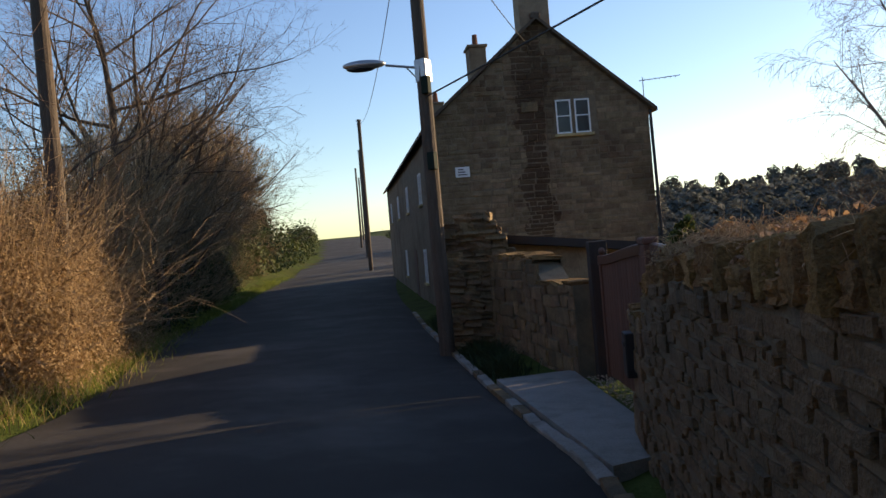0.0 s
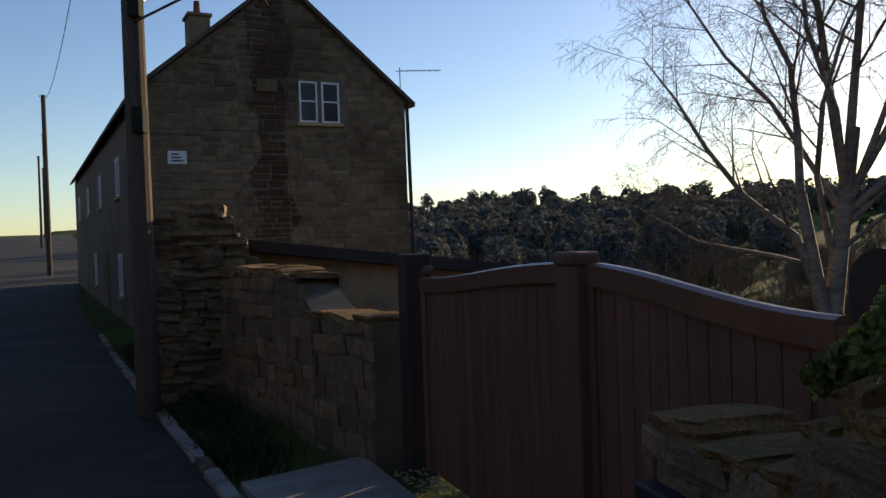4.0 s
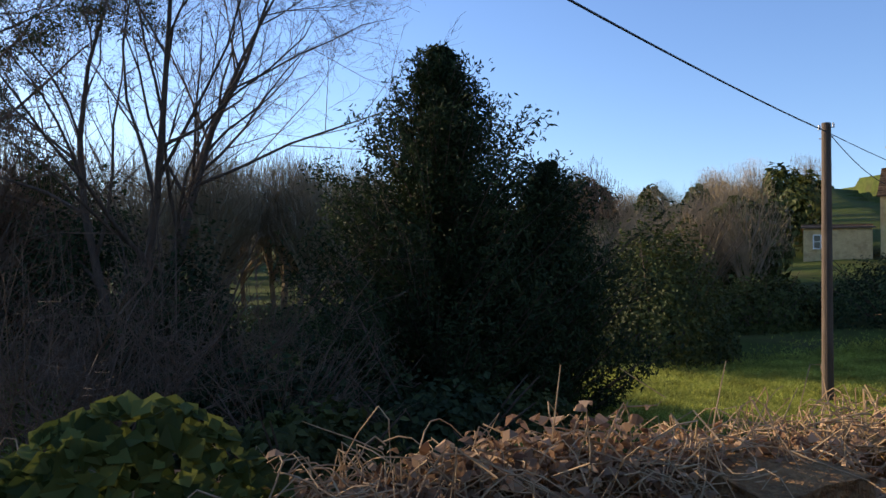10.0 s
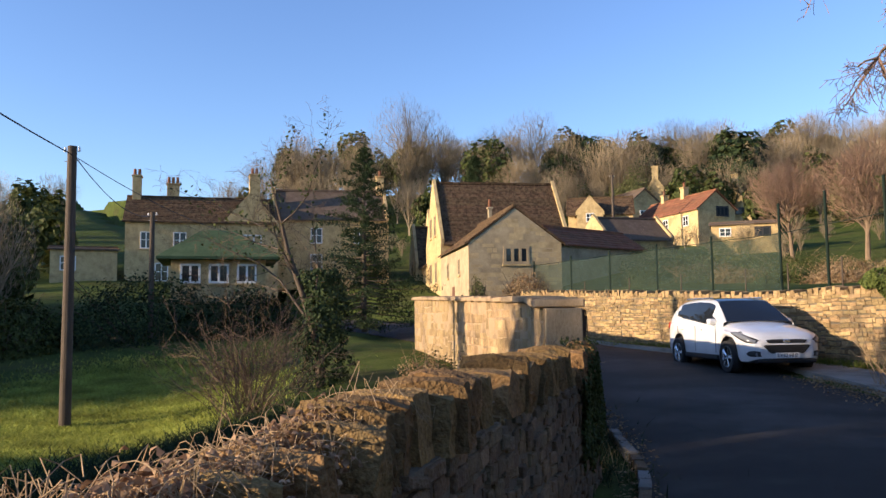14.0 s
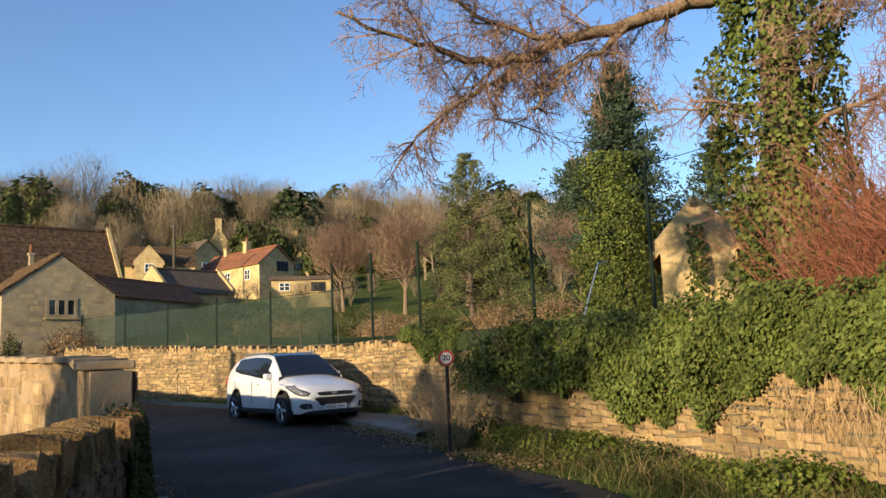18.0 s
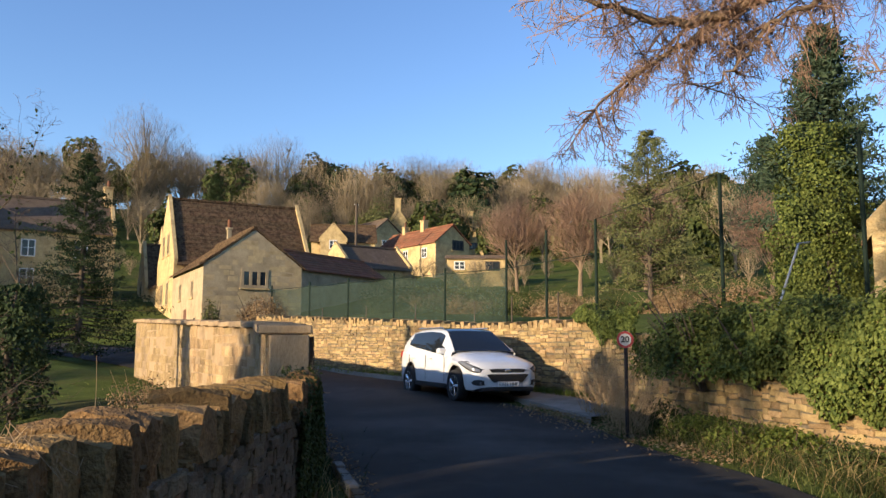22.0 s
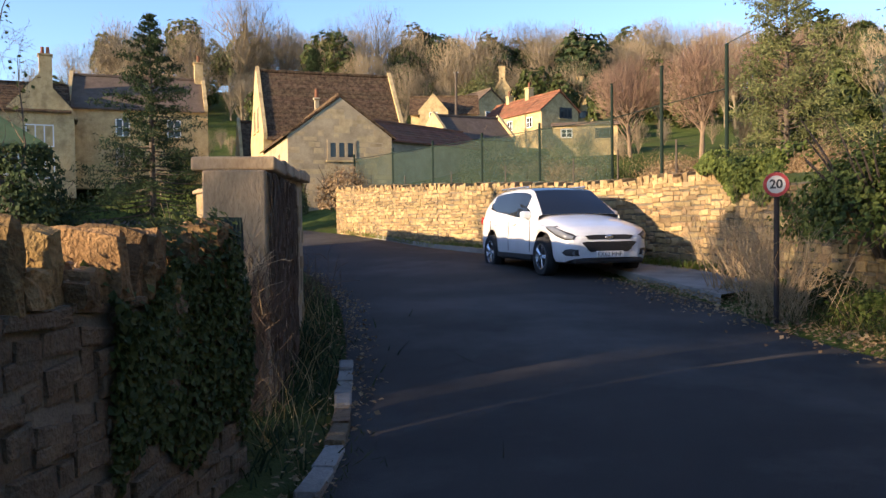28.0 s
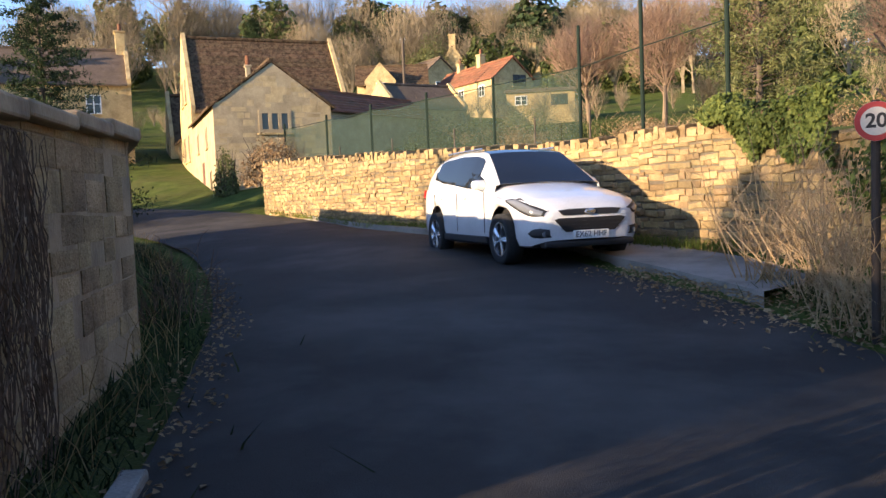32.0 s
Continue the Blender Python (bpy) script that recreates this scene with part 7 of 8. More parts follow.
# ---- ivy, verges and small growth ----
def ivy_sheet(name, label, line, offset, ztop, zlow, seed, density, mat, leaf=0.09, thick=0.35, parent=None):
    """A curtain of ivy leaves hanging over a wall; zlow and ztop are functions of the distance along the line."""
    rng = np.random.default_rng(seed)
    pts = resample(line, 0.05)
    seg = np.hypot(*np.diff(pts, axis=0).T)
    s = np.r_[0, np.cumsum(seg)]
    n = int(s[-1] * density)
    k = rng.uniform(0, s[-1], n)
    x, y = np.interp(k, s, pts[:, 0]), np.interp(k, s, pts[:, 1])
    dx, dy = np.gradient(pts[:, 0], s), np.gradient(pts[:, 1], s)
    nx, ny = -np.interp(k, s, dy), np.interp(k, s, dx)
    lo, hi = zlow(k) + 0.25 * np.sin(k * 5.1) * np.sin(k * 2.3 + 1), ztop(k) + 0.12 * np.sin(k * 3.7) + 0.08 * np.sin(k * 9.1)
    f = rng.uniform(0, 1, n) ** 0.8
    z = lo + (hi - lo) * f
    bul = thick * (0.35 + 0.65 * np.sin(np.clip(f, 0, 1) * math.pi * 0.85 + 0.25)) * (0.75 + 0.4 * np.sin(k * 4.3 + z * 3.1) * np.sin(k * 1.9 - z * 2.2))
    w = offset + bul * rng.uniform(0.55, 1.05, n)
    top = f > 0.86
    w = np.where(top, rng.uniform(-0.7, 1, n) * w, w)
    c = np.stack([x + nx * w, y + ny * w, z], 1)
    outw = np.stack([nx, ny, np.where(top, 1.0, 0.25)], 1)
    V, F = leaves_np(rng, c, leaf, 0.0, outward=outw * 1.3)
    return tagged(new(name, mesh_of(name, V, F, mat)), label, "ivy", kind="stuff")


D_LINE = [(-8.4, -1.2), (-4.2, -8.0), (-0.9, -12.35), (1.2, -14.95), (3.0, -17.25)]
ivy_sheet("wall_ivy", "thick glossy ivy hanging over the bank wall", [(x - 0.0, y) for x, y in D_LINE], 0.2, lambda k: np.interp(k, (0, 8, 13, 17, 19.5), (3.0, 3.05, 2.95, 2.75, 2.5)),
          lambda k: np.interp(k, (0, 7, 10.2, 11.6, 12.6, 13.4, 15.5, 17.0, 19.5), (1.3, 1.35, 1.55, 1.75, 1.9, 1.2, 1.35, 1.75, 2.1)), 201, 2900, M["ivy"], 0.075, 0.42)
ivy_sheet("wall_ivy", "dark ivy at the wall corner by the sign", [(3.6, -17.9), (4.9, -19.2), (5.5, -19.6)], 0.18, lambda k: 2.95 + 0 * k, lambda k: 1.9 + 0.35 * k, 202, 1800, M["ivy"], 0.08, 0.3)
rng = np.random.default_rng(206)
pts = resample(D_LINE, 0.05)
lines = []
for _ in range(800):
    i = rng.integers(20, int(len(pts) * 0.62))
    d = pts[i + 1] - pts[i]
    nn = np.array([-d[1], d[0]]) / np.hypot(*d)
    q = np.array([*(pts[i] + nn * rng.uniform(0.24, 0.36)), rng.uniform(1.35, 2.1)])
    kk = np.linspace(0, 1, 5)[:, None]
    e = np.array([*(unit(d) * rng.normal() * 0.16), -rng.uniform(0.2, 0.75)])
    lines.append((q + e * kk + np.array([*(nn * 0.08), 0]) * np.sin(kk * 3.1), np.linspace(0.0038, 0.002, 5)))
V, F = tubes_np(lines, 3)
tagged(new("hanging_stems", mesh_of("hanging_stems", V, F, M["twig_tan"])), "dry hanging ivy stems on the bank wall", "ivy", kind="stuff")
ivy_sheet("dead_ivy", "dry pale leaves under the ivy", D_LINE[:3], 0.22, lambda k: 1.9 + 0 * k, lambda k: 1.15 + 0 * k, 203, 140, M["straw"], 0.045, 0.14)
# Ivy in shade: hedge_leaf's darker green does the shading here.
ivy_sheet("wall_ivy", "ivy patch on the garden wall end, darkened for shade", [(5.18, -7.72), (4.55, -6.42)], 0.17, lambda k: 1.84 + 0 * k, lambda k: 0.55 + 0.35 * k, 204, 4600, M["hedge_leaf"], 0.045, 0.09)
ivy_sheet("wall_ivy", "green ivy over the start of the wall", [(1.5, -0.12), (1.35, 0.2), (0.98, 0.95)], -0.05, lambda k: 1.80 - 0.03 * k, lambda k: 1.52 - 0.08 * k, 205, 1900, M["ivy"], 0.036, 0.15)

# tangle of dead ivy along the garden wall's top
def curled_np(rng, centres, size):
    """Dry leaves rolled up along their length, three bent strips each."""
    n = len(centres)
    t = rng.normal(size=(n, 3)) * [1, 1, 0.5]
    t /= np.linalg.norm(t, axis=1, keepdims=True)
    up = rng.normal(size=(n, 3)) * 0.6 + [0, 0, 1.0]
    b = np.cross(t, up)
    b /= np.linalg.norm(b, axis=1, keepdims=True)
    up = np.cross(b, t)
    sz = size * rng.uniform(0.5, 1.4, (n, 1))
    curl = rng.uniform(0.1, 0.55, (n, 1))
    rows = []
    for k, w in ((0.0, 0.10), (0.35, 0.34), (0.7, 0.30), (1.0, 0.05)):
        mid = centres + t * sz * (k - 0.5) + up * sz * curl * 4 * k * (1 - k) * 0.6
        rows += [mid - b * sz * w + up * sz * w * 0.7, mid + b * sz * w + up * sz * w * 0.4]
    V = np.stack(rows, 1).reshape(-1, 3)
    q = np.arange(n)[:, None] * 8
    F = np.concatenate([q + np.array([[a, a + 1, a + 3, a + 2]]) for a in (0, 2, 4)])
    return V, F


def wall_top(y):
    return np.interp(y, (-3.4, -2.2, -1.2, -0.4, 0.3, 0.9), (1.95, 1.88, 1.87, 1.845, 1.775, 1.62))


def wall_x(y):
    return np.interp(y, (-7.72, -3.55, 0.86), (5.18, 3.2, 1.02)) + 0.03


rng = np.random.default_rng(211)
n = 9000
y = 0.45 - 2.9 * rng.uniform(0, 1, n) ** 1.6
heap = 0.5 + 0.5 * np.sin(y * 5.3 + 1.0) * np.sin(y * 2.1)
side = np.clip(rng.normal(size=n), -1.9, 2.2)
c = np.stack([wall_x(y) + side * 0.11, y + rng.normal(size=n) * 0.03, wall_top(y) - 0.10 + 0.07 * heap + np.abs(rng.normal(size=n)) * 0.035 - 0.05 * np.abs(side)], 1)
V, F = curled_np(rng, c, 0.027)
tagged(new("dead_leaves", mesh_of("dead_leaves", V, F, M["curled_leaf"])), "curled brown leaves heaped along the wall top", "leaves", kind="stuff")
n = 2600
y = -2.3 - 5.2 * rng.uniform(0, 1, n)
c = np.stack([wall_x(y) + np.clip(rng.normal(size=n), -1.6, 2) * 0.10, y, 1.70 + np.abs(rng.normal(size=n)) * 0.05], 1)
V, F = curled_np(rng, c, 0.03)
tagged(new("dead_leaves", mesh_of("dead_leaves", V, F, M["curled_leaf"])), "dry leaves caught between the copings", "leaves", kind="stuff")
lines = []
for _ in range(1500):
    y = 0.35 - 3.2 * rng.uniform(0, 1) ** 1.6
    q = np.array([wall_x(y) + np.clip(rng.normal(), -1.7, 2) * 0.10, y, wall_top(y) - 0.03 + rng.normal() * 0.02])
    d = unit(np.array([rng.normal(), rng.normal() * 1.3, rng.normal() * 0.25]))
    L = rng.uniform(0.05, 0.2)
    kk = np.linspace(0, 1, 7)[:, None]
    bend = np.cross(d, rng.normal(size=3))
    lines.append((q + d * L * kk + bend * 0.04 * np.sin(kk * rng.uniform(3, 8)) + np.array([0, 0, -0.06]) * kk**2, np.linspace(0.0017, 0.0008, 7)))
for x, y, h in ((1.72, -0.5, 0.1), (1.85, -0.8, 0.12), (1.95, -0.95, 0.08), (2.6, -1.9, 0.12), (3.4, -3.6, 0.2), (1.5, 0.0, 0.08)):
    b = np.array([x, y, float(wall_top(y)) - 0.05])
    kk = np.linspace(0, 1, 5)[:, None]
    lines.append((b + np.array([rng.normal() * 0.03, rng.normal() * 0.03, h + 0.05]) * kk + rng.normal(size=3) * 0.015 * kk**2, np.linspace(0.0022, 0.001, 5)))
V, F = tubes_np(lines, 4)
tagged(new("ivy_stems", mesh_of("ivy_stems", V, F, M["twig_tan"])), "tangled dead ivy stems on the wall top", "ivy", kind="stuff")


def verge(name, label, line, half, seed, count, mat, height, width, lift=0.0, lean=0.4):
    rng = np.random.default_rng(seed)
    pts = resample(line, 0.1)
    i = rng.integers(0, len(pts), count)
    r = pts[i] + rng.normal(size=(count, 2)) * half
    z = terrain(r[:, 0], r[:, 1]) - 0.02 + lift
    V, F = blades_np(rng, np.column_stack([r, z]), height, width, lean)
    return tagged(new(name, mesh_of(name, V, F, mat)), label, "grass", kind="stuff")


W_LINE = [(3.6, -16.0), (2.3, -14.4), (0.6, -12.3), (-1.6, -9.0), (-4.4, -4.4), (-6.6, -0.6)]
verge("verge_grass", "rough green grass on the lane verge", W_LINE, 0.42, 221, 16000, M["hedge_leaf"], 0.22, 0.012)
verge("verge_straw", "dry stalks among the verge grass", W_LINE, 0.45, 222, 2600, M["straw"], 0.34, 0.008, lean=0.6)
verge("bank_grass", "long sunlit grass under the hedge", [(-6.9, -0.2), (-8.9, 2.6), (-12.5, 6.6), (-16.6, 10.6), (-27.5, 24.5), (-40, 42)], 0.45, 223, 15000, M["grass"], 0.32, 0.014)
verge("bank_straw", "dry grass under the hedge", [(-7.1, -0.4), (-9.2, 2.4), (-13, 6.4), (-17, 10.4)], 0.5, 224, 6000, M["straw"], 0.5, 0.01, lean=0.5)
E_LINE = [(5.0, -7.9), (6.3, -9.7), (8.2, -12.1), (10.4, -14.2), (14, -17.2), (19, -20.6)]
# Shade along the wall is coloured in with the needle green.
verge("kerb_weeds", "rank weeds between kerb and wall, darkened for shade", E_LINE, 0.16, 225, 3200, M["needle"], 0.15, 0.014)
verge("kerb_straw", "dead stalks along the wall foot", E_LINE, 0.16, 226, 400, M["straw"], 0.5, 0.007)
verge("wall_weeds", "dark weeds at the foot of the front wall", [(-2.3, 4.9), (-3.3, 6.3), (-5.2, 9.0), (-8.5, 13.5)], 0.16, 245, 5200, M["needle"], 0.26, 0.016)
# The dark needle colour lays a strip of shade on this grass.
verge("lawn_grass", "rank grass close behind the wall, darkened for shade", [(6.5, -5.5), (9, -4.5), (12, -6), (13, -9), (10, -8), (8, -8)], 1.2, 246, 24000, M["needle"], 0.24, 0.022)
verge("foot_weeds", "weeds along the wall foot", [(2.4, -3.9), (4.9, -8.6)], 0.09, 227, 1200, M["hedge_leaf"], 0.12, 0.012)
verge("wall_foot_grass", "green grass below the far wall", [(5.2, -18.9), (8.8, -21.2), (14, -23.85), (20.6, -27.6)], 0.10, 228, 5000, M["grass"], 0.16, 0.012, 0.1)
# Sunlit band: the brightness sits in the blade colour.
verge("lawn_grass", "short tufted lawn behind the wall, brightened for sun", [(15, -3), (18, -4), (21, -6), (24, -10), (27, -14), (24, -13), (21, -11), (18, -8), (16, -5)], 1.5, 229, 110000, M["lawn"], 0.12, 0.03)


def scatter_leaves(name, label, line, half, seed, count, mat, size, lift):
    rng = np.random.default_rng(seed)
    pts = resample(line, 0.1)
    r = pts[rng.integers(0, len(pts), count)] + rng.normal(size=(count, 2)) * half
    z = road_z(r[:, 1]) + lift + rng.uniform(0, 0.01, count)
    V, F = leaves_np(rng, np.column_stack([r, z]), size, 3.0)
    return tagged(new(name, mesh_of(name, V, F, mat)), label, "leaves", kind="stuff")


scatter_leaves("fallen_leaves", "brown fallen leaves along the lane edge", [(1.6, -12.1), (4.0, -14.9), (6.2, -17.4)], 0.28, 231, 1800, M["dry_leaf"], 0.05, 0.05)
scatter_leaves("fallen_leaves", "brown fallen leaves in the gutter", [(2.5, -4.0), (5.5, -9.4), (9, -13.6), (13, -17.2)], 0.12, 232, 1100, M["dry_leaf"], 0.045, 0.03)
thicket("dead_dock", "dark dead dock stalks at the wall foot", [(9.6, -13.4, 0.7, 1), (10.1, -13.9, 0.72, 1)], 233, M["twig"], 0.75, 0.008, 16, 0.3, 4)
thicket("wall_bramble", "brown bramble stems over the far copings", [(5.6, -8.1, 1.4, 1), (5.9, -8.2, 1.5, 1)], 234, M["twig_tan"], 0.75, 0.006, 18, 0.7, 3)
broad("verge_bush", "low green bramble on the verge", 1.0, -13.3, 0.7, 0.9, 0.7, 0.5, 235, M["grass"], 1500, 0.07, 8)
broad("verge_bush", "low green bramble on the verge", -1.3, -10.3, 0.65, 0.9, 0.7, 0.5, 236, M["grass"], 1500, 0.07, 8)
broad("ivy_bush", "bushy ivy bulging over the bank wall corner", 2.3, -16.2, 1.7, 1.5, 1.25, 1.75, 242, M["ivy"], 9000, 0.07)
broad("ivy_bush", "bushy ivy bulging over the bank wall", 1.2, -15.0, 1.75, 1.1, 0.9, 1.1, 243, M["ivy"], 3600, 0.075)
for k, (x, y, rr, hh) in enumerate([(2.3, -14.3, 0.7, 0.55), (3.0, -15.3, 0.6, 0.6), (1.7, -13.6, 0.6, 0.45), (0.2, -12.2, 0.7, 0.5), (-0.6, -11.2, 0.7, 0.45), (-2.3, -8.6, 0.7, 0.45)]):
    broad("verge_bush", "low green and brown bramble on the verge", x, y, ground_at(x, y) - 0.05, rr, rr, hh, 1700 + k, M["hedge_leaf" if k % 2 else "grass"], 1600, 0.05, 10, M["twig_tan"])
thicket("dry_stems", "dry tan stems round the sign post", [(3.55, -14.6, 0.8, 0.8), (3.2, -14.5, 0.8, 0.7)], 76, M["twig_tan"], 1.5, 0.006, 40, 0.4, 3)
for k, (x, y, rr, hh, mat) in enumerate([(7.6, -7.6, 0.8, 0.9, "dry_leaf"), (8.8, -9.2, 0.9, 1.1, "dry_leaf"), (10.2, -11.2, 1.0, 1.2, "hedge_leaf"), (11.8, -12.4, 0.9, 1.1, "dry_leaf"), (6.6, -6.6, 0.7, 0.9, "hedge_leaf")]):
    broad("wall_scrub", "brown scrubby growth behind the garden wall", x, y, ground_at(x, y), rr, rr, hh, 1750 + k, M[mat], 1800, 0.05, 22, M["twig_tan"], lump=0.5)
thicket("wall_bramble", "brown bramble arching over the wall end", [(5.25, -7.1, 1.55, 0.6), (4.9, -6.5, 1.55, 0.5), (5.5, -7.7, 1.3, 0.8)], 77, M["twig_tan"], 0.6, 0.004, 26, 0.9, 4)
broad("court_shrub", "russet bare shrub by the court fence", 22.4, -29.6, 2.6, 1.5, 1.2, 2.0, 237, M["dry_leaf"], 2400, 0.10)
broad("wall_shrub", "yellow-green shrub on the school corner", 28.9, -34.0, 2.4, 0.7, 0.6, 2.3, 238, M["needle_light"], 1300, 0.13)
broad("court_hedge", "yellow-green hedge behind the court", 24, -50, 4.2, 6, 1.6, 2.2, 239, M["needle_light"], 5000, 0.24)
broad("ivy_hedge_top", "leafy ivy shrub above the bank wall", 1.0, -16.2, 2.1, 1.9, 1.2, 1.15, 240, M["ivy"], 4200, 0.09)
broad("ivy_hedge_top", "leafy ivy shrub above the bank wall", -1.9, -13.2, 2.1, 1.6, 1.0, 1.0, 241, M["ivy"], 3600, 0.09)

# dead creeper on the rendered wall
rng = np.random.default_rng(251)
lines = []
for _ in range(620):
    k = rng.uniform(0, 1) ** 1.4 * 1.9
    q = np.array([5.86 + 0.617 * k, -8.86 - 0.787 * k, rng.uniform(0.5, 2.1)]) + np.array([-0.787, -0.617, 0]) * rng.uniform(0.0, 0.05)
    kk = np.linspace(0, 1, 6)[:, None]
    e = np.array([0.617, -0.787, 0]) * rng.normal() * 0.12 + np.array([0, 0, rng.uniform(0.2, 0.9)])
    pts = q + e * kk + np.array([0.617, -0.787, 0]) * np.sin(kk * rng.uniform(4, 12)) * 0.05
    pts[:, 2] = np.minimum(pts[:, 2], 2.28)
    lines.append((pts, np.linspace(0.0045, 0.002, 6)))
for _ in range(300):
    u = rng.uniform(-0.02, 0.5)
    q = np.array([5.81 + 0.78 * u, -8.785 + 0.62 * u, rng.uniform(0.3, 1.25)]) + np.array([-0.617, 0.787, 0]) * rng.uniform(0.0, 0.05)
    kk = np.linspace(0, 1, 6)[:, None]
    e = np.array([0.787, 0.617, 0]) * rng.normal() * 0.12 + np.array([0, 0, rng.uniform(0.2, 0.8)])
    lines.append((q + e * kk + np.array([0.787, 0.617, 0]) * np.sin(kk * rng.uniform(4, 12)) * 0.05, np.linspace(0.0045, 0.002, 6)))
V, F = tubes_np(lines, 3)
tagged(new("dead_creeper", mesh_of("dead_creeper", V, F, M["twig"])), "dead brown creeper stems on the rendered wall", "creeper", kind="stuff")

# green side gate between wall and pier
gg = thing("side_gate", "narrow green picket side gate standing ajar", "gate", frame_m(5.26, -7.84, 0, 0.55, -0.83))
for k in range(6):
    bm = bmesh.new()
    x = 0.03 + 0.10 * k
    prism(bm, [(x, 0.5), (x + 0.07, 0.5), (x + 0.07, 1.88), (x + 0.035, 1.96), (x, 1.88)], -0.012, 0.012)
    part("picket", bm, M["green_metal"], gg)
for z in (0.85, 1.6):
    bm = bmesh.new()
    box(bm, 0.0, 0.62, 0.013, 0.045, z - 0.04, z + 0.04, bevel=0.004)
    part("rail", bm, M["green_metal"], gg)


# ---- stone walls, stone by stone (last in the file) ----
def stone_variants(name, mat, count, seed, bulge=0.12, rag=0.07):
    rng = np.random.default_rng(seed)
    out = []
    for _ in range(count):
        b = np.array([(x, 0.0, z) for z in (-0.5, 0.5) for x in (-0.5, 0.5)])
        f = np.array([(x, 0.85, z) for z in (-0.5, 0.5) for x in (-0.5, 0.5)]) + rng.uniform(-rag, rag, (4, 3))
        i = np.array([(x * 0.78, 1.0, z * 0.72) for z in (-0.5, 0.5) for x in (-0.5, 0.5)]) + rng.uniform(-bulge, bulge, (4, 3)) * [0.6, 0.5, 0.6]
        V = np.concatenate([b, f, i])
        F = [(4, 6, 2, 0), (1, 3, 7, 5), (0, 1, 5, 4), (2, 6, 7, 3), (4, 5, 9, 8), (5, 7, 11, 9), (7, 6, 10, 11), (6, 4, 8, 10), (8, 9, 11, 10)]
        out.append((V, F, mesh_of(name, V, [tuple(q[::-1]) for q in F], mat)))
    return out


def core(name, line, base, top, thick, mat, label):
    bm = bmesh.new()
    for (x0, y0), (x1, y1) in zip(line[:-1], line[1:]):
        d = Vector((x1 - x0, y1 - y0, 0))
        L = d.length
        steps = max(1, int(L / 0.5))
        rows = []
        for k in range(steps + 1):
            x, y = x0 + (x1 - x0) * k / steps, y0 + (y1 - y0) * k / steps
            n = Vector((-d.y, d.x, 0)) / L * thick / 2
            rows.append([bm.verts.new((x + n.x * s, y + n.y * s, z)) for s, z in ((1, base(x, y)), (-1, base(x, y)), (-1, top(x, y)), (1, top(x, y)))])
        for a, b in zip(rows[:-1], rows[1:]):
            for i in range(4):
                bm.faces.new((a[i], a[(i + 1) % 4], b[(i + 1) % 4], b[i]))
        bm.faces.new(rows[0][::-1])
        bm.faces.new(rows[-1])
    bmesh.ops.recalc_face_normals(bm, faces=bm.faces)
    return tagged(part(name, bm, mat), label, "wall", kind="structure")


def lay(wall, variants, line, base, top, thick, side, course, length, rng, near=None, limit=300, gap=0.012, depth=0.05, rest_mat=None, name="stone", rough=0.02, tilt=0.05):
    """Courses of stones on one face (side +1: to the left of the line) of a wall."""
    spots = []
    for (x0, y0), (x1, y1) in zip(line[:-1], line[1:]):
        d = np.array([x1 - x0, y1 - y0])
        L = np.hypot(*d)
        d = d / L
        n = np.array([-d[1], d[0]]) * side
        zlo = min(base(x0, y0), base(x1, y1))
        zhi = max(top(x0, y0), top(x1, y1))
        z = zlo
        while z < zhi - 0.03:
            h = course * rng.uniform(0.7, 1.35)
            s = -rng.uniform(0, length * 0.5)
            while s < L:
                w = length * rng.uniform(0.5, 1.7)
                a, b = max(s, 0), min(s + w, L)
                s += w
                if b - a < 0.06:
                    continue
                c = (a + b) / 2
                x, y = x0 + d[0] * c, y0 + d[1] * c
                t = top(x, y)
                zb = z + rng.uniform(-rough, rough)
                hh = min(h * rng.uniform(0.82, 1.08), t - zb)
                if zb + hh < base(x, y) - 0.1 or hh < 0.04:
                    continue
                m = Matrix.Translation((x + n[0] * (thick / 2 - 0.02), y + n[1] * (thick / 2 - 0.02), zb + hh / 2)) @ Matrix.Rotation(math.atan2(-n[0], n[1]), 4, "Z")
                m = m @ Matrix.Rotation(rng.normal() * tilt, 4, "Y") @ Matrix.Diagonal((b - a - gap, depth * rng.uniform(0.6, 1.3), hh - gap, 1))
                spots.append((x, y, m))
            z += h
    place_stones(wall, variants, spots, rng, near, limit, rest_mat, name)


def place_stones(wall, variants, spots, rng, near, limit, rest_mat, name):
    if near is not None:
        spots.sort(key=lambda q: (q[0] - near[0]) ** 2 + (q[1] - near[1]) ** 2)
    for x, y, m in spots[:limit]:
        piece(name, variants[rng.integers(len(variants))][2], wall, m)
    rest = spots[limit:]
    if rest:
        V, F, k = [], [], 0
        for x, y, m in rest:
            v, f, _ = variants[rng.integers(len(variants))]
            mm = np.array(m)
            V.append(v @ mm[:3, :3].T + mm[:3, 3])
            F += [tuple(i + k for i in q[::-1]) for q in f]
            k += len(v)
        ob = new(name + "s_joined", mesh_of(name + "s_joined", np.concatenate(V), F, rest_mat))
        ob.parent = wall
        tagged(ob, kind="stuff")


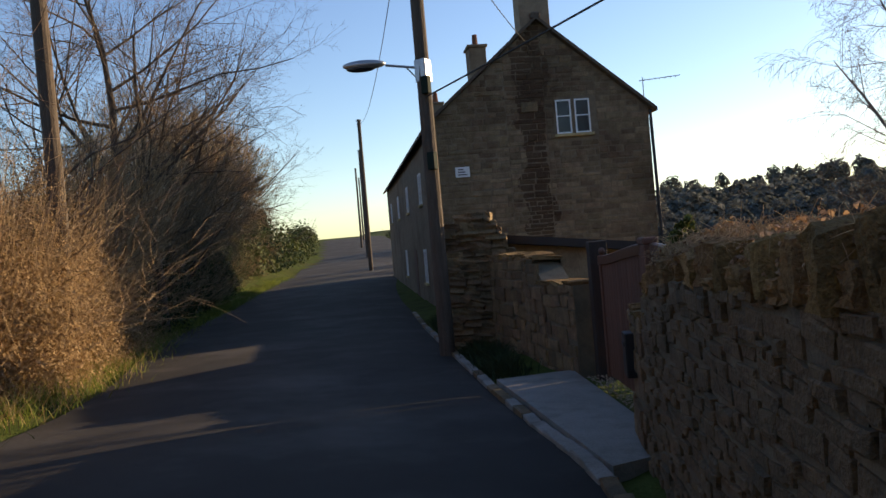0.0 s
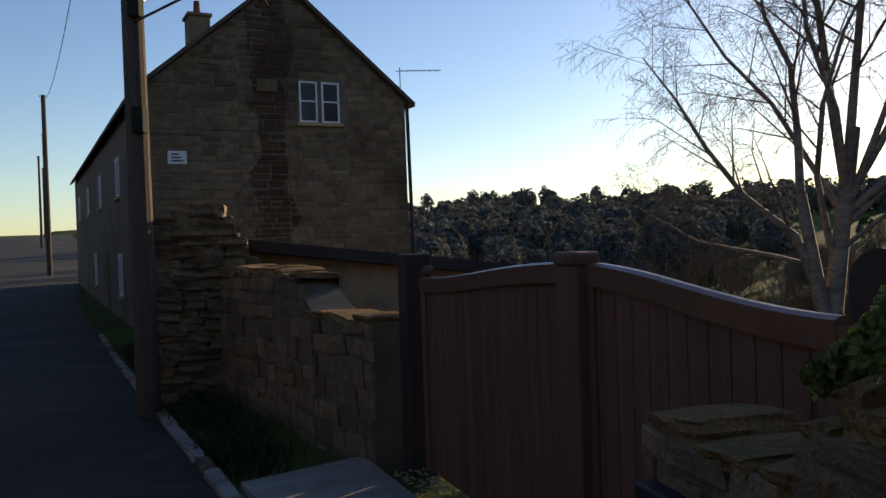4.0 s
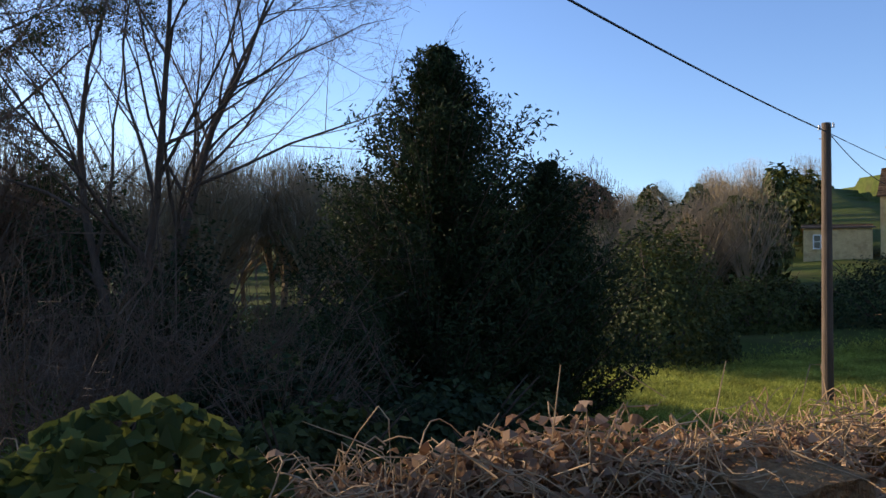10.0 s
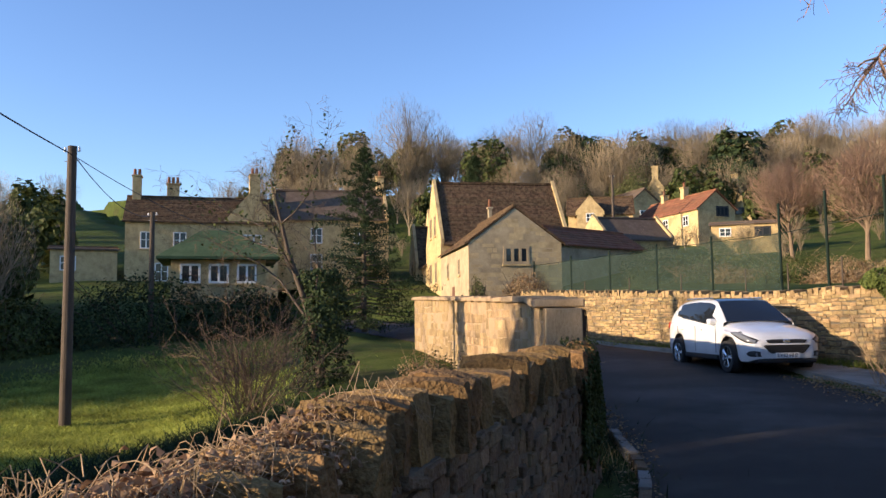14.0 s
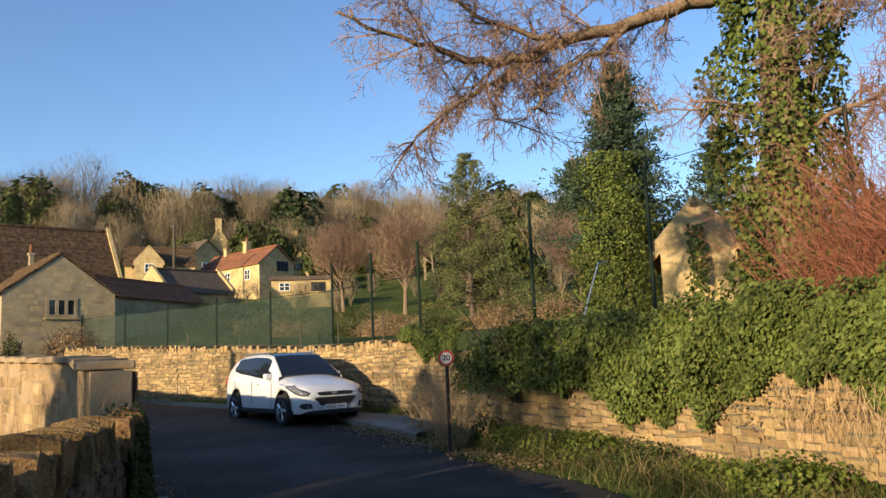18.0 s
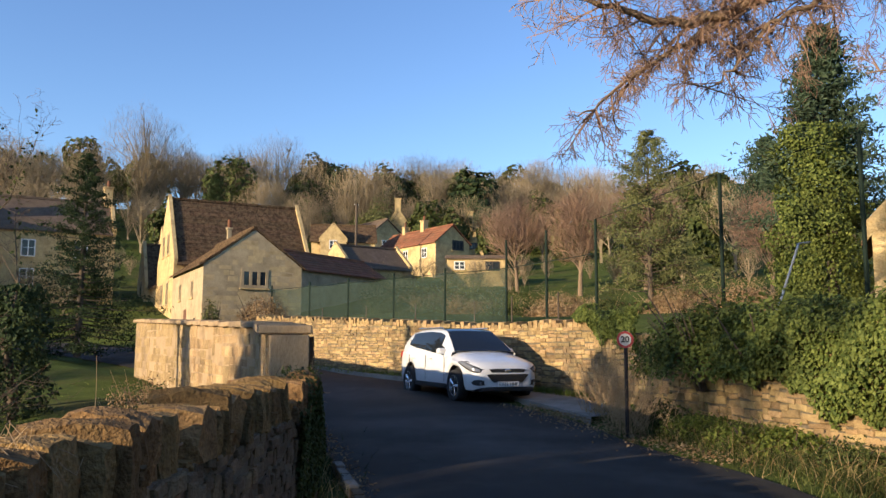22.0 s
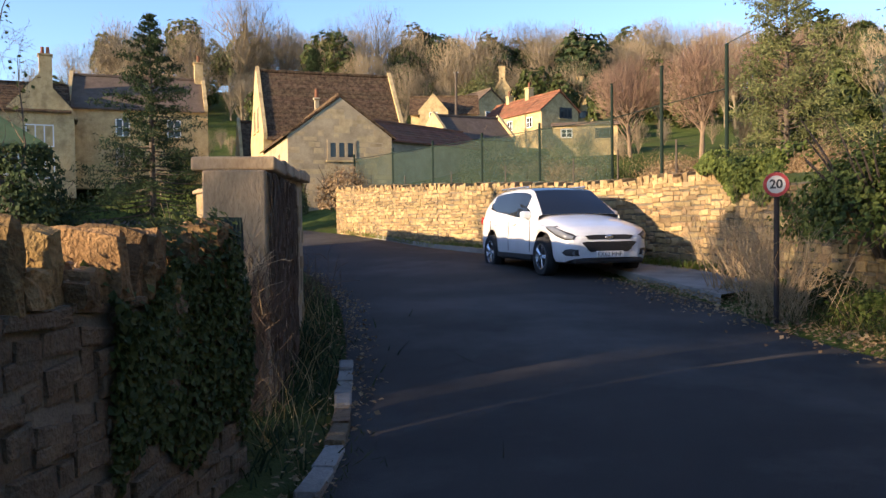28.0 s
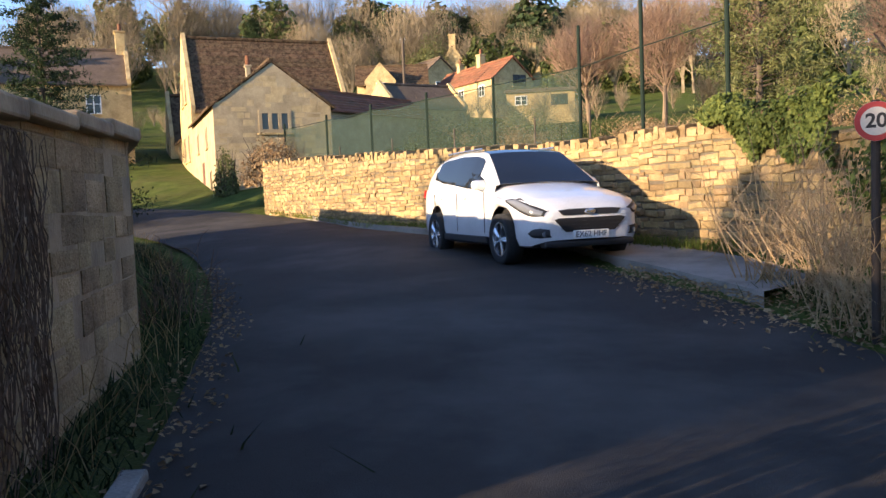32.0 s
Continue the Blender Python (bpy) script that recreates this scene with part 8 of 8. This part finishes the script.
def copings(wall, line, top, thick, rng, mat, w=(0.10, 0.20), h=(0.12, 0.30), name="coping_stone", limit=300, overhang=0.03, shift=0.0, tall_at=lambda x, y: 1.0, mixed=False):
    """Upright cock-and-hen stones along the top of a wall."""
    shapes = []
    for k9 in range(7):
        bm = bmesh.new()
        bmesh.ops.create_cube(bm, size=1.0)
        bmesh.ops.subdivide_edges(bm, edges=bm.edges, cuts=3, use_grid_fill=True)
        for v in bm.verts:
            v.co.z += 0.5
            r = max(abs(v.co.x), abs(v.co.y)) * 2
            if v.co.z > 0.9:
                v.co.z += -0.08 * (abs(v.co.y * 2) ** 2) - 0.05 * abs(v.co.x * 2)
            v.co += Vector(rng.uniform(-0.025, 0.025, 3)) + noise.noise_vector(v.co * 2.3 + Vector((k9 * 7.0, 0, 0))) * 0.065
            if v.co.z < 0.1:
                v.co.z = 0
        me = bpy.data.meshes.new(name)
        bm.to_mesh(me)
        bm.free()
        me.materials.append(mat)
        shapes.append(me)
    count = 0
    for (x0, y0), (x1, y1) in zip(line[:-1], line[1:]):
        d = np.array([x1 - x0, y1 - y0])
        L = np.hypot(*d)
        d = d / L
        s, tall = 0.0, False
        while s < L - 0.05 and count < limit:
            pickd = rng.uniform()
            if mixed and pickd < (0.42 if y0 + d[1] * s > -4.2 else 0.1):
                ww, hh = rng.uniform(0.18, 0.30), h[1] * rng.uniform(0.75, 0.95)
            else:
                tall = not tall if rng.uniform() < 0.7 else tall
                ww = rng.uniform(*w) * (1.0 if tall else rng.uniform(0.8, 1.6))
                hh = h[0] + (h[1] - h[0]) * (rng.uniform(0.72, 1.0) if tall else rng.uniform(0.0, 0.4))
            x, y = x0 + d[0] * (s + ww / 2), y0 + d[1] * (s + ww / 2)
            off, deep = (rng.normal() * 0.025, rng.uniform(0.78, 1.05)) if mixed else (0.0, 1.0)
            m = Matrix.Translation((x + d[1] * (shift + off), y - d[0] * (shift + off), top(x, y) - 0.015)) @ Matrix.Rotation(math.atan2(d[1], d[0]) + (rng.normal() * 0.1 if mixed else 0.0), 4, "Z") @ Matrix.Rotation(rng.normal() * 0.08, 4, "Y") @ Matrix.Rotation(rng.normal() * 0.05, 4, "X")
            m = m @ Matrix.Diagonal((ww * 0.86, (thick + overhang * 2 * rng.uniform(0.2, 1.2)) * deep, hh * tall_at(x, y), 1))
            piece(name, shapes[rng.integers(len(shapes))], wall, m)
            count += 1
            s += ww


low = lambda x, y: float(road_z(y)) - 0.25
rng = np.random.default_rng(11)
RUB = stone_variants("stone", M["rubble"], 8, 1)
BATH = stone_variants("stone", M["bath_stone"], 8, 2, 0.07, 0.05)
BATHJ = stone_variants("stone", M["bath_stone_joined"], 8, 2, 0.07, 0.05)
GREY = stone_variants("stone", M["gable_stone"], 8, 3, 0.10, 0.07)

# garden wall beside the lane
WALL_A = [(1.02, 0.86), (3.2, -3.55), (5.18, -7.72)]
top_a = lambda x, y: float(np.interp(y, (-8, -3.5, -0.6, 0.3, 0.9), (1.62, 1.66, 1.62, 1.56, 1.38)))
wa = core("wall_garden", WALL_A, low, top_a, 0.36, M["mortar"], "rough rubble stone garden wall beside the lane")
lay(wa, RUB, WALL_A, low, top_a, 0.36, -1, 0.088, 0.16, rng, near=(3.3, -4.0), limit=300, depth=0.045, rest_mat=M["rubble"], rough=0.03, tilt=0.09, gap=0.012)
lay(wa, RUB, WALL_A, lambda x, y: 1.0, top_a, 0.36, 1, 0.2, 0.3, rng, near=(3, -3), limit=60, depth=0.05, rest_mat=M["rubble"])
copings(wa, WALL_A, top_a, 0.34, rng, M["coping"], (0.07, 0.12), (0.05, 0.35), shift=0.02, mixed=True, tall_at=lambda x, y: float(np.interp(y, (-3.2, -2.1, -1.2, -0.4, 0.5), (1.0, 0.85, 0.75, 0.65, 0.5))))
# short broken piece at the drive's corner, with a stone on top
WALL_A2 = [(0.72, 1.50), (1.02, 0.86)]
w2 = core("wall_drive_corner", WALL_A2, low, lambda x, y: 1.28, 0.34, M["mortar"], "low broken end of the garden wall")
lay(w2, RUB, WALL_A2, low, lambda x, y: 1.28, 0.34, -1, 0.18, 0.22, rng, limit=60)
copings(w2, WALL_A2, lambda x, y: 1.27, 0.34, rng, M["coping"], (0.26, 0.34), (0.05, 0.09))
bm = bmesh.new()
box(bm, -0.10, 0.10, -0.05, 0.05, 0.78, 1.12, bevel=0.01)
box(bm, -0.07, 0.07, -0.058, -0.05, 1.02, 1.05)
lb = part("letter_box", bm, M["dark"])
lb.matrix_basis = frame_m(0.60, 1.27, 0, 0.42, -0.9) 
tagged(lb, "small black letter box fixed on the wall end", "letter box")

# wall from the gate post to the broken sunlit stub
WALL_E = [(-1.16, 5.10), (-1.95, 5.95), (-2.75, 7.0), (-3.9, 8.1)]
top_e = lambda x, y: float(np.interp(x, (-3.9, -3.75, -3.35, -3.3, -2.2, -2.15, -1.1), (1.62, 1.62, 1.62, 1.62, 1.58, 1.26, 1.24)))
we = core("wall_front", WALL_E, low, top_e, 0.40, M["mortar"], "low stepped stone wall with a broken end")
lay(we, RUB, WALL_E, low, top_e, 0.40, 1, 0.18, 0.3, rng, limit=160, rest_mat=M["rubble"])
lay(we, RUB, WALL_E, low, top_e, 0.40, -1, 0.18, 0.3, rng, limit=120, rest_mat=M["rubble"])
copings(we, WALL_E, lambda x, y: top_e(x, y) - 0.02, 0.42, rng, M["coping"], (0.22, 0.36), (0.05, 0.10))
# ruined pier of stacked stones
pile = tagged(new("ruined_pier"), "broken stone pier with ragged sunlit end", "wall", kind="structure")
shapes = []
for k in range(6):
    bm = bmesh.new()
    bmesh.ops.create_cube(bm, size=1.0)
    bmesh.ops.subdivide_edges(bm, edges=bm.edges, cuts=2, use_grid_fill=True)
    for v in bm.verts:
        v.co += noise.noise_vector(v.co * 2.1 + Vector((k * 9.0, 3, 0))) * 0.16
    me = bpy.data.meshes.new("stone")
    bm.to_mesh(me)
    bm.free()
    me.materials.append(M["rubble"])
    shapes.append(me)
pm = frame_m(-4.72, 7.62, 0, 0.89, 0.46)
z = -0.35
while z < 2.36:
    hh = rng.uniform(0.09, 0.16)
    x, right = rng.uniform(-0.04, 0.02), float(np.interp(z, (0, 1.55, 1.75, 2.1, 2.36), (1.25, 1.22, 1.12, 0.98, 0.72))) + rng.uniform(-0.06, 0.06)
    if z > 2.2:
        x = 0.18
    while x < right - 0.08:
        ww = min(rng.uniform(0.2, 0.42), right - x)
        m = pm @ Matrix.Translation((x + ww / 2, 0.22 + rng.uniform(-0.02, 0.02), z + hh / 2)) @ Matrix.Rotation(rng.normal() * 0.04, 4, "Y") @ Matrix.Rotation(rng.normal() * 0.05, 4, "Z") @ Matrix.Diagonal((ww * 1.02, 0.5, hh * 1.06, 1))
        piece("stone", shapes[rng.integers(6)], pile, m)
        x += ww
    z += hh
WALL_E2 = [(-3.9, 8.1), (-6.4, 11.4), (-8.9, 14.8)]
we2 = core("wall_front_far", WALL_E2, low, lambda x, y: 1.15, 0.4, M["mortar"], "dark stone wall along the lane")
lay(we2, RUB, WALL_E2, low, lambda x, y: 1.15, 0.4, 1, 0.2, 0.34, rng, limit=150, rest_mat=M["rubble"])

# rendered wall with a flat cap
WALL_B = [(6.16, -8.81), (8.88, -12.20), (11.7, -14.35), (15.7, -17.45), (20.1, -20.55)]
top_b = lambda x, y: float(np.interp(y, (-21, -12.3, -8.8), (2.85, 2.45, 2.30)))
wb = core("wall_rendered", WALL_B, low, top_b, 0.40, M["render"], "tall weathered rendered wall with flat stone cap")
BIG = stone_variants("block", M["wall_block"], 6, 4, 0.03, 0.03)
lay(wb, BIG, WALL_B[:3], low, top_b, 0.40, -1, 0.21, 0.36, rng, near=(7, -10), limit=260, gap=0.008, depth=0.026, rest_mat=M["wall_block"], name="block", rough=0.006, tilt=0.01)
lay(wb, BIG, WALL_B, lambda x, y: 0.9, top_b, 0.40, 1, 0.21, 0.4, rng, near=(7, -10), limit=200, gap=0.008, depth=0.026, rest_mat=M["wall_block"], name="block", rough=0.006, tilt=0.01)
bm = bmesh.new()
box(bm, -0.22, 0.22, -0.30, 0.30, 0.2, 2.30, frame_m(6.17, -8.88, 0, 0.78, 0.62), bevel=0.012)
part("end_pier", bm, M["render"], wb, "squared rendered end pier")
for (x0, y0), (x1, y1) in zip(WALL_B[:-1], WALL_B[1:]):
    L = math.hypot(x1 - x0, y1 - y0)
    n = max(1, round(L / 0.85))
    for i in range(n):
        a, b = i * L / n, (i + 1) * L / n - 0.01
        x, y = x0 + (x1 - x0) * (a + b) / 2 / L, y0 + (y1 - y0) * (a + b) / 2 / L
        bm = bmesh.new()
        box(bm, -(b - a) / 2, (b - a) / 2, -0.31, 0.31, 0, 0.10, bevel=0.02)
        for v in bm.verts:
            if v.co.z > 0.05:
                v.co.z += 0.05 * (1 - abs(v.co.y) / 0.31) + 0.01 * math.sin(i * 2.1)
        ob = part("cap_stone", bm, M["render"], wb, smooth=False)
        ob.matrix_basis = frame_m(x, y, top_b(x, y), x1 - x0, y1 - y0)

# wall behind the car, and the bank wall under the ivy
WALL_C = [(21.2, -28.05), (14.1, -24.1), (8.6, -21.45), (6.6, -20.35), (4.9, -19.2)]
top_c = lambda x, y: float(np.interp(x, (4.9, 6.6, 8.6, 14.1, 21.2), (2.62, 2.62, 2.60, 2.85, 3.15)))
wc = core("wall_lane", WALL_C, low, top_c, 0.36, M["mortar"], "honey-coloured coursed stone wall with upright copings")
lay(wc, BATH, WALL_C[::-1], low, top_c, 0.36, 1, 0.095, 0.21, rng, near=(7.0, -20.3), limit=300, depth=0.045, rest_mat=M["bath_stone_joined"])
copings(wc, WALL_C, top_c, 0.38, rng, M["bath_stone"], (0.10, 0.19), (0.10, 0.22), limit=200)
WALL_D = [(4.9, -19.2), (3.0, -17.25), (1.2, -14.95), (-0.9, -12.35), (-4.2, -8.0), (-8.4, -1.2)]
top_d = lambda x, y: 2.45
wd = core("wall_bank", WALL_D, low, top_d, 0.40, M["mortar"], "honey-coloured stone bank wall under hanging ivy")
lay(wd, BATH, WALL_D[::-1], low, top_d, 0.40, 1, 0.115, 0.26, rng, near=(-0.5, -12.8), limit=300, depth=0.05, rest_mat=M["bath_stone_joined"])
# low wall linking to the house beyond the lane
WALL_F = [(21.2, -28.05), (24.0, -33.5)]
wf = core("wall_school", WALL_F, low, lambda x, y: 3.2, 0.36, M["mortar"], "grey stone wall beside the school house")
lay(wf, GREY, WALL_F[::-1], low, lambda x, y: 3.2, 0.36, 1, 0.16, 0.4, rng, limit=120)

# stonework of the cottage gable
GAB = [(-9.25, 15.15), (-4.14, 19.09)]
gtop = lambda x, y: 8.15 - abs((x + 9.25) / 5.11 * 6.45 - 3.22) * 0.837
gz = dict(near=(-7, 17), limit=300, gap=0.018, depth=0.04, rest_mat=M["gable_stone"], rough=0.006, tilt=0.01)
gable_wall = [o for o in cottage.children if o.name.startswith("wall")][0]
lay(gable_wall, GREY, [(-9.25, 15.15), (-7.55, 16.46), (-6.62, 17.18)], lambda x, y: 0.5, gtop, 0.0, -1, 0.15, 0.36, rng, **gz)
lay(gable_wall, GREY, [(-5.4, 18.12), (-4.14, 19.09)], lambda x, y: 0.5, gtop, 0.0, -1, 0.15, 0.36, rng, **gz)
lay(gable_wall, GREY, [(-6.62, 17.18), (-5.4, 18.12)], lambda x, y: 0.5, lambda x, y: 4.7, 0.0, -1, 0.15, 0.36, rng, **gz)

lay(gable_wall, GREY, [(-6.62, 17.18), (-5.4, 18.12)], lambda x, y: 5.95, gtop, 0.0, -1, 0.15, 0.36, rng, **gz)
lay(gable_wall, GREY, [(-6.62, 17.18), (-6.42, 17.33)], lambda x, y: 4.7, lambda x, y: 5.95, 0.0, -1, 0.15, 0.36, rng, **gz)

ASH = stone_variants("block", M["ashlar_block"], 6, 5, 0.02, 0.02)
school_wall = [o for o in school.children if o.name.startswith("wall")][0]
ga, gb = facade(0, 5.4), facade(0, 0)
apex = lambda x, y: 6.35 + 2.0 * (1 - abs(math.hypot(x - ga[0], y - ga[1]) / 2.7 - 1)) - 0.12
gk = dict(near=ga, limit=260, gap=0.007, depth=0.022, rest_mat=M["ashlar_block"], name="block", rough=0.004, tilt=0.006)
gm = lambda u: (ga[0] + (gb[0] - ga[0]) * u / 5.4, ga[1] + (gb[1] - ga[1]) * u / 5.4)
lay(school_wall, ASH, [gm(0), gm(1.85)], lambda x, y: 2.2, apex, 0.0, 1, 0.27, 0.5, rng, **gk)
lay(school_wall, ASH, [gm(3.55), gm(5.4)], lambda x, y: 2.2, apex, 0.0, 1, 0.27, 0.5, rng, **gk)
lay(school_wall, ASH, [gm(1.85), gm(3.55)], lambda x, y: 2.2, lambda x, y: 5.0, 0.0, 1, 0.27, 0.5, rng, **gk)
lay(school_wall, ASH, [gm(1.85), gm(3.55)], lambda x, y: 6.28, apex, 0.0, 1, 0.27, 0.5, rng, **gk)

# kerb stones along the lane
kerb_line = resample(smooth_line(EAST, 400), 0.42)
kerb = tagged(new("kerb"), "row of worn pale kerb stones along the lane", "kerb", kind="structure")
kme = []
for s in range(5):
    bm = bmesh.new()
    box(bm, -0.2, 0.2, -0.06, 0.06, -0.15, 0.055, bevel=0.012)
    for v in bm.verts:
        v.co += Vector(rng.uniform(-0.008, 0.008, 3))
    me = bpy.data.meshes.new("kerb_stone")
    bm.to_mesh(me)
    bm.free()
    me.materials.append(M["concrete"] if s < 3 else M["rubble"])
    kme.append(me)
for p, q in zip(kerb_line[:-1], kerb_line[1:]):
    if -10.2 < p[1] < 16:
        d = q - p
        mm = frame_m((p[0] + q[0]) / 2, (p[1] + q[1]) / 2, float(road_z((p[1] + q[1]) / 2)) + rng.uniform(-0.01, 0.012), d[0], d[1]) @ Matrix.Rotation(rng.normal() * 0.02, 4, "Z")
        piece("kerb_stone", kme[rng.integers(5)], kerb, mm)
# pavement by the far wall
pv = smooth_line([(4.3, -15.6), (6.0, -17.6), (8.7, -20.4), (13.4, -23.3), (19.8, -27.1)], 40)
pw = smooth_line([(3.9, -16.6), (5.2, -18.7), (8.2, -21.1), (13.1, -23.9), (19.5, -27.6)], 40)
V = []
for a, b in zip(pv, pw):
    za = float(road_z(a[1]))
    V += [(a[0], a[1], za - 0.1), (a[0], a[1], za + 0.10), (b[0], b[1], za + 0.12)]
F = [(3 * i + k, 3 * i + 3 + k, 3 * i + 4 + k, 3 * i + 1 + k) for i in range(39) for k in range(2)]
tagged(new("pavement", mesh_of("pavement", V, F, M["concrete"])), "narrow worn concrete pavement along the wall", "pavement", kind="structure")
